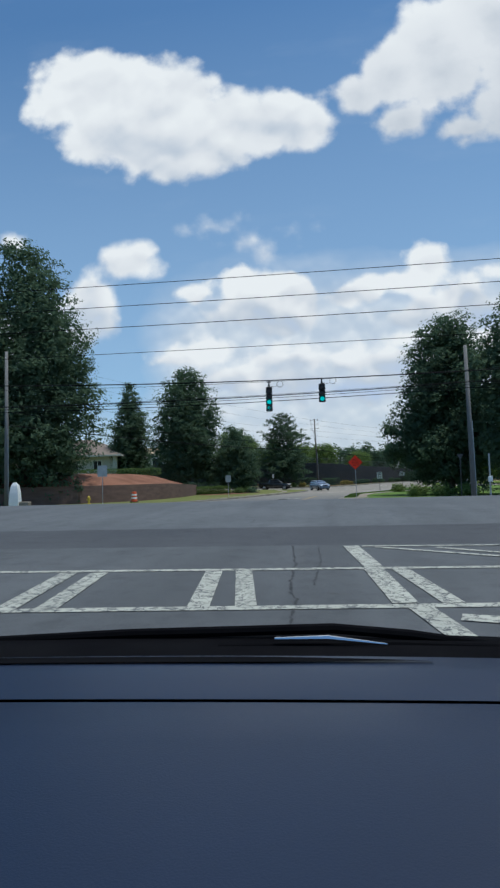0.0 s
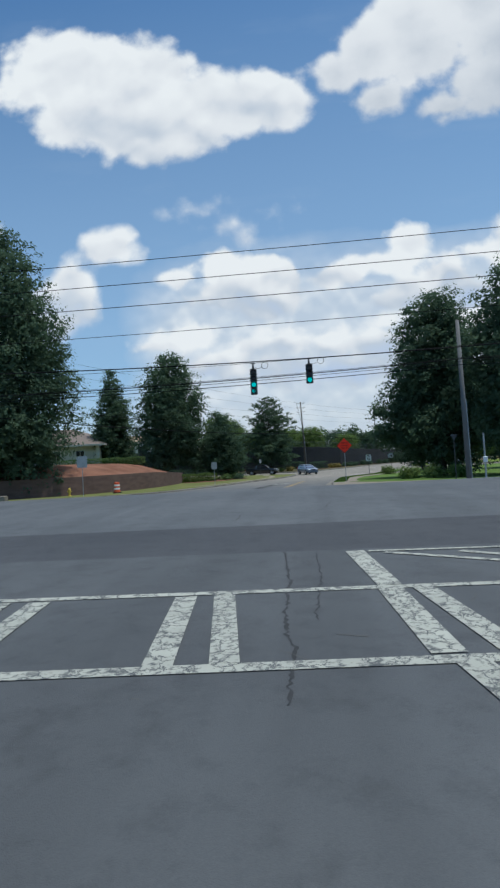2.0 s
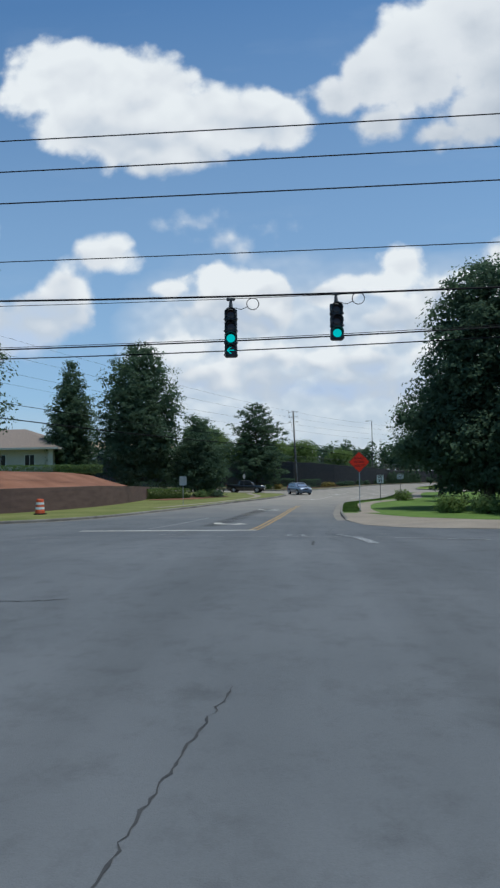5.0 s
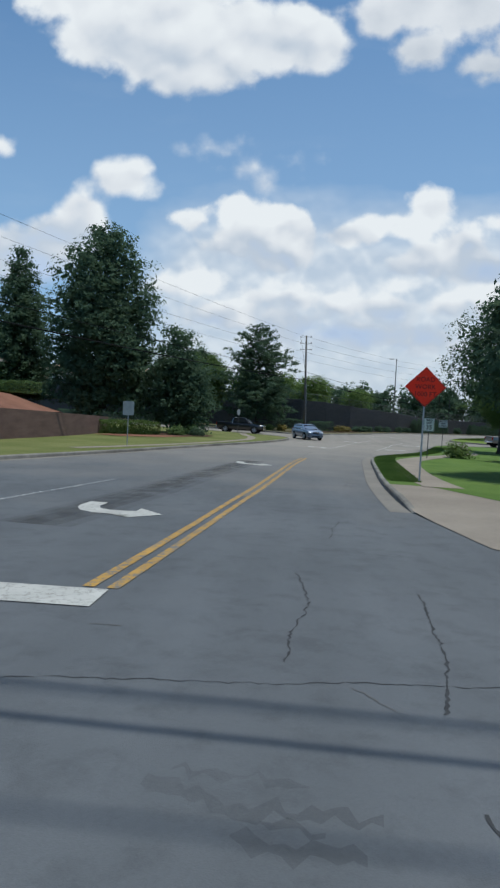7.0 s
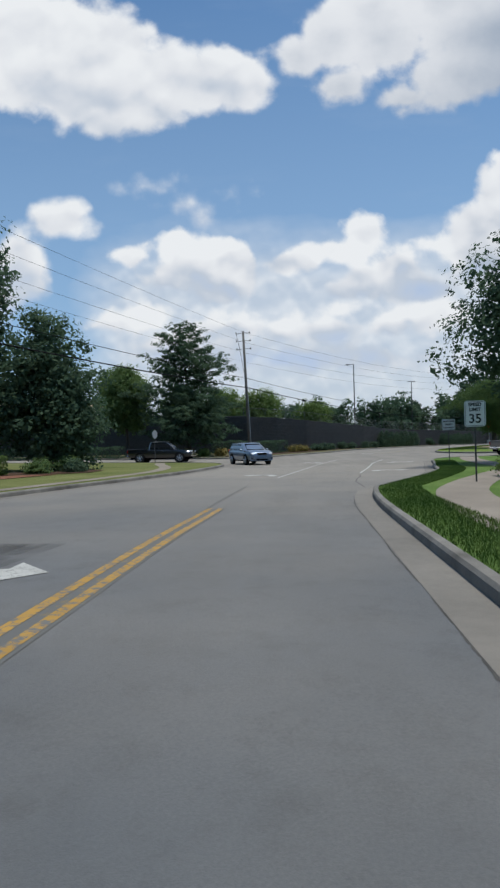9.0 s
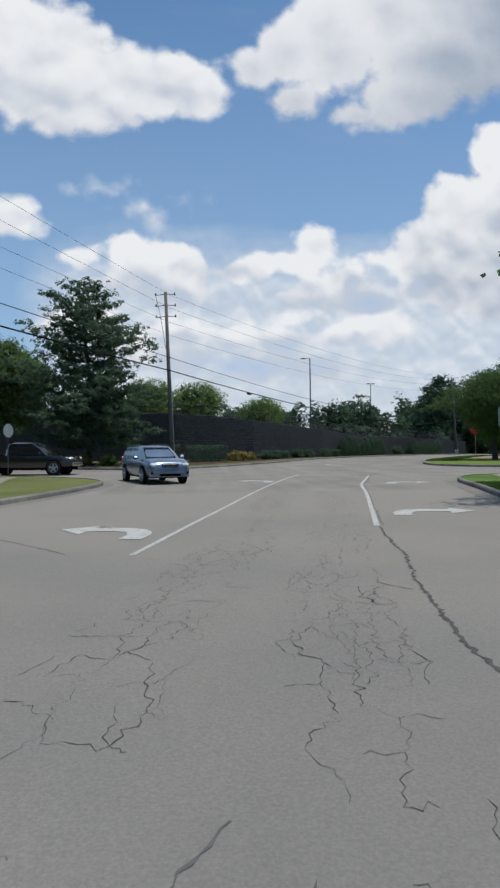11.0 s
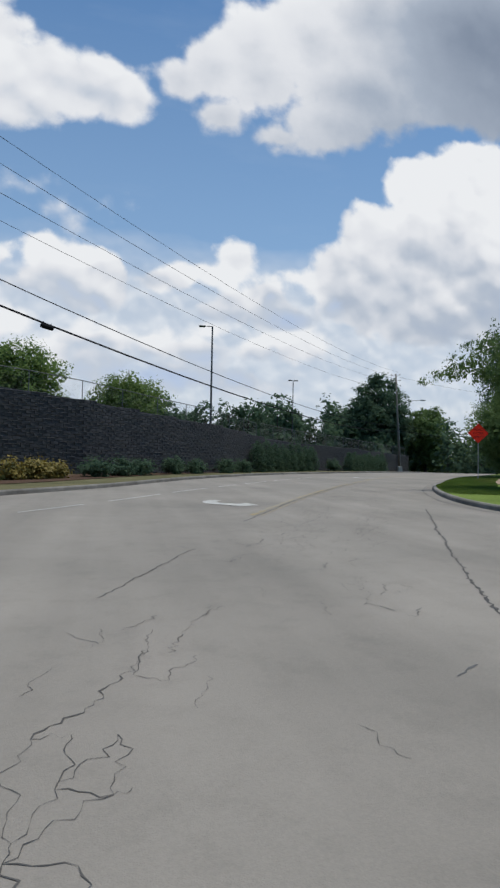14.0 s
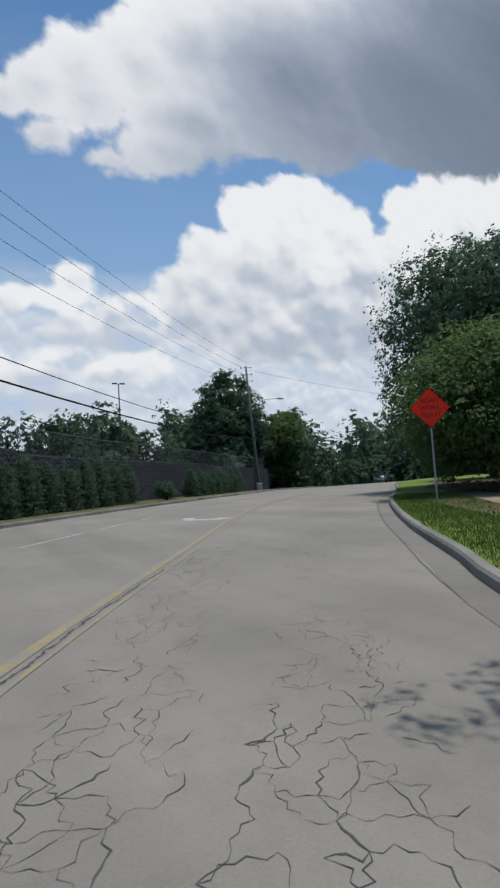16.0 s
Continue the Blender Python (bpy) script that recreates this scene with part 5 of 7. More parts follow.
# lane lines
YEL_A = spline([(-1.73, 39.7), (-1.57, 43), (-1.29, 47.2), (-0.99, 51), (-0.59, 56.6), (-0.19, 62), (0.31, 66.5)])
strip("road_marking", offset(YEL_A, 0.125), 0.12, 0.008, PAINT_YELLOW, label="worn yellow line, half of a double centre line", category="road marking")
strip("road_marking", offset(YEL_A, -0.115), 0.12, 0.008, PAINT_YELLOW, label="worn yellow line, half of a double centre line", category="road marking")
strip("road_marking", YEL_A[len(YEL_A) // 3:], 0.44, 0.005, PAINT_YELLOW_GHOST, label="yellow film of older paint along the centre line", category="road marking")
bar((-5.1, 50.5), (-6.3, 41.0), 0.12, PAINT_FADED, "thin faded white lane line")
strip("road_marking", offset(spline([(0.2, 66.5), (0.55, 70), (0.95, 73.5)]), 0.1), 0.07, 0.006, PAINT_YELLOW_GHOST, label="last faded scraps of a yellow centre line", category="road marking")
strip("road_marking", spline([(2.1, 78.6), (2.95, 82.6), (4.45, 89.3), (5.75, 94.6), (7.0, 99.0), (7.9, 101.7)]), 0.085, 0.005, PAINT_LANE, label="white lane line beside the turning lane", category="road marking")
strip("road_marking", spline([(6.06, 81.1), (7.0, 84.8), (8.1, 89.2), (9.05, 93.3), (10.2, 96.9), (11.2, 100)]), 0.10, 0.005, PAINT_LANE, label="white lane line beside the right-turn lane", category="road marking")
YEL_B = spline([(10.6, 107.6), (12.5, 111.8), (14.7, 116.2), (17.2, 120.8), (20.3, 126.2), (23.6, 131.5), (28, 138.6), (33, 145.5), (40, 153.5), (48, 162.5)])
strip("road_marking", offset(YEL_B[5:], 0.12), 0.13, 0.006, PAINT_OLD_YELLOW, label="faded yellow line along the turning lane", category="road marking")
strip("road_marking", offset(YEL_B[5:], -0.10), 0.05, 0.006, PAINT_OLD_YELLOW, label="faded yellow line along the turning lane", category="road marking")
strip("road_marking", spline([(7.9, 113.6), (10.4, 117.8), (13, 122.5), (17.5, 130), (20.2, 134), (26, 142)]), 0.09, 0.008, PAINT_LANE, label="faded white line along the turning lane", category="road marking", dash=(3.0, 1.2))


# ---- cracks and stains ----
def ragged(b, p, q, width, rng, jag=0.18, even=False):
    """A crack from p to q, as a thin wandering ribbon that thins and swells."""
    p, q = np.array(p), np.array(q)
    n = max(4, int(np.linalg.norm(q - p) / 0.045))
    d = (q - p) / max(np.linalg.norm(q - p), 1e-6)
    s = np.array([-d[1], d[0]])
    side = np.cumsum(rng.normal(0, jag * 0.16, n + 1))
    side -= np.linspace(side[0], side[-1], n + 1)
    side[1:-1] += rng.normal(0, jag * 0.16, n - 1)
    ws = width * (rng.uniform(0.75, 1.25, n + 1) if even else rng.uniform(0.25, 1.7, n + 1))
    ws[0] *= 0.5
    ws[-1] *= 0.5
    pts = [p + (q - p) * k / n + s * side[k] for k in range(n + 1)]
    k0 = len(b.v)
    for k in range(n + 1):
        for e in (1, -1):
            x, y = pts[k] + s * ws[k] * e
            b.v.append((float(x), float(y), ground_z(y) + 0.003))
    b.f += [(k0 + 2 * k, k0 + 2 * k + 1, k0 + 2 * k + 3, k0 + 2 * k + 2) for k in range(n)]


def network(b, line, width, cell, keep, rng, w=0.011):
    """Crazed asphalt in patches along a wheel track: rows of uneven, joined polygons, closed in some stretches and broken off in others."""
    pts = np.array(spline(line, cell))
    t = np.gradient(pts, axis=0)
    t /= np.linalg.norm(t, axis=1)[:, None]
    s = np.stack([-t[:, 1], t[:, 0]], 1)
    m = max(3, int(width / cell) + 1)
    n = len(pts)
    ph = rng.uniform(0, 6.28, 5)
    grid = [[pts[i] + s[i] * ((j + 0.5 * (i % 2)) / m - 0.5 + 0.16 * math.sin(i * cell * 0.8 + ph[3])) * width + rng.normal(0, cell * 0.24, 2) for j in range(m)] for i in range(n)]
    for i in range(n - 1):
        run = i * cell
        wave = math.sin(run * 1.05 + ph[0]) + 0.8 * math.sin(run * 2.4 + ph[1]) + 0.5 * math.sin(run * 0.37 + ph[2])
        for j in range(m):
            dense = keep * float(np.clip(0.66 + 0.42 * wave + 0.25 * math.sin(j * 2.1 + run * 1.7 + ph[4]), 0.06, 0.97)) * (1.0 if 0 < j < m - 1 else 0.7)
            bold = rng.uniform(0.4, 1.0) + (0.8 if rng.random() < 0.15 else 0.0)
            if rng.random() < dense:
                ragged(b, grid[i][j], grid[i + 1][j], w * bold, rng, 0.10)
            k = j + (1 if i % 2 else -1)
            if 0 <= k < m and rng.random() < dense * 0.45:
                ragged(b, grid[i][j], grid[i + 1][k], w * bold * 0.8, rng, 0.10)
            if j + 1 < m and rng.random() < dense * 0.8:
                ragged(b, grid[i][j], grid[i][j + 1], w * bold * 0.9, rng, 0.10)


LANE = [(2.4, 64), (3.1, 71), (3.9, 76), (4.7, 80.5), (5.7, 85.4), (6.9, 90.5), (8.3, 95.2), (10, 100), (11.9, 105.2), (14.2, 110.6), (16.8, 116), (19.5, 121), (23, 127.3), (27.5, 134)]
_rc = np.random.default_rng(77)
b = Build()
network(b, offset(spline(LANE, 3), 1.05), 1.1, 0.19, 0.86, _rc, 0.0030)
network(b, offset(spline(LANE, 3), -0.42), 1.0, 0.18, 0.84, _rc, 0.0030)
network(b, offset(spline(LANE[3:7], 3), 1.05), 0.9, 0.16, 0.55, _rc, 0.0023)
network(b, offset(spline(LANE[3:7], 3), -0.4), 0.8, 0.15, 0.55, _rc, 0.0023)
tagged(part("cracks", b, CRACK_MAT), "net of dark cracks along the wheel tracks", "cracks", kind="stuff")
b, dark = Build(), Build()
for pts, w in (([(6.08, 80.97), (5.66, 78.83), (5.29, 77.13), (5.03, 75.97), (4.8, 74.5), (4.62, 72)], 0.035), ([(17.97, 114.34), (14.41, 107.26), (12.57, 103.16), (11.6, 100.86), (11.06, 99.38)], 0.03),
               ([(9.84, 105.61), (11.07, 108.35)], 0.016), ([(12.5, 111.8), (14.7, 116.2), (17.2, 120.8), (20.3, 126.2), (22.2, 129.2)], 0.024), ([(6.2, 81.2), (8.2, 89.3), (9.15, 93.3), (10.35, 96.9), (11.4, 100.2)], 0.016),
               ([(2.87, 95.33), (3.75, 97.68), (5.2, 101)], 0.015), ([(5.9, 89.95), (8.2, 89.8)], 0.012), ([(2.0, 85.2), (6.2, 84.6)], 0.010), ([(-2.1, 82.5), (1.2, 78.8)], 0.018),
               (offset(RIGHT_KERB[4:60], 0.46)[::3], 0.02), (offset(ISLAND_KERB[24:70], 0.41)[::3], 0.02),
               ([(-2.35, 29.3), (-2.05, 30.3), (-1.9, 31.4), (-1.75, 32.2), (-1.85, 33.6)], 0.022), ([(-1.75, 32.2), (-1.2, 32.5)], 0.018), ([(0.9, 36.7), (0.95, 35.97), (1.08, 35.53), (1.22, 34.77), (1.34, 33.83)], 0.035), ([(-1.88, 34.1), (-1.78, 34.6), (-1.74, 34.9)], 0.02), ([(-1.76, 35.6), (-1.72, 36.2)], 0.016), ([(0.02, 35.2), (0.1, 34.3)], 0.02), ([(0.95, 30.0), (0.8, 32.2)], 0.02),
               ([(-2.4, 31.9), (0.4, 32.0), (2.2, 32.1)], 0.010), ([(0.05, 38.2), (0.25, 39.8), (0.1, 41)], 0.014), ([(0.95, 37.6), (1.2, 38.6), (1.35, 40.4)], 0.016), ([(-1.8, 37.5), (2.5, 38.3)], 0.008),
               ([(0.76, 10.2), (0.81, 8.5), (0.74, 6.9)], 0.014), ([(0.30, 10.35), (0.42, 8.0), (0.53, 5.2)], 0.026), ([(-5.9, 19.15), (-4.75, 19.45)], 0.05), ([(-0.94, 15.6), (-0.89, 14.6)], 0.02), ([(0.28, 30.7), (0.25, 29.2)], 0.045), ([(-8, 9.0), (-3, 8.6)], 0.010), ([(0.6, 43.5), (0.9, 45.4)], 0.012), ([(1.05, 16), (1.3, 17.9)], 0.012), ([(-5.5, 22.5), (-2.8, 23.1)], 0.03), ([(-0.9, 18.2), (-0.6, 20.4)], 0.014)):
    q = spline(pts, 1.2)
    for k in range(len(q) - 1):
        ragged(dark if max(p[1] for p in pts) < 48 else b, q[k], q[k + 1], w * 0.5, _rc, 0.018 if len(q) > 20 else 0.05, len(q) > 20)
tagged(part("dark_cracks", dark, CRACK_DARK), "dark cracks and tar lines in the grey asphalt", "cracks", kind="stuff")
tagged(part("long_cracks", b, CRACK_MAT), "long dark cracks and open joints in the asphalt", "cracks", kind="stuff")
b = Build()
for k in range(70):
    x, y = (_rc.uniform(-6, 4), _rc.uniform(5, 40)) if k < 40 else (_rc.uniform(3, 16), _rc.uniform(62, 112))
    if k >= 40:
        x = np.interp(y, [p[1] for p in LANE], [p[0] for p in LANE]) + _rc.uniform(-2.6, 2.2)
    ragged(b, (x, y), (x + _rc.uniform(-0.3, 0.3), y + _rc.uniform(-0.35, 0.35)), _rc.uniform(0.003, 0.008), _rc, 0.05)
tagged(part("spots", b, TAR_MAT), "dark spots and scraps of tar on the road", "stains", kind="stuff")
_track = spline([(-4.0, 43.0), (-3.5, 48.9), (-3.0, 55), (-2.2, 62)])
b = Build()
for k, w in enumerate((1.25, 0.85, 0.4)):
    strip(None, offset(_track, 0.05 * (k - 1)), w, 0.003 + 0.001 * k, STAIN_FAINT, b=b)
tagged(part("tyre_stain", b, STAIN_FAINT), "faint dark tyre-worn tracks in the oncoming lanes", "stain", kind="structure")
b = Build()
for k, (x, y, l, w) in enumerate(((-0.5, 36.7, 1.4, 0.17), (-0.1, 36.4, 0.7, 0.12), (0.9, 36.2, 0.8, 0.07), (-4.6, 37.4, 1.2, 0.1), (-2.2, 28.6, 0.8, 0.1), (0.6, 26.4, 0.5, 0.12), (-4.0, 21.0, 1.5, 0.12), (1.8, 19.5, 0.9, 0.1), (-1.4, 16.2, 0.7, 0.12), (2.9, 15.0, 0.9, 0.08), (1.2, 42.5, 0.7, 0.12), (0.4, 47.0, 0.5, 0.1))):
    ragged(b, (x, y), (x + l * 0.7, y - 0.08 * l), w * 0.3, _rc, 0.12)
    ragged(b, (x + 0.1, y + 0.1), (x + l * 0.5, y + 0.06), w * 0.18, _rc, 0.12)
for v in range(len(b.v)):
    b.v[v] = (b.v[v][0], b.v[v][1], b.v[v][2] - 0.002)
tagged(part("oil_stains", b, STAIN_FAINT), "faint oily stains on the crossing", "stains", kind="stuff")

# ---- poles, wires, signals, signs ----
def utility_pole(x, y, height, label, arms=True, lean=0.0, r=0.17, wood=None):
    z = ground_z(y) + 0.1
    t = thing("utility_pole", pose(x, y, z, 0, lean, 0), label, "utility pole", "utility poles")
    part("shaft", Build().tube([(0, 0, -0.3), (0, 0, height * 0.5), (0, 0, height)], [r, r * 0.85, r * 0.66], n=12), wood or WOOD_POLE, t, smooth=True)
    part("conduit", Build().tube([(r * 0.98, -0.06, -0.1), (r * 0.85, -0.06, height * 0.5)], 0.026, n=8), GALV, t, "grey conduit up the shaft")
    if arms:
        for k, dz in enumerate((0.15, 1.0, 1.85)):
            a = part("bracket", Build().tube([(-0.75, 0, height - dz - 0.1), (0, 0, height - dz), (0.7, 0, height - dz - 0.05)], 0.028, n=6), STEEL_DARK, t)
            for sx in (-0.75, 0.7):
                part("insulator", Build().lathe([(0.03, -0.12), (0.075, -0.09), (0.035, -0.06), (0.075, -0.02), (0.035, 0.01), (0.065, 0.05), (0.02, 0.10)], (sx, 0, height - dz), 10), STEEL_DARK, a)
        part("lead", Build().tube([(-0.75, 0, height - 0.3), (-0.5, 0, height - 1.6), (-0.28, 0, height - 3.2), (-0.15, 0, height - 4.4)], 0.018, n=5), BLACK, t)
    return t


utility_pole(0.5, 116.0, 13.3, "weathered wooden utility pole on the grass strip", True, -1.9)
POLE_B = utility_pole(53.2, 185.5, 15.6, "weathered wooden utility pole beside the bend", True, -3.0)
utility_pole(10.3, 38.0, 9.6, "grey weathered utility pole at the corner", False, -0.6, 0.165, POLE_GREY)
utility_pole(-24.5, 45.2, 12.8, "grey weathered utility pole by the lawn", False, 0.0, 0.18, POLE_GREY)
part("lamp_arm", Build().tube([(0, 0, 10.6), (1.6, 0.4, 11.3), (4.6, 1.0, 11.5)], 0.045, n=6), GALV, POLE_B)
part("luminaire", Build().box((5.1, 1.1, 11.48), (1.0, 0.3, 0.2), pose(0, 0, 0, 0, 0, 12), 0.05), GALV, POLE_B)
box_a = thing("utility_pedestal", pose(1.15, 117.3, ground_z(117.3) + 0.13), "small pale green utility pedestal by the pole", "utility box")
part("housing", Build().box((0, 0, 0.36), (0.26, 0.22, 0.72), None, 0.03), SIGN_BACK, box_a)
part("cap", Build().box((0, 0, 0.75), (0.3, 0.26, 0.07), None, 0.02), SIGN_BACK, box_a)
box_b = thing("utility_pedestal", pose(52.4, 183.9, ground_z(183.9) + 0.13), "small grey utility cabinet by the pole", "utility box")
part("housing", Build().box((0, 0, 0.45), (0.7, 0.4, 0.9), None, 0.03), SIGN_BACK, box_b)

# the lines across the junction, from one tall pole to another
CROSS_WEST = utility_pole(-62.0, 36.2, 16.6, "tall weathered utility pole far along the cross street", False, 0.0, 0.2)
CROSS_EAST = utility_pole(64.0, 36.2, 17.4, "tall weathered utility pole far along the cross street", False, 0.0, 0.2)


def arm(pole, x, y, z):
    """A short bracket on a pole that holds a line's end."""
    base = pole.matrix_world.translation
    part("bracket", Build().tube([(0, 0, z - base.z), (x - base.x, y - base.y, z - base.z)], 0.035, n=6), STEEL_DARK, pole)


for z, yy, r in ((15.05, 37.0, 0.022), (13.3, 36.0, 0.022), (11.65, 35.0, 0.022), (10.5, 37.2, 0.018)):
    wire("overhead_cable", (-62, yy, z + 0.51), (64, yy, z + 0.98), 0.745, r, "thin black power line across the junction")
    arm(CROSS_WEST, -62, yy, z + 0.51)
    arm(CROSS_EAST, 64, yy, z + 0.98)
for z, yy, r in ((7.22, 36.6, 0.027), (7.29, 36.6, 0.012), (6.87, 36.6, 0.021), (6.88, 35.2, 0.013)):
    wire("overhead_cable", (-26, yy + 0.6, z + 0.1), (10.2, yy + 0.2, z + 0.3), 0.28, r, "black communication cable across the junction")
    wire("overhead_cable", (10.2, yy + 0.2, z + 0.3), (64, yy - 0.9, z + 0.85), 0.6, r, "black communication cable across the junction")
    wire("overhead_cable", (-26, yy + 0.6, z + 0.1), (-62, yy + 1.0, z + 0.4), 0.3, r, "black communication cable across the junction")
    arm(CROSS_EAST, 64, yy - 0.9, z + 0.85)
    arm(CROSS_WEST, -62, yy + 1.0, z + 0.4)
wire("overhead_cable", (-30, 33.2, 8.6), (26, 32.0, 7.9), 0.80, 0.030, "black span wire that carries the traffic lights")
wire("overhead_cable", (-30, 33.2, 8.2), (26, 32.0, 8.2), 0.82, 0.010, "thin black tether wire beside the span wire")
for x, y in ((-30, 33.2), (26, 32.0)):
    sp = thing("signal_pole", pose(x, y, ground_z(y)), "grey steel pole that anchors the span wire", "pole", "signal poles")
    part("shaft", Build().tube([(0, 0, -0.1), (0, 0, 9.2)], [0.17, 0.12], n=12), GALV, sp, smooth=True)
    part("base_plate", Build().box((0, 0, 0.03), (0.5, 0.5, 0.06), None, 0.01), GALV, sp)
for (z0, z1), r, sag in (((12.7, 13.3), 0.009, 0.5), ((11.4, 12.3), 0.009, 0.5), ((10.2, 11.2), 0.009, 0.6), ((9.4, 10.2), 0.008, 0.6), ((8.0, 8.5), 0.022, 0.55), ((6.9, 7.5), 0.042, 0.55)):
    wire("overhead_cable", (-24.5, 45.2, z0), (0.4, 116.0, z1), sag, r, "black cable strung between utility poles")
for (z0, z1), r, sag in (((13.3, 16.2), 0.010, 1.6), ((12.3, 15.4), 0.010, 1.6), ((11.2, 14.6), 0.010, 1.6), ((10.2, 13.4), 0.009, 1.6), ((8.5, 7.8), 0.022, 1.75), ((7.5, 6.9), 0.042, 1.65)):
    wire("overhead_cable", (0.4, 116.0, z0), (53.0, 185.5, z1), sag, r, "black cable strung between utility poles")
for z0, sag, r in ((7.8, 1.2, 0.022), (6.9, 1.2, 0.04), (15.4, 1.4, 0.014)):
    wire("overhead_cable", (53.0, 185.5, z0), (120, 203, z0 - 0.6), sag, r, "black cable strung between utility poles")
splice = thing("cable_closure", pose(7.05, 124.8, 6.60, 0, 0, 53), "black splice closure hung on the cable", "cable closure")
part("case", Build().tube([(-0.32, 0, 0), (-0.28, 0, 0), (0.28, 0, 0), (0.32, 0, 0)], [0.06, 0.1, 0.1, 0.06], n=10), BLACK, splice)
for sx in (-0.22, 0.22):
    part("hanger", Build().box((sx, 0, 0.12), (0.03, 0.03, 0.1)), BLACK, splice)


def traffic_light(x, y, top, sections, arrow, label):
    """A hanging signal head of square sections; it faces -y."""
    t = thing("traffic_light", pose(x, y, top, -4, 0, 3), label, "traffic light", "traffic lights")
    hb = Build().tube([(0, 0, 0), (0, 0, 0.16), (0, 0, 0.30)], [0.06, 0.05, 0.03], n=8)
    hb.box((0, 0, 0.30), (0.24, 0.09, 0.07), None, 0.015)
    part("hanger", hb, STEEL_DARK, t)
    h = 0.345
    for k in range(sections):
        z = -h * (k + 0.5)
        s = part("signal_section", Build().box((0, 0, z), (0.35, 0.2, h - 0.008), None, 0.03), SIGNAL_BLACK, t)
        v = Build()
        n = 14
        arc = [radians(-40 + 260 * i / n) for i in range(n + 1)]
        for i in range(n):
            a0, a1 = arc[i], arc[i + 1]
            q = [(0.155 * math.cos(a), yy, z + 0.155 * math.sin(a)) for a, yy in ((a0, -0.1), (a1, -0.1), (a1, -0.24), (a0, -0.24))]
            w = [(0.165 * math.cos(a), yy, z + 0.165 * math.sin(a)) for a, yy in ((a0, -0.1), (a1, -0.1), (a1, -0.24), (a0, -0.24))]
            v.add(q + w, [(0, 1, 2, 3), (7, 6, 5, 4), (3, 2, 6, 7), (0, 4, 5, 1)])
        part("visor", v, SIGNAL_BLACK, s)
        lit = k == 2
        if arrow and k == 3:
            ab = Build()
            for pts in (((0.09, 0.0), (-0.08, 0.0)), ((-0.1, 0.0), (0.005, 0.095)), ((-0.1, 0.0), (0.005, -0.095))):
                ab.tube([(pts[0][0], -0.112, z + pts[0][1]), (pts[1][0], -0.112, z + pts[1][1])], 0.014, n=6)
            part("green_arrow", ab, GREEN_LIGHT, s, "lit green arrow pointing left")
            part("lens", Build().tube([(0, -0.098, z), (0, -0.104, z)], 0.14, n=24), LENS_OFF, s)
        else:
            part("lens", Build().tube([(0, -0.098, z), (0, -0.112, z), (0, -0.12, z)], [0.12, 0.11, 0.06], n=24), GREEN_LIGHT if lit else LENS_OFF, s, "lit green lens" if lit else "unlit lens")
        for sx in (-1, 1):
            part("hinge", Build().box((sx * 0.18, -0.06, z - 0.12), (0.03, 0.04, 0.05), None, 0.006), SIGNAL_BLACK, s)
    ring = [(0.62 + 0.17 * math.cos(a), 0, 0.16 + 0.17 * math.sin(a)) for a in [2 * math.pi * i / 24 for i in range(25)]]
    cable = Build().tube(ring, 0.012, n=5)
    cable.tube([(0.1, 0, 0.05), (0.3, 0, 0.0), (0.47, 0, 0.08)], 0.01, n=5)
    part("slack_cable", cable, BLACK, t, "coil of slack black cable")
    return t


traffic_light(-1.84, 32.55, 7.06, 4, True, "black hanging traffic light with green ball and green arrow")
traffic_light(1.10, 32.53, 7.12, 3, False, "black hanging traffic light with a green light")


def letters(words, size, loc, m, parent, mat=None, align="CENTER", weight=0.006):
    c = bpy.data.curves.new("lettering", "FONT")
    c.body, c.size, c.align_x, c.align_y, c.extrude = words, size, align, "CENTER", 0.001
    c.offset = weight
    c.materials.append(mat or SIGN_BLACK)
    ob = new("lettering", c)
    ob.parent = parent
    ob.matrix_local = m @ pose(*loc, 90, 0, 0)
    return ob


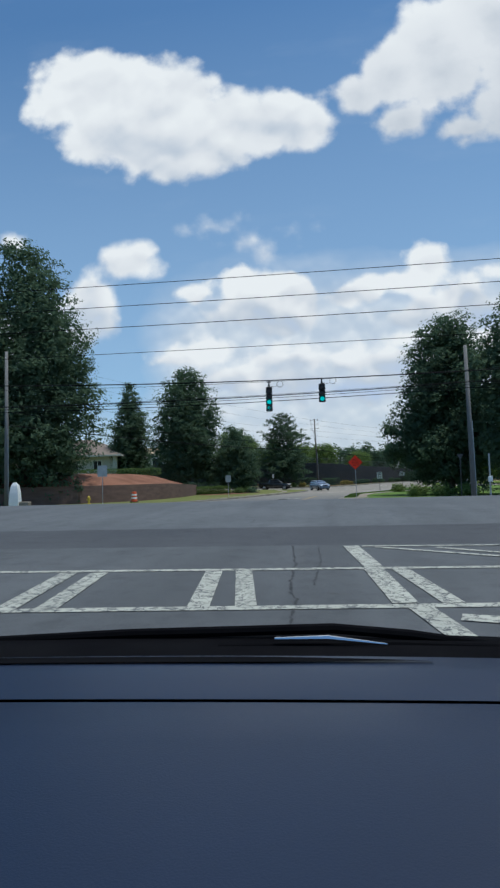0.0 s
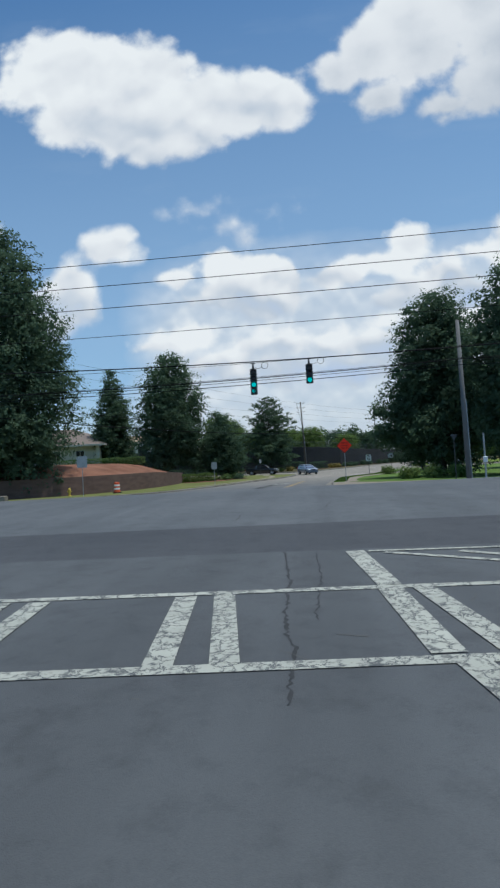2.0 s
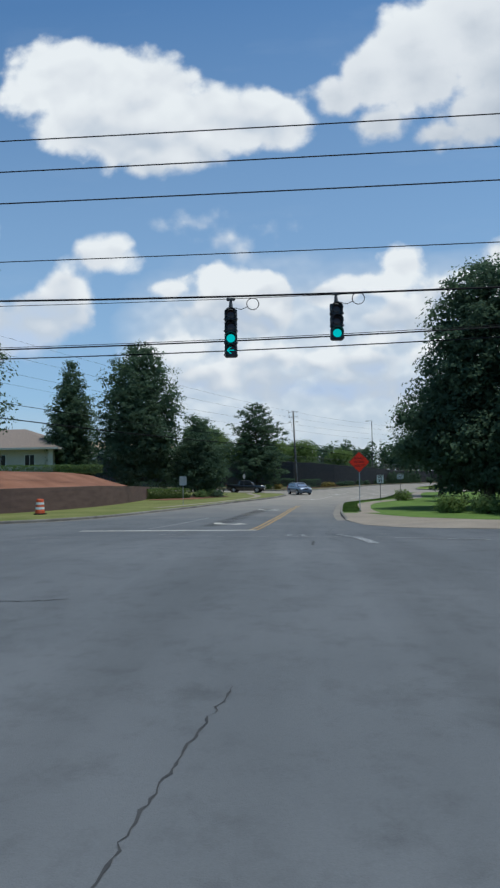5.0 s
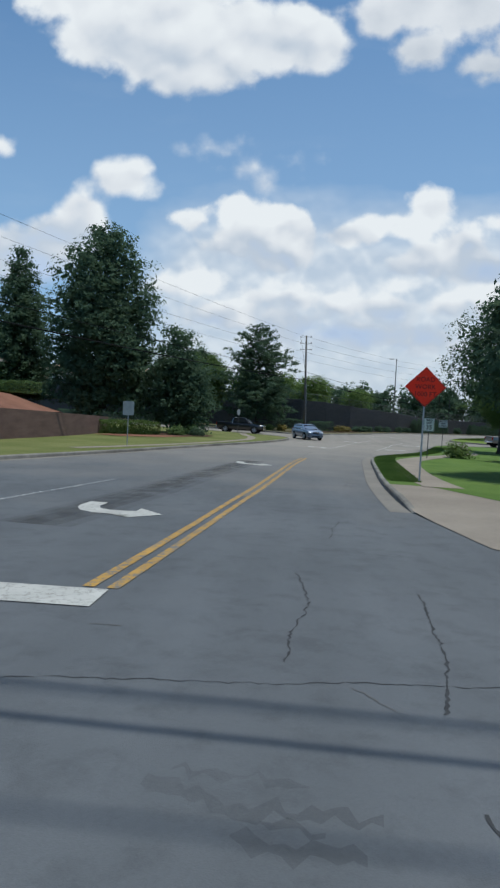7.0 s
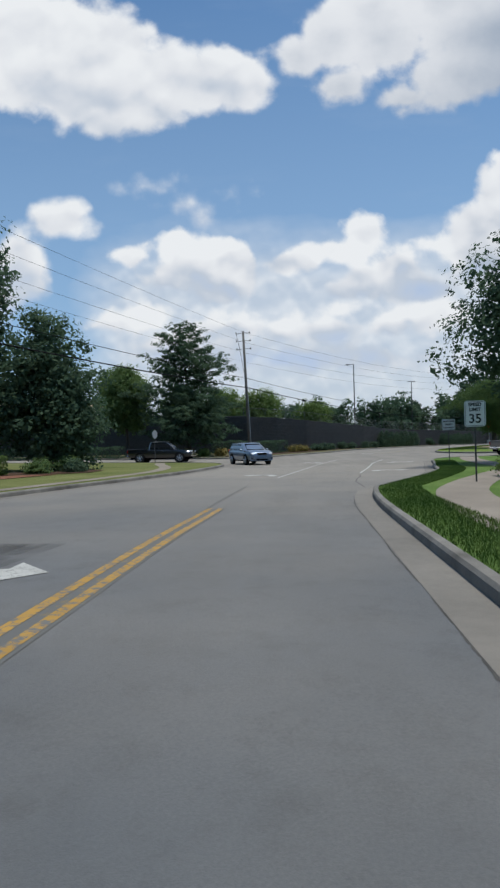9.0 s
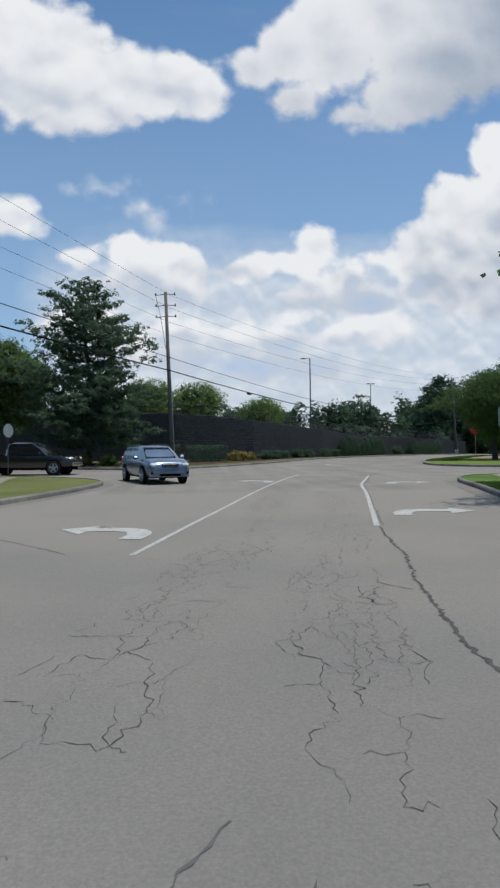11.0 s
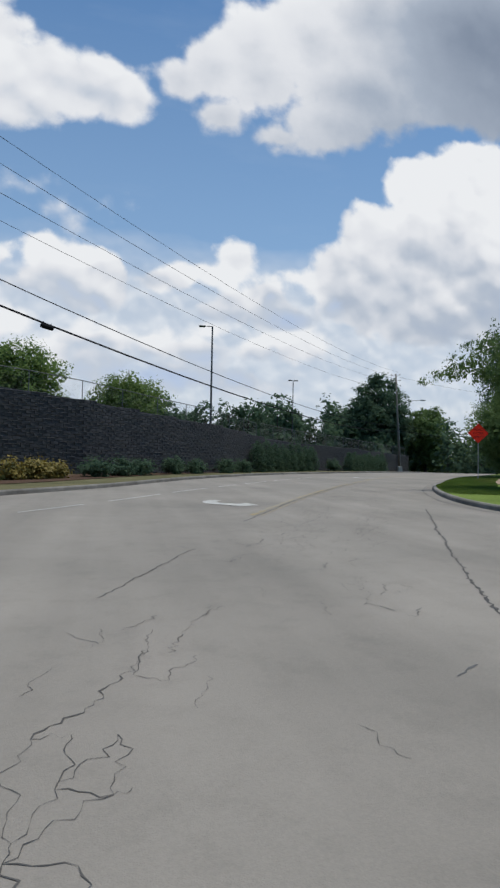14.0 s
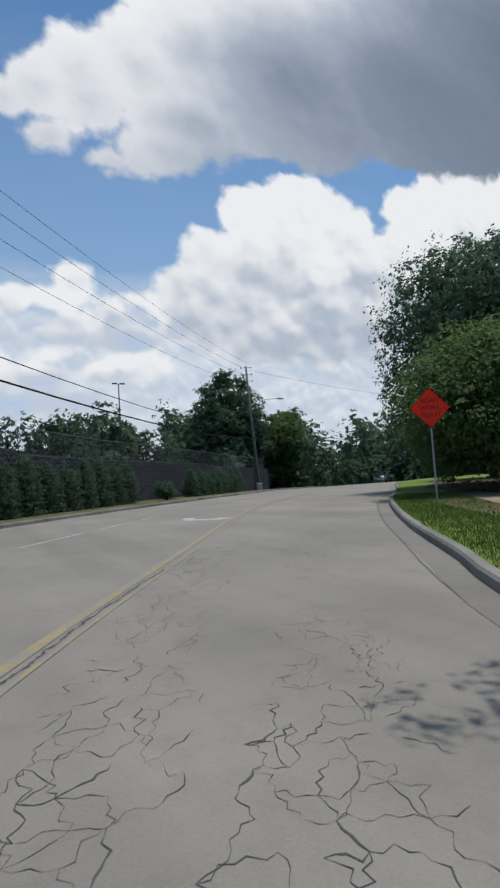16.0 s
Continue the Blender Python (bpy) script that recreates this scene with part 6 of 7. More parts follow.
def diamond_sign(x, y, zc, turn, label):
    """A diamond work sign on a post, that faces -y turned by that many degrees."""
    z = ground_z(y) + 0.13
    t = thing("road_work_sign", pose(x, y, z, 0, 0, turn), label, "road sign", "road work signs")
    h = zc - z
    part("post", Build().box((0, 0.03, (h - 0.3) / 2 - 0.1), (0.055, 0.03, h + 0.5), None, 0.006), GALV, t)
    s = 0.655
    def rhomb(k):
        r = 0.09 * k
        return [(0, h - k * s + 0.0), (r * 0.6, h - k * s + r * 0.5), (k * s - r * 0.5, h - r * 0.6), (k * s, h), (k * s - r * 0.5, h + r * 0.6), (r * 0.6, h + k * s - r * 0.5), (0, h + k * s), (-r * 0.6, h + k * s - r * 0.5), (-k * s + r * 0.5, h + r * 0.6), (-k * s, h), (-k * s + r * 0.5, h - r * 0.6), (-r * 0.6, h - k * s + r * 0.5)]
    panel = part("panel", Build().plate(rhomb(1), 0.006, pose(0, 0, 0)), SIGN_RED, t, "fluorescent red-orange panel")
    rim = Build()
    o, i = rhomb(0.975), rhomb(0.945)
    n = len(o)
    rim.add([(a, -0.005, c) for a, c in o] + [(a, -0.005, c) for a, c in i], [(k, (k + 1) % n, n + (k + 1) % n, n + k) for k in range(n)])
    part("border", rim, SIGN_TEXT, panel, "dark border line")
    for k, (w, dz) in enumerate((("ROAD", 0.24), ("WORK", 0.0), ("1000 FT", -0.24))):
        letters(w, 0.215, (0, -0.007, h + dz), Matrix(), panel, SIGN_TEXT, weight=0.0)
    for dz in (-0.35, 0.35):
        part("bolt", Build().tube([(0, -0.012, h + dz), (0, 0.05, h + dz)], 0.012, n=6), GALV, panel)
    return t


diamond_sign(4.06, 54.15, 3.24, -2, "red-orange diamond road work sign on a steel post")
diamond_sign(33.3, 135.0, 3.55, -26, "red-orange diamond road work sign on a steel post")


def plate_sign(name, x, y, w, h, zc, turn, label, face, lines=(), back=True, posts=1, group="road signs"):
    z = ground_z(y) + 0.13
    t = thing(name, pose(x, y, z, 0, 0, turn), label, "road sign", group)
    part("post", Build().box((0, 0.03, (zc + h / 2) / 2 - 0.1), (0.05, 0.03, zc + h / 2 + 0.2), None, 0.006), STEEL_DARK if not back else GALV, t)
    r = 0.05
    o = [(-w / 2 + r, zc - h / 2), (w / 2 - r, zc - h / 2), (w / 2, zc - h / 2 + r), (w / 2, zc + h / 2 - r), (w / 2 - r, zc + h / 2), (-w / 2 + r, zc + h / 2), (-w / 2, zc + h / 2 - r), (-w / 2, zc - h / 2 + r)]
    panel = part("panel", Build().plate(o, 0.006, pose(0, 0, 0)), face, t)
    for words, size, dz in lines:
        letters(words, size, (0, -0.006, zc + dz), Matrix(), panel)
    if lines:
        rim = Build()
        for a, c, sx, sz in ((0, h / 2 - 0.03, w - 0.08, 0.012), (0, -h / 2 + 0.03, w - 0.08, 0.012), (-w / 2 + 0.03, 0, 0.012, h - 0.08), (w / 2 - 0.03, 0, 0.012, h - 0.08)):
            rim.box((a, -0.004, zc + c), (sx, 0.002, sz))
        part("border", rim, SIGN_BLACK, panel, "thin black border")
    for dz in (-h * 0.3, h * 0.3):
        part("bolt", Build().tube([(0, -0.01, zc + dz), (0, 0.05, zc + dz)], 0.01, n=6), GALV, panel)
    return t


plate_sign("speed_limit_sign", 7.85, 71.2, 0.62, 0.78, 2.06, -6, "white speed limit sign with black lettering", SIGN_WHITE, (("SPEED", 0.14, 0.27), ("LIMIT", 0.14, 0.12), ("35", 0.38, -0.16)), False)
plate_sign("lane_sign", 12.9, 89.2, 0.78, 0.66, 2.25, -8, "white lane sign with black lettering", SIGN_WHITE, (("RIGHT LANE", 0.115, 0.2), ("MUST", 0.15, 0.01), ("TURN RIGHT", 0.115, -0.19)), False)
plate_sign("sign_seen_from_behind", -9.6, 66.5, 0.62, 0.78, 2.1, 6, "grey metal back of a road sign on a post", SIGN_BACK)
plate_sign("sign_seen_from_behind", -16.9, 46.5, 0.8, 0.92, 2.75, 12, "pale metal back of a road sign on a post", SIGN_BACK)
# octagonal stop sign from behind, an inverted triangle, and small posts
def outline_sign(name, x, y, zc, outline, turn, face, label, category="road sign"):
    z = ground_z(y) + 0.13
    t = thing(name, pose(x, y, z, 0, 0, turn), label, category, "road signs")
    part("post", Build().box((0, 0.03, zc / 2), (0.05, 0.03, zc + 0.3), None, 0.006), STEEL_DARK, t)
    part("panel", Build().plate([(a, zc + c) for a, c in outline], 0.006, pose(0, 0, 0)), face, t)
    return t


OCT = [(0.38 * math.cos(radians(22.5 + 45 * k)), 0.38 * math.sin(radians(22.5 + 45 * k))) for k in range(8)]
outline_sign("stop_sign", -7.3, 102.6, 2.35, OCT, 66, SIGN_BACK, "octagonal stop sign seen from its grey back")
outline_sign("yield_sign", 9.95, 39.6, 2.65, [(0, -0.2), (0.22, 0.18), (-0.22, 0.18)], 0, STEEL_DARK, "triangular yield sign on a dark post")
ped = thing("signal_post", pose(11.75, 39.6, ground_z(39.6) + 0.05), "short grey post with a push-button box", "signal post")
part("shaft", Build().tube([(0, 0, 0), (0, 0, 0.3), (0, 0, 2.9)], [0.09, 0.055, 0.055], n=10), GALV, ped)
part("button_box", Build().box((0, -0.08, 1.25), (0.26, 0.14, 0.36), None, 0.02), SIGN_WHITE, ped)
part("base", Build().box((0, 0, 0.05), (0.4, 0.4, 0.12), None, 0.03), CONCRETE, ped)
cab = thing("white_pedestal", pose(-23.6, 44.9, ground_z(44.9) + 0.1), "white tapered pedestal beside the utility pole", "pedestal")
part("column", Build().loft([[(sx * w, sy * w * 0.7, z) for sx, sy in ((-1, -1), (1, -1), (1, 1), (-1, 1))] for w, z in ((0.42, 0), (0.36, 1.2), (0.26, 1.75), (0.1, 2.0))]), WHITE_PAINT, cab)
blk = thing("concrete_block", pose(-22.6, 44.6, ground_z(44.6) + 0.1), "pale concrete block on the grass", "block")
part("block", Build().box((0, 0, 0.22), (0.8, 0.5, 0.44), None, 0.04), CONCRETE, blk)

barrel = thing("traffic_barrel", pose(-16.4, 53.2, ground_z(53.2) + 0.13), "orange traffic barrel with white bands", "traffic barrel")
part("drum", Build().lathe([(0.30, 0.05), (0.29, 0.25), (0.27, 0.28), (0.26, 0.55), (0.24, 0.58), (0.23, 0.92), (0.2, 0.98), (0.06, 1.0)], n=18), PLASTIC_ORANGE, barrel)
for z0, r0 in ((0.33, 0.278), (0.63, 0.25)):
    part("band", Build().lathe([(r0 + 0.004, z0), (r0 - 0.006, z0 + 0.15)], n=18), SIGN_WHITE, barrel, "white reflective band")
part("base", Build().lathe([(0.40, 0.0), (0.40, 0.06), (0.31, 0.09)], n=18), BLACK, barrel, "black rubber base")
hyd = thing("fire_hydrant", pose(-19.9, 51.0, ground_z(51) + 0.13), "small yellow fire hydrant on the lawn", "fire hydrant")
part("barrel", Build().lathe([(0.15, 0), (0.15, 0.05), (0.1, 0.07), (0.1, 0.5), (0.13, 0.52), (0.12, 0.6), (0.07, 0.7), (0.03, 0.74)], n=14), HYDRANT, hyd)
for sx in (-1, 1):
    part("outlet", Build().tube([(sx * 0.08, 0, 0.4), (sx * 0.19, 0, 0.4)], 0.055, n=10), HYDRANT, hyd)


def lot_lamp(x, y, z, top, kind, label):
    t = thing("lot_lamp", pose(x, y, z), label, "lamp post", "lot lamps")
    part("pole", Build().tube([(0, 0, -0.3), (0, 0, top - z)], [0.12, 0.08], n=8), STEEL_DARK, t)
    h = top - z
    if kind == "arm":
        part("arm", Build().box((-0.6, 0, h - 0.02), (1.1, 0.08, 0.06)), STEEL_DARK, t)
        part("lamp_head", Build().box((-1.1, 0, h - 0.05), (0.7, 0.36, 0.16), None, 0.04), STEEL_DARK, t)
    else:
        for sx in (-1, 1):
            part("lamp_head", Build().box((sx * 0.55, 0, h), (0.75, 0.4, 0.18), None, 0.04), STEEL_DARK, t)
        if kind == "flood":
            for sx in (-1, 1):
                part("floodlight", Build().box((sx * 0.7, 0, h - 2.6), (0.6, 0.5, 0.55), None, 0.08), STEEL_DARK, t)
            part("crossbar", Build().box((0, 0, h - 2.85), (1.5, 0.08, 0.08)), STEEL_DARK, t)
    return t


lot_lamp(19.4, 162.0, 4.6, 15.9, "arm", "tall dark lamp post with one arm above the wall")
lot_lamp(41.2, 204.6, 4.0, 16.9, "double", "tall dark lamp post with twin heads")
lot_lamp(-28.9, 150.0, 5.8, 16.2, "flood", "tall dark lamp post with floodlights and twin heads")


# ---- chain-link fences on the walls ----
def chain_fence(name, line, tops, height, label, every=3.0):
    t = thing(name, pose(0, 0, 0), label, "fence")
    p = np.array(line, float)
    seg = np.linalg.norm(np.diff(p, axis=0), axis=1)
    run = np.concatenate([[0], np.cumsum(seg)])
    s = np.arange(0, run[-1], every)
    xs, ys, zs = np.interp(s, run, p[:, 0]), np.interp(s, run, p[:, 1]), np.interp(s, run, tops)
    post = Build().tube([(0, 0, -0.2), (0, 0, height)], 0.026, n=6).mesh("post")
    post.materials.append(FENCE_WIRE)
    for x, y, z in zip(xs, ys, zs):
        o = new("post", post)
        o.parent, o.location = t, (x, y, z)
    part("top_rail", Build().tube([(x, y, z + height) for x, y, z in zip(xs, ys, zs)], 0.025, n=6), FENCE_WIRE, t)
    net = Build()
    for k in range(len(xs) - 1):
        a, c = Vector((xs[k], ys[k], zs[k])), Vector((xs[k + 1], ys[k + 1], zs[k + 1]))
        n = 22
        for i in range(-8, n):
            for up in (0, 1):
                u0, u1 = i / n, (i + 8) / n
                lo, hi = max(u0, 0), min(u1, 1)
                if hi <= lo:
                    continue
                f0, f1 = (lo - u0) / (u1 - u0), (hi - u0) / (u1 - u0)
                q0, q1 = a.lerp(c, lo), a.lerp(c, hi)
                h0, h1 = (f0, f1) if up else (1 - f0, 1 - f1)
                net.tube([q0 + Vector((0, 0, h0 * height)), q1 + Vector((0, 0, h1 * height))], 0.0022, n=3, cap=False)
    part("chain_link", net, FENCE_WIRE, t, "grey chain-link mesh")
    return t


_fl = offset(BLOCK_LINE, 0.25)
chain_fence("chain_link_fence", _fl[1:9], BLOCK_TOP[1:9], 1.15, "grey chain-link fence on the block wall")
chain_fence("chain_link_fence", _fl[8:], BLOCK_TOP[8:], 1.3, "grey chain-link fence on the block wall")

# ---- vehicles ----
def ring_xy(x0, x1, hw, z, cut=0.16):
    c = min(cut, hw * 0.5)
    return [(x1 - c, -hw, z), (x1, -hw + c * 1.4, z), (x1 + 0.02, 0, z), (x1, hw - c * 1.4, z), (x1 - c, hw, z), (x0 + c, hw, z), (x0, hw - c, z), (x0, -hw + c, z), (x0 + c, -hw, z)]


def section(x, lo, hi, hw, crown=0.03):
    h = hi - lo
    return [(x, -hw * 0.90, lo), (x, -hw * 0.985, lo + h * 0.22), (x, -hw, lo + h * 0.5), (x, -hw * 0.985, lo + h * 0.8), (x, -hw * 0.93, hi - 0.015), (x, -hw * 0.6, hi + crown * 0.7), (x, 0, hi + crown),
            (x, hw * 0.6, hi + crown * 0.7), (x, hw * 0.93, hi - 0.015), (x, hw * 0.985, lo + h * 0.8), (x, hw, lo + h * 0.5), (x, hw * 0.985, lo + h * 0.22), (x, hw * 0.90, lo)]


def wheel(t, x, y, r, side):
    w = part("wheel", Build().tube([(x, y - 0.11, r), (x, y - 0.095, r), (x, y + 0.095, r), (x, y + 0.11, r)], [r * 0.9, r, r, r * 0.9], n=24), TYRE, t)
    yo = y + side * 0.105
    rim = Build().tube([(x, yo, r), (x, yo + side * 0.012, r)], [r * 0.66, r * 0.60], n=20)
    part("rim", rim, STEEL_DARK, w)
    sp = Build()
    for k in range(5):
        a = radians(72 * k + 90)
        sp.tube([(x, yo + side * 0.02, r), (x + r * 0.6 * math.cos(a), yo + side * 0.012, r + r * 0.6 * math.sin(a))], [0.05, 0.035], n=6)
    ringp = [(x + r * 0.63 * math.cos(2 * math.pi * k / 20), yo + side * 0.01, r + r * 0.63 * math.sin(2 * math.pi * k / 20)) for k in range(21)]
    sp.tube(ringp, 0.018, n=5)
    part("spokes", sp, RIM, w, "silver alloy spokes")
    return w


def vehicle(name, m, paint, label, body, cabin, panes, wheels, r, bed=None, tail_z=0.95, head_z=0.8):
    """body: stations; cabin: (x rear, x front, half width, z) from belt to roof; panes: side windows as (x0, x1) shares at the belt."""
    t = thing(name, m, label, "pickup truck" if bed else "car", "vehicles")
    bo = part("body", Build().loft([section(*s) for s in body]), paint, t)
    smooth_edges(bo, 40)
    cb = part("cabin", Build().loft([ring_xy(x0, x1, hw, z) for x0, x1, hw, z in cabin]), paint, t)
    smooth_edges(cb, 40)
    zs = [c[3] for c in cabin]

    def at(z):
        return [float(np.interp(z, zs, [c[k] for c in cabin])) for k in range(3)]
    z0, z1 = zs[0] + 0.06, zs[-2] - 0.05
    for f0, f1 in panes:
        for side in (-1, 1):
            q = []
            for z, fa, fb in ((z0, f0, f1), (z1, f0, f1)):
                xr, xf, hw = at(z)
                q.append([(xr + (xf - xr) * f, side * (hw + 0.006), z) for f in (fa, fb)])
            inner = [(x, y - side * 0.03, z) for row in q for x, y, z in row]
            part("side_window", Build().add([q[0][0], q[0][1], q[1][1], q[1][0]] + [inner[0], inner[1], inner[3], inner[2]], [(0, 1, 2, 3), (7, 6, 5, 4), (0, 4, 5, 1), (1, 5, 6, 2), (2, 6, 7, 3), (3, 7, 4, 0)]), GLASS_DARK, cb)
    for k, nm in ((1, "windscreen"), (0, "rear_window")):
        s = 1 if k else -1
        v = []
        for z in (z0 - 0.02, z1 + 0.03):
            e = at(z)
            v += [(e[k] + s * 0.014, -e[2] * 0.80, z), (e[k] + s * 0.034, 0, z), (e[k] + s * 0.014, e[2] * 0.80, z)]
        v += [(x - s * 0.04, y, z) for x, y, z in v]
        part(nm, Build().add(v, [(0, 1, 4, 3), (1, 2, 5, 4), (9, 10, 7, 6), (10, 11, 8, 7), (0, 6, 7, 1), (1, 7, 8, 2), (3, 4, 10, 9), (4, 5, 11, 10), (0, 3, 9, 6), (2, 8, 11, 5)]), GLASS_DARK, cb)
    xb, xf = body[0][0], body[-1][0]
    hw = max(s[3] for s in body)
    for x in wheels:
        for side in (-1, 1):
            arch = Build().tube([(x, side * (hw - 0.06), r), (x, side * (hw + 0.004), r)], r * 1.16, n=22)
            part("wheel_arch", arch, TRIM_BLACK, t)
            wheel(t, x, side * (hw - 0.09), r, side)
    for side in (-1, 1):
        part("headlight", Build().box((xf - 0.13, side * hw * 0.70, head_z), (0.26, 0.34, 0.14), pose(0, 0, 0, 0, 12, -side * 24), 0.05), LAMP_CLEAR, t)
        part("tail_light", Build().box((xb + 0.05, side * hw * 0.84, tail_z), (0.12, 0.2, 0.3), None, 0.03), LAMP_RED, t)
        xm = cabin[0][1] - 0.45
        part("mirror", Build().box((xm, side * (hw + 0.1), cabin[0][3] + 0.1), (0.12, 0.2, 0.15), None, 0.04), paint, t)
        part("door_handle", Build().box((xm - 0.75, side * (hw * 0.99), cabin[0][3] - 0.14), (0.16, 0.03, 0.03), None, 0.01), CHROME, t)
    if bed:
        part("grille", Build().box((xf + 0.0, 0, head_z - 0.02), (0.06, hw * 0.85, 0.2), None, 0.02), CHROME, t)
        part("bumper", Build().box((xf - 0.02, 0, head_z - 0.34), (0.16, hw * 1.75, 0.2), None, 0.05), CHROME, t)
    else:
        gr = part("grille", Build().box((xf - 0.035, 0, head_z - 0.02), (0.10, hw * 0.78, 0.17), pose(0, 0, 0, 0, -12, 0), 0.03), TRIM_BLACK, t, "dark grille with bright bars")
        for k, dz in enumerate((0.05, 0.0, -0.05)):
            part("grille_bar", Build().box((xf + 0.018 - 0.012 * (1 - k), 0, head_z - 0.02 + dz), (0.02, hw * 0.72, 0.012), None, 0.004), STEEL_DARK if k else CHROME, gr)
        bp = part("bumper", Build().loft([[(xf - 0.14 + 0.10 * c, hw * y, z) for y, c in ((-0.93, 0.0), (-0.8, 0.7), (-0.4, 1.25), (0.4, 1.25), (0.8, 0.7), (0.93, 0.0), (0.8, -0.4), (-0.8, -0.4))] for z in (0.30, 0.36, 0.58, 0.66)]), paint, t)
        smooth_edges(bp, 50)
        part("air_intake", Build().box((xf - 0.012, 0, 0.39), (0.03, hw * 0.95, 0.11), None, 0.012), TRIM_BLACK, bp, "black lower air intake")
        for side in (-1, 1):
            part("fog_lamp_recess", Build().box((xf - 0.075, side * hw * 0.76, 0.47), (0.05, 0.2, 0.1), pose(0, 0, 0, 0, 0, -side * 28), 0.012), TRIM_BLACK, bp)
            rail = [(cabin[-1][0] + 0.1, side * cabin[-1][2] * 1.05, cabin[-1][3] - 0.01), (cabin[-1][0] + 0.25, side * cabin[-1][2] * 1.05, cabin[-1][3] + 0.06), (cabin[-1][1] - 0.25, side * cabin[-1][2] * 1.05, cabin[-1][3] + 0.06), (cabin[-1][1] - 0.05, side * cabin[-1][2] * 1.05, cabin[-1][3] - 0.01)]
            part("roof_rail", Build().tube(rail, 0.018, n=6), STEEL_DARK, cb)
    part("rear_bumper", Build().box((xb + 0.0, 0, tail_z - 0.42), (0.16, hw * 1.75, 0.2), None, 0.05), CHROME if bed else paint, t)
    part("number_plate", Build().box((xb - 0.09, 0, tail_z - 0.36), (0.01, 0.3, 0.15), None, 0.004), SIGN_WHITE, t)
    part("underside", Build().box((0.0, 0, r * 0.95), (xf - xb - 0.5, hw * 1.7, 0.18)), TRIM_BLACK, t)
    if bed:
        x0, x1, zb = bed
        part("bed_floor", Build().box(((x0 + x1) / 2, 0, zb + 0.012), (x1 - x0 - 0.16, hw * 1.72, 0.03)), TRIM_BLACK, t, "dark open load bed")
        for side in (-1, 1):
            part("bed_rail", Build().box(((x0 + x1) / 2, side * hw * 0.93, zb + 0.04), (x1 - x0, 0.1, 0.07), None, 0.02), paint, t)
        part("tailgate_rail", Build().box((x0, 0, zb + 0.04), (0.08, hw * 1.86, 0.07), None, 0.02), paint, t)
    return t


SUV_BODY = [(-2.36, 0.56, 0.98, 0.78), (-2.26, 0.42, 1.06, 0.88), (-1.6, 0.33, 1.07, 0.925), (0.0, 0.31, 1.05, 0.93), (1.0, 0.31, 1.05, 0.925), (1.35, 0.32, 1.05, 0.92), (1.85, 0.33, 1.01, 0.90), (2.14, 0.35, 0.95, 0.87), (2.30, 0.38, 0.86, 0.81), (2.39, 0.44, 0.74, 0.72)]
SUV_CABIN = [(-2.24, 1.30, 0.865, 0.98), (-2.14, 0.84, 0.79, 1.28), (-1.95, 0.36, 0.70, 1.54), (-1.6, 0.05, 0.54, 1.60)]
TRUCK_BODY = [(-2.9, 0.62, 1.12, 0.86), (-2.82, 0.50, 1.16, 0.94), (-1.8, 0.45, 1.16, 0.97), (0.0, 0.42, 1.13, 0.98), (1.2, 0.42, 1.12, 0.98), (1.5, 0.43, 1.13, 0.97), (2.2, 0.46, 1.08, 0.96), (2.75, 0.5, 1.0, 0.93), (2.9, 0.58, 0.9, 0.86)]
TRUCK_CABIN = [(-1.0, 1.55, 0.90, 1.13), (-0.95, 1.15, 0.84, 1.5), (-0.85, 0.72, 0.76, 1.80), (-0.6, 0.45, 0.62, 1.88)]


def on_road(x, y, heading):
    """A pose on the road, heading in degrees to the right of +y."""
    slope = math.degrees(math.atan2(ground_z(y + 1) - ground_z(y - 1), 2)) * math.cos(radians(heading))
    return pose(x, y, ground_z(y) + 0.006, 0, 0, 90 - heading) @ pose(0, 0, 0, 0, -slope, 0)


SUV_PANES = ((0.05, 0.24), (0.27, 0.55), (0.58, 0.86))
vehicle("suv", on_road(0.7, 97.3, 158), CAR_BLUE, "metallic blue sport utility car turning out of the side road", SUV_BODY, SUV_CABIN, SUV_PANES, (-1.42, 1.42), 0.36)
vehicle("pickup_truck", on_road(-7.3, 106.0, 96), CAR_BLACK, "glossy black pickup truck waiting at the stop sign", TRUCK_BODY, TRUCK_CABIN, ((0.06, 0.38), (0.42, 0.84)), (-1.75, 1.85), 0.40, (-2.85, -1.02, 1.15), 1.0, 0.95)
vehicle("pickup_truck", on_road(24.0, 103.2, 80), CAR_GREY, "grey-beige pickup truck turning into the side road", TRUCK_BODY, TRUCK_CABIN, ((0.06, 0.38), (0.42, 0.84)), (-1.75, 1.85), 0.40, (-2.85, -1.02, 1.15), 1.0, 0.95)
vehicle("suv", on_road(75.5, 189.0, 232), CAR_WHITE, "small white car far down the road", SUV_BODY, SUV_CABIN, SUV_PANES, (-1.42, 1.42), 0.36)

# ---- hedges, shrubs ----
hedge("hedge", [(-35, 79.5), (-27, 80.2), (-21.5, 81.2)], 1.5, 0.95, LEAF_MID, "clipped green hedge along the top of the bank", 41, 240, 0.1, 3.0)
hedge("hedge", [(-16.9, 82.0), (-12.6, 85.4)], 1.7, 1.15, LEAF_LIGHT, "clipped low green hedge at the foot of the bank", 42, 900)
hedge("hedge", [(-40, 128.8), (-26, 122.4), (-13.5, 117.5)], 1.3, 1.3, LEAF_DARK, "clipped dark green hedge along the side road", 43, 300)
hedge("hedge", [(1.4, 122.6), (3.0, 123.6), (4.6, 124.6)], 1.6, 1.5, LEAF_DARK, "dark green hedge below the block wall", 44, 480)
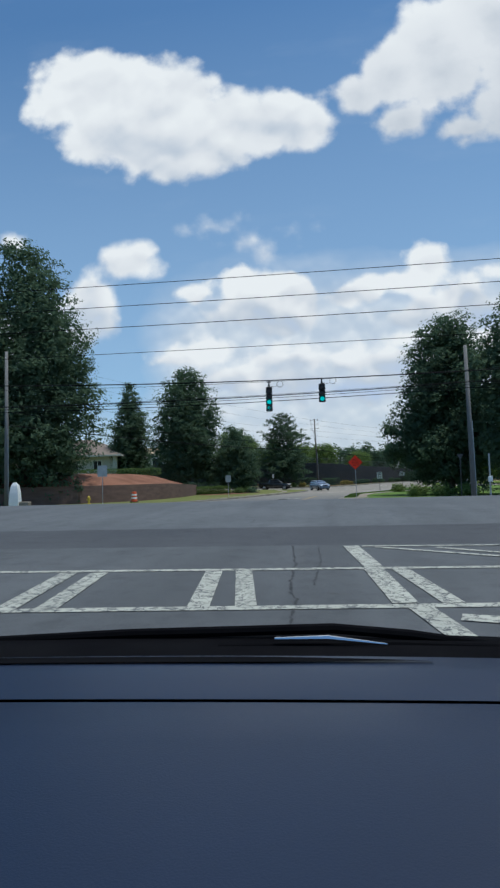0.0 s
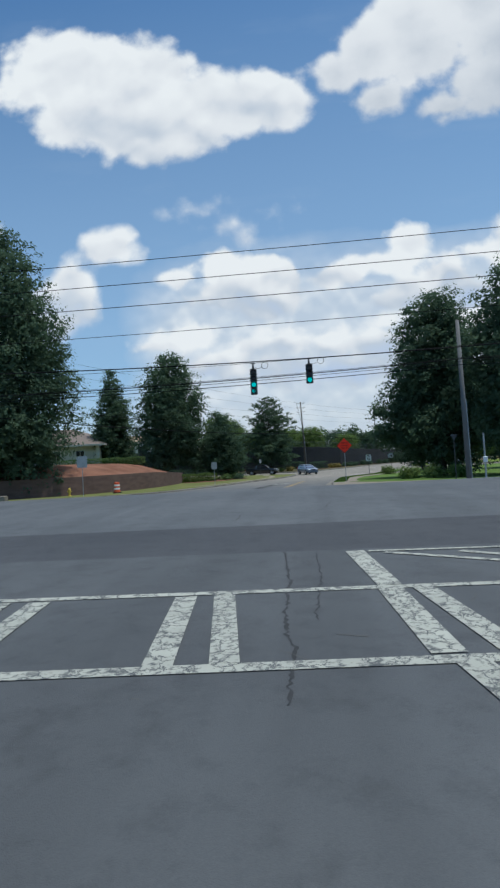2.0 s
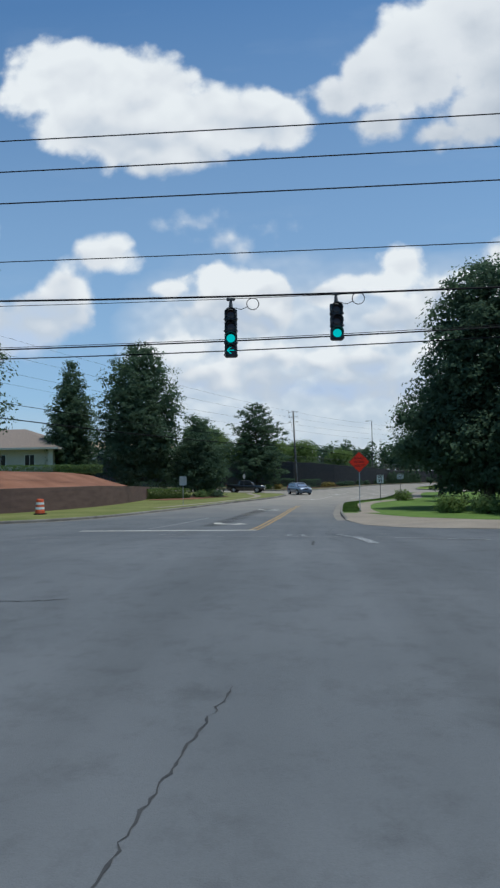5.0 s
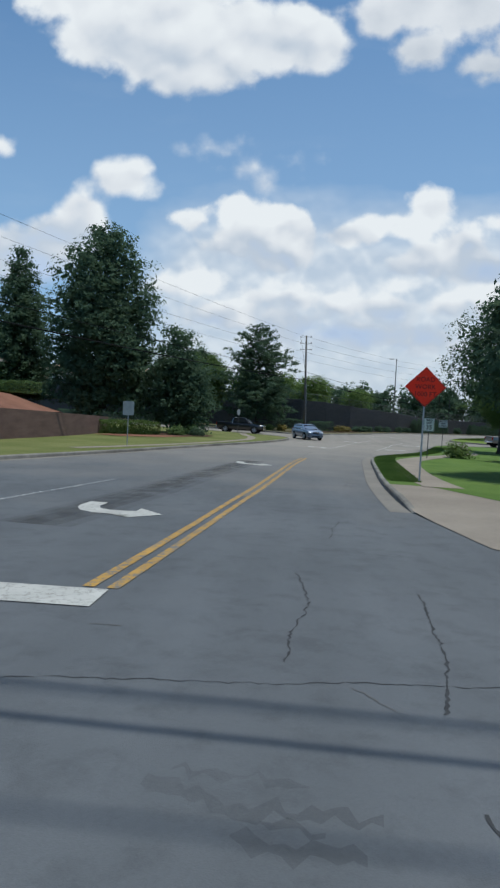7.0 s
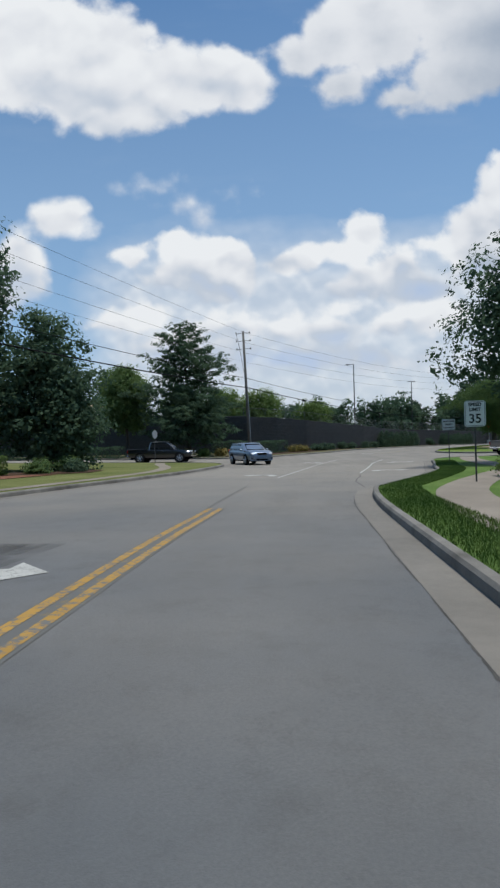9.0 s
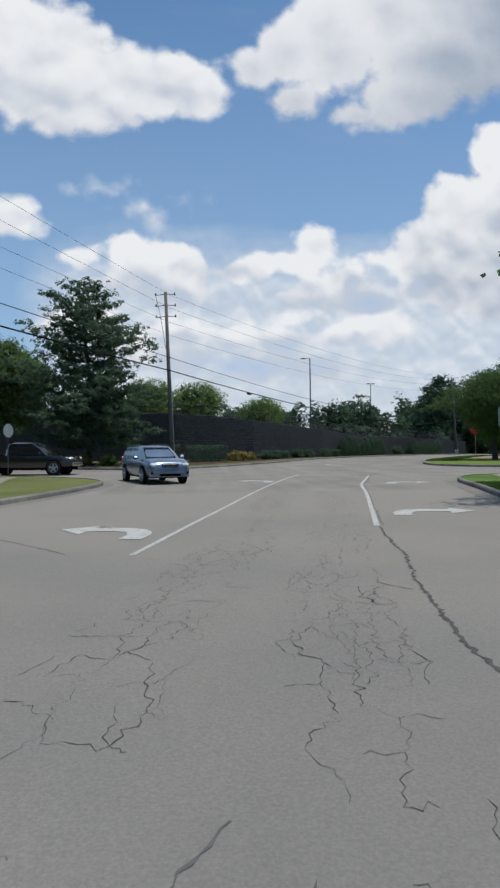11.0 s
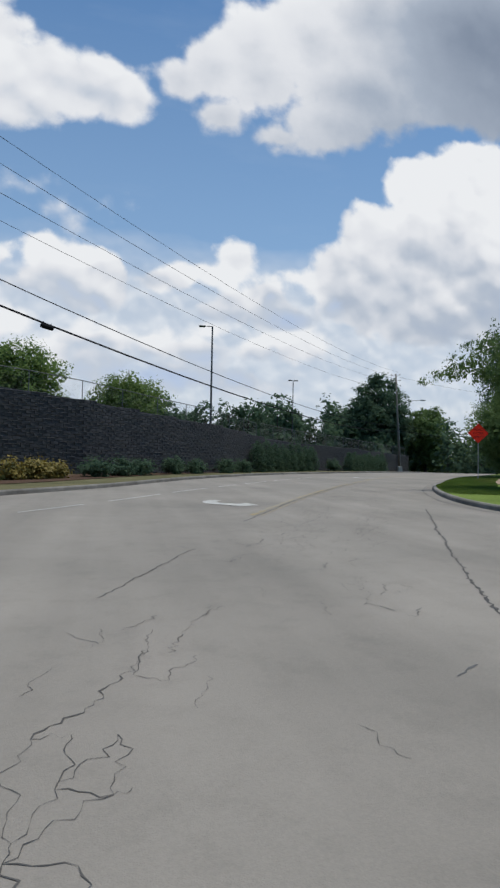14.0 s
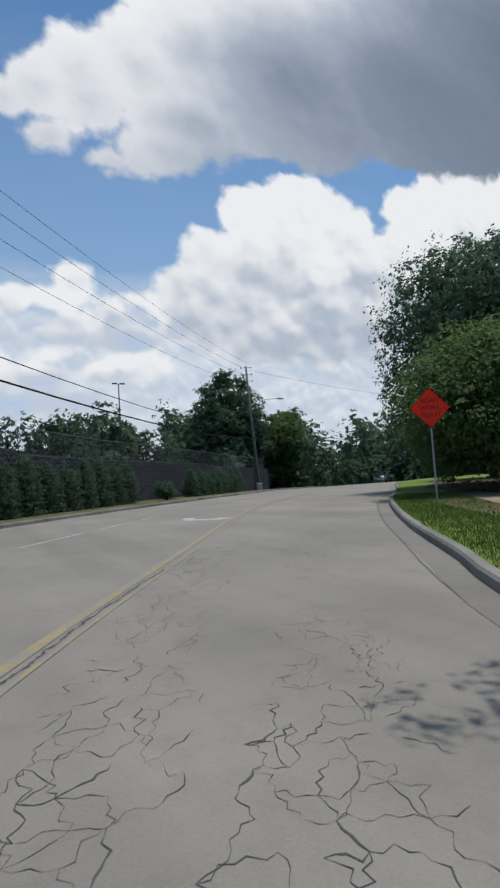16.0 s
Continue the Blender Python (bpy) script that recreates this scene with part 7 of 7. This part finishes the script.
hedge("hedge", [(-4.6, 128.5), (0.5, 128.8)], 1.4, 1.6, LEAF_DARK, "dark green hedge at the foot of the block wall", 45, 380)
for k, (x, y, r, h, m, lab) in enumerate((
        (5.5, 125.4, 0.7, 0.75, LEAF_YELLOW, "yellow-orange flowering shrub in the strip"), (6.4, 126.5, 0.75, 0.8, LEAF_YELLOW, "yellow-orange flowering shrub in the strip"), (7.3, 127.6, 0.7, 0.7, LEAF_YELLOW, "yellow-orange flowering shrub in the strip"),
        (-2.7, 117.6, 0.8, 0.8, LEAF_YELLOW, "yellow-orange flowering shrub in the strip"), (-4.6, 117.3, 0.7, 0.75, LEAF_LIGHT, "rounded light green shrub in the strip"), (-6.5, 117.4, 0.8, 0.8, LEAF_YELLOW, "yellow-orange flowering shrub in the strip"),
        (-8.6, 118.2, 0.9, 0.9, LEAF_LIGHT, "rounded light green shrub in the strip"), (-10.6, 118.6, 0.8, 0.8, LEAF_MID, "rounded green shrub in the strip"),
        (8.9, 129.8, 0.75, 0.85, LEAF_DARK, "rounded dark green shrub below the wall"), (10.0, 131.6, 0.8, 0.9, LEAF_DARK, "rounded dark green shrub below the wall"), (11.2, 133.4, 0.75, 0.85, LEAF_DARK, "rounded dark green shrub below the wall"),
        (13.4, 136.8, 0.8, 1.0, LEAF_DARK, "rounded dark green shrub below the wall"), (14.9, 138.9, 0.75, 0.9, LEAF_DARK, "rounded dark green shrub below the wall"), (17.4, 141.9, 0.8, 1.0, LEAF_DARK, "rounded dark green shrub below the wall"),
        (19.3, 144.6, 0.75, 0.9, LEAF_DARK, "rounded dark green shrub below the wall"), (32.5, 159.6, 0.9, 1.2, LEAF_DARK, "rounded dark green shrub below the wall"),
        (-11.2, 86.5, 0.8, 0.8, LEAF_MID, "rounded green shrub on the mulch bed"), (-9.4, 87.6, 0.7, 0.7, LEAF_DARK, "rounded dark shrub on the mulch bed"), (-10.4, 89.0, 0.8, 0.9, LEAF_MID, "rounded green shrub on the mulch bed"),
        (9.2, 52.6, 1.0, 1.0, LEAF_LIGHT, "light green shrub under the oak tree"), (11.0, 51.2, 1.1, 1.1, LEAF_MID, "rounded green shrub under the oak tree"), (12.8, 49.8, 1.1, 1.0, LEAF_LIGHT, "light green shrub under the oak tree"), (10.2, 73.5, 0.9, 0.9, LEAF_LIGHT, "light green shrub by the footpath"))):
    shrub("shrub", x, y, ground_z(y) + 0.1, r, h, m, lab, 60 + k, 1500, 0.075)


def arborvitae(x, y, h, seed):
    rng = np.random.default_rng(seed)
    lobes = [(rng.uniform(-0.04, 0.04), rng.uniform(-0.04, 0.04), h * (0.06 + 0.84 * k / 9), 0.86 * (1 - (k / 10) ** 3.2), 0.86 * (1 - (k / 10) ** 3.2), h * 0.1) for k in range(10)]
    t = thing("arborvitae", pose(x, y, ground_z(y) + 0.1), "tall dark green arborvitae shrub before the wall", "shrub", "arborvitae row")
    part("stem", Build().tube([(0, 0, -0.05), (0, 0, h * 0.8)], [0.07, 0.02], n=6), BARK, t)
    part("foliage", quads("foliage", leaf_cloud(lobes, 4200, 0.052, rng, bunch=0.11, per=7)), LEAF_DARK, t)


for k in range(8):
    arborvitae(21.2 + k * 1.12, 147.6 + k * 1.35, 2.75 + 0.18 * math.sin(k * 1.7), 200 + k)
for k in range(8):
    arborvitae(36.2 + k * 1.2, 164.6 + k * 1.3, 2.3 + 0.25 * math.sin(k * 2.1), 220 + k)

# planting_bed and planting_bed_3 carry the trees' shade in their dark mulch colour
sheet("planting_bed", [(-13.5, 84.5), (-10.8, 84.6), (-8.2, 86.3), (-8.0, 89.0), (-10.5, 91.5), (-13.5, 90)], 0.16, MULCH_DARK, label="bed of brown mulch on the lawn, coloured as in tree shade", category="planting bed")
sheet("planting_bed_2", [(-16.2, 79.4), (-13.6, 77.9), (-10.8, 80.6), (-9.4, 84.6), (-11.5, 84.6), (-15.6, 81.0)], 0.16, MULCH, label="patch of red-brown mulch on the lawn", category="planting bed")
sheet("planting_bed_3", [(36.5, 134.5), (44, 131), (56, 136), (62, 150), (52, 154), (42, 145)], 0.16, MULCH_DARK, label="shaded bed of brown mulch under the trees", category="planting bed")
sheet("planting_bed_4", offset(FAR_KERB[44:92], 2.6) + offset(FAR_KERB[44:92], 6.0)[::-1], 0.155, MULCH_DARK, label="mulched bed along the foot of the block wall", category="planting bed")
sheet("bare_ground", [(28.5, 124.5), (31, 123), (44, 131), (44, 137.5), (36.0, 138.6), (33.4, 135.6), (31.2, 132.0), (28.9, 128.2)], 0.15, DRY_SOIL, label="patch of dry brown ground on the lawn", category="ground")


def grass_blades(name, line, depth, count, mat, label, seed, dz=0.13):
    """Short blades along the kerb, too many to count."""
    rng = np.random.default_rng(seed)
    p = np.array(line, float)
    i = rng.integers(0, len(p) - 1, count)
    f = rng.random(count)[:, None]
    base = p[i] * (1 - f) + p[i + 1] * f
    t = p[i + 1] - p[i]
    t /= np.linalg.norm(t, axis=1)[:, None]
    base = base + np.stack([-t[:, 1], t[:, 0]], 1) * (rng.random(count) ** 0.8 * depth)[:, None]
    z = np.interp(base[:, 1], _CUTS, _CZ) + dz
    h = rng.uniform(0.03, 0.075, count)
    a = rng.uniform(0, 6.28, count)
    w = np.stack([np.cos(a), np.sin(a), np.zeros(count)], 1) * 0.007
    lean = rng.normal(0, 0.022, (count, 2))
    c = np.concatenate([base, z[:, None]], 1)
    top = c + np.concatenate([lean, h[:, None]], 1)
    v = np.stack([c - w, c + w, top + w * 0.3, top - w * 0.3], 1)
    return tagged(part(name, quads(name, v), mat), label, "grass", kind="stuff")


i0 = next(i for i, p in enumerate(RIGHT_KERB) if p[1] > 53.1)
i1 = next(i for i, p in enumerate(RIGHT_KERB) if p[1] > 92)
grass_blades("grass", offset(RIGHT_KERB[i0:i1], -0.16), -1.15, 45000, GRASS_SHADED, "short lush green grass along the kerb", 301)
j0 = next(i for i, p in enumerate(ISLAND_KERB) if p[1] > 118 and p[0] < 60)
j1 = next(i for i, p in enumerate(ISLAND_KERB) if p[1] > 141 and p[0] < 60)
grass_blades("grass", offset(ISLAND_KERB[j0:j1], -0.16), -2.6, 50000, GRASS_LUSH, "short lush green grass inside the bend", 302)


# ---- buildings ----
house = thing("house", pose(-41.4, 99.5, 3.1), "cream building with a brown hip roof on the bank", "building")
part("wall", Build().box((0, 0, 1.75), (18, 13, 3.5)), STUCCO, house)
hx, hy, e0, e1 = 10.6, 8.2, 3.45, 6.6
roof = Build().add([(-hx, -hy, e0), (hx, -hy, e0), (hx, hy, e0), (-hx, hy, e0), (-hx + hy, 0, e1), (hx - hy, 0, e1)], [(0, 1, 5, 4), (2, 3, 4, 5), (1, 2, 5), (3, 0, 4), (3, 2, 1, 0)])
roof_ob = part("roof", roof, SHINGLE, house)
fas = Build()
for c, s in (((0, -hy, e0 - 0.12), (2 * hx, 0.08, 0.26)), ((0, hy, e0 - 0.12), (2 * hx, 0.08, 0.26)), ((-hx, 0, e0 - 0.12), (0.08, 2 * hy, 0.26)), ((hx, 0, e0 - 0.12), (0.08, 2 * hy, 0.26))):
    fas.box(c, s)
part("fascia", fas, STUCCO, roof_ob, "pale fascia board under the eaves")
for x in (-6, -2, 2, 6):
    w = part("window", Build().box((x, -6.51, 1.8), (1.3, 0.06, 1.5)), GLASS_DARK, house)
    fr = Build()
    for c, s in (((x, -6.55, 2.58), (1.46, 0.08, 0.08)), ((x, -6.55, 1.02), (1.5, 0.1, 0.08)), ((x - 0.69, -6.55, 1.8), (0.08, 0.08, 1.5)), ((x + 0.69, -6.55, 1.8), (0.08, 0.08, 1.5)), ((x, -6.55, 1.8), (0.05, 0.06, 1.5))):
        fr.box(c, s)
    part("window_frame", fr, WHITE_PAINT, w)
for x, y in ((9.2, -7.0), (9.2, 0), (9.2, 7.0)):
    part("column", Build().box((x, y, 1.7), (0.7, 0.7, 3.5), None, 0.04), STUCCO, house, "square cream column")
shop = thing("store_building", pose(-60, 188, 6.3), "long cream store with a tan roof above the wall", "building")
part("wall", Build().box((0, 0, 2.3), (50, 20, 4.6)), STUCCO, shop)
part("roof", Build().add([(-25.5, -10.6, 4.6), (25.5, -10.6, 4.6), (25.5, 10.6, 4.6), (-25.5, 10.6, 4.6), (-22, -7, 6.6), (22, -7, 6.6), (22, 7, 6.6), (-22, 7, 6.6)], [(3, 2, 1, 0), (0, 1, 5, 4), (1, 2, 6, 5), (2, 3, 7, 6), (3, 0, 4, 7), (4, 5, 6, 7)]), TAN_ROOF, shop)
for k in range(10):
    w = part("window", Build().box((-20 + k * 4.4, -10.03, 1.8), (3.0, 0.08, 2.4)), GLASS_DARK, shop)
    part("window_frame", Build().box((-20 + k * 4.4, -10.08, 3.06), (3.2, 0.1, 0.12)).box((-20 + k * 4.4, -10.08, 0.56), (3.2, 0.1, 0.12)), WHITE_PAINT, w)
shed = thing("outbuilding", pose(-46, 72, 0.4), "low pale building behind the oak trees", "building")
part("wall", Build().box((0, 0, 1.8), (12, 8, 3.6)), STUCCO, shed)
part("roof", Build().add([(-6.6, -4.6, 3.6), (6.6, -4.6, 3.6), (6.6, 4.6, 3.6), (-6.6, 4.6, 3.6), (-6.6, 0, 5.4), (6.6, 0, 5.4)], [(3, 2, 1, 0), (0, 1, 5, 4), (2, 3, 4, 5), (1, 2, 5), (3, 0, 4)]), SHINGLE, shed)

# ---- the car from which the junction is seen, waiting before the crossing ----
OWN = thing("waiting_car", pose(0.84, -0.04, ground_z(0) + 0.01, 0, 0, 5.5), "dark navy car with a blue-grey dashboard before the crossing", "car")
EYE = 1.889 - ground_z(0)


def across(y, drop, half, bow=0.0, tilt=0.0, n=17):
    """A line across the car at that distance ahead and below the eye, bowed forward in its middle."""
    return [(-half + 2 * half * k / (n - 1), y + bow * (1 - (2 * k / (n - 1) - 1) ** 2), EYE - drop + tilt * (-half + 2 * half * k / (n - 1))) for k in range(n)]


def skin(rows):
    n = len(rows[0])
    b = Build()
    for r in rows:
        b.v += r
    for i in range(len(rows) - 1):
        b.f += [(i * n + k, i * n + k + 1, (i + 1) * n + k + 1, (i + 1) * n + k) for k in range(n - 1)]
    return b


TI = -0.022
dash = part("dashboard", skin([across(0.02, 0.62, 0.78, 0.0, TI), across(0.10, 0.45, 0.79, 0.0, TI), across(0.22, 0.345, 0.8, 0.0, TI), across(0.45, 0.318, 0.8, 0.0, TI), across(0.70, 0.306, 0.8, 0.015, TI), across(0.82, 0.309, 0.79, 0.02, TI), across(0.836, 0.313, 0.79, 0.02, TI)]), DASH, OWN, "dark blue-grey moulded plastic dashboard", smooth=True)
part("dashboard_panel", skin([across(0.8405, 0.3105, 0.79, 0.02, TI), across(0.86, 0.309, 0.79, 0.02, TI), across(0.95, 0.307, 0.78, 0.03, TI), across(1.03, 0.311, 0.77, 0.04, TI), across(1.06, 0.33, 0.77, 0.04, TI)]), DASH, OWN, "strip of dashboard under the windscreen", smooth=True)
part("groove", skin([across(0.815, 0.322, 0.78, 0.02, TI), across(0.87, 0.322, 0.78, 0.02, TI)]), TRIM_BLACK, OWN, "dark joint across the dashboard")
slot = Build()
for k in range(16):
    x0, x1 = -0.76 + 1.04 * k / 16, -0.76 + 1.04 * (k + 1) / 16
    w0, w1 = (0.034 * min(1.0, (0.30 - x) / 0.3) + 0.004 for x in (x0, x1))
    c0, c1 = (1.0 + 0.035 * (1 - (x / 0.77) ** 2) for x in (x0, x1))
    z0, z1 = (EYE - 0.3055 + TI * x for x in (x0, x1))
    slot.add([(x0, c0 - w0 / 2, z0), (x1, c1 - w1 / 2, z1), (x1, c1 + w1 / 2, z1 - 0.002), (x0, c0 + w0 / 2, z0 - 0.002)], [(0, 1, 2, 3)])
part("defroster_slot", slot, TRIM_BLACK, OWN, "long dark defroster slot")
part("cowl", skin([across(1.05, 0.328, 0.77, 0.04, TI), across(1.10, 0.326, 0.77, 0.05, TI), across(1.24, 0.336, 0.76, 0.06, TI), across(1.32, 0.352, 0.76, 0.07, TI), across(1.36, 0.42, 0.76, 0.07, TI)]), TRIM_BLACK, OWN, "black cowl at the foot of the windscreen", smooth=True)
for pts, r in (([(-0.78, 1.25, 0.326), (-0.3, 1.28, 0.321), (0.14, 1.28, 0.318), (0.30, 1.27, 0.332), (0.62, 1.25, 0.374)], 0.011), ([(-0.1, 1.20, 0.330), (0.26, 1.22, 0.338), (0.64, 1.20, 0.352)], 0.010)):
    part("wiper", Build().tube([(x, y, EYE - d) for x, y, d in pts], [r * 0.6] + [r] * (len(pts) - 2) + [r * 0.5], n=8), TRIM_BLACK, OWN, "black wiper blade")
# Thin chrome sliver, added to give a bright streak beside the wiper
part("bright_sliver", Build().tube([(0.014, 1.2, EYE - 0.316), (0.12, 1.2, EYE - 0.3165), (0.238, 1.2, EYE - 0.331)], [0.003, 0.0055, 0.002], n=6), CHROME, OWN, "thin bright sliver by the wiper")
part("bonnet", skin([across(1.40, 0.43, 0.74, 0.08, 0), across(1.5, 0.46, 0.76, 0.08, 0), across(1.9, 0.60, 0.77, 0.08, 0), across(2.2, 0.72, 0.76, 0.1, 0), across(2.34, 0.80, 0.74, 0.12, 0), across(2.38, 0.9, 0.74, 0.12, 0)]), CAR_NAVY, OWN, smooth=True)
roof_rows = [[(-h + 2 * h * k / 16, y, z + 0.05 * (1 - (k / 8 - 1) ** 2)) for k in range(17)] for y, h, z in ((0.12, 0.60, EYE + 0.31), (-0.1, 0.62, EYE + 0.35), (-0.6, 0.63, EYE + 0.37), (-1.3, 0.60, EYE + 0.33), (-1.7, 0.56, EYE + 0.24))]
shell = skin(roof_rows)
n = len(shell.v)
shell.add([(x, y, z - 0.045) for x, y, z in shell.v], [tuple(reversed(f)) for f in shell.f])
shell.f += [(k, k + 1, n + k + 1, n + k) for k in range(16)] + [(n - 17 + k, 2 * n - 17 + k, 2 * n - 16 + k, n - 16 + k) for k in range(16)]
part("roof", shell, CAR_NAVY, OWN, smooth=True)
for s in (-1, 1):
    for a, c in (((s * 0.80, 1.12, EYE - 0.36), (s * 0.60, 0.10, EYE + 0.29)), ((s * 0.84, -0.25, 0.9), (s * 0.63, -0.35, EYE + 0.34)), ((s * 0.80, -2.0, 0.95), (s * 0.58, -1.62, EYE + 0.23))):
        part("pillar", Build().tube([a, tuple((p + q) / 2 + d for p, q, d in zip(a, c, (s * 0.02, 0, 0.02))), c], [0.045, 0.04, 0.035], n=8), CAR_NAVY, OWN, smooth=True)
bd = Build()
for s in (-1, 1):
    bd.loft([[(s * w * 1.0, y, z0), (s * w, y, z1), (s * (w - 0.12), y, z1 + 0.02), (s * (w - 0.12), y, z0)] for y, w, z0, z1 in ((-2.2, 0.84, 0.4, 0.98), (-1.6, 0.9, 0.3, 1.0), (0.6, 0.91, 0.28, 0.96), (1.3, 0.9, 0.3, 0.90), (2.0, 0.87, 0.34, 0.72), (2.36, 0.8, 0.40, 0.56))])
bd.box((0, -2.2, 0.68), (1.66, 0.14, 0.6), None, 0.04)
bd.box((0, 2.42, 0.52), (1.62, 0.14, 0.36), None, 0.05)
bd.box((0, 0.1, 0.36), (1.6, 4.4, 0.1))
part("body", bd, CAR_NAVY, OWN)
for x in (-0.8, 0.8):
    for y in (-1.35, 1.45):
        w = part("wheel", Build().tube([(x - 0.1, y, 0.33), (x + 0.1, y, 0.33)], 0.33, n=20), TYRE, OWN)
        part("rim", Build().tube([(x + (0.105 if x > 0 else -0.105), y, 0.33), (x + (0.11 if x > 0 else -0.11), y, 0.33)], 0.2, n=16), RIM, w)

# ---- the blocks of the retaining wall ----
def block_courses():
    """Courses of rough blocks on the face of the wall: the stretch nearest the road as single blocks, the rest joined."""
    rng = np.random.default_rng(90)
    wall = bpy.data.objects["wall_north"]
    size = (0.44, 0.10, 0.19)
    forms = []
    for k in range(4):
        b = Build()
        b.box((0, 0, 0), size, None, 0.016)
        b.v = [(x + rng.normal(0, 0.004), y + (rng.normal(0, 0.012) if y < 0 else 0), z + rng.normal(0, 0.004)) for x, y, z in b.v]
        me = b.mesh("block")
        me.materials.append(BLOCK)
        forms.append((b, me))
    rest, single = Build(), 0
    p = np.array(BLOCK_LINE, float)
    seg = np.linalg.norm(np.diff(p, axis=0), axis=1)
    run = np.concatenate([[0], np.cumsum(seg)])
    lo, hi = run[1] + 4, run[-1]
    course = 0
    while True:
        z = -0.1 + course * 0.2
        if z > 6.2:
            break
        for s in np.arange(lo + (0.225 if course % 2 else 0), hi, 0.45):
            i = min(int(np.searchsorted(run, s) - 1), len(seg) - 1)
            f = (s - run[i]) / seg[i]
            x, y = p[i] + (p[i + 1] - p[i]) * f
            top = BLOCK_TOP[i] + (BLOCK_TOP[i + 1] - BLOCK_TOP[i]) * f
            if z + 0.1 > top or z < ground_z(y) - 0.1:
                continue
            a = math.atan2(p[i + 1][1] - p[i][1], p[i + 1][0] - p[i][0])
            m = pose(x + math.sin(a) * 0.03, y - math.cos(a) * 0.03, z + 0.1, 0, 0, math.degrees(a))
            k = int(rng.integers(4))
            if 9.0 < x < 14.2 and z > 1.0 and single < 300:
                o = new("block", forms[k][1])
                o.parent, o.matrix_local = wall, m
                single += 1
            else:
                rest.add([m @ Vector(q) for q in forms[k][0].v], forms[k][0].f)
        course += 1
    o = part("block_courses", rest, BLOCK_JOINED, wall)
    tagged(o, kind="stuff")


block_courses()
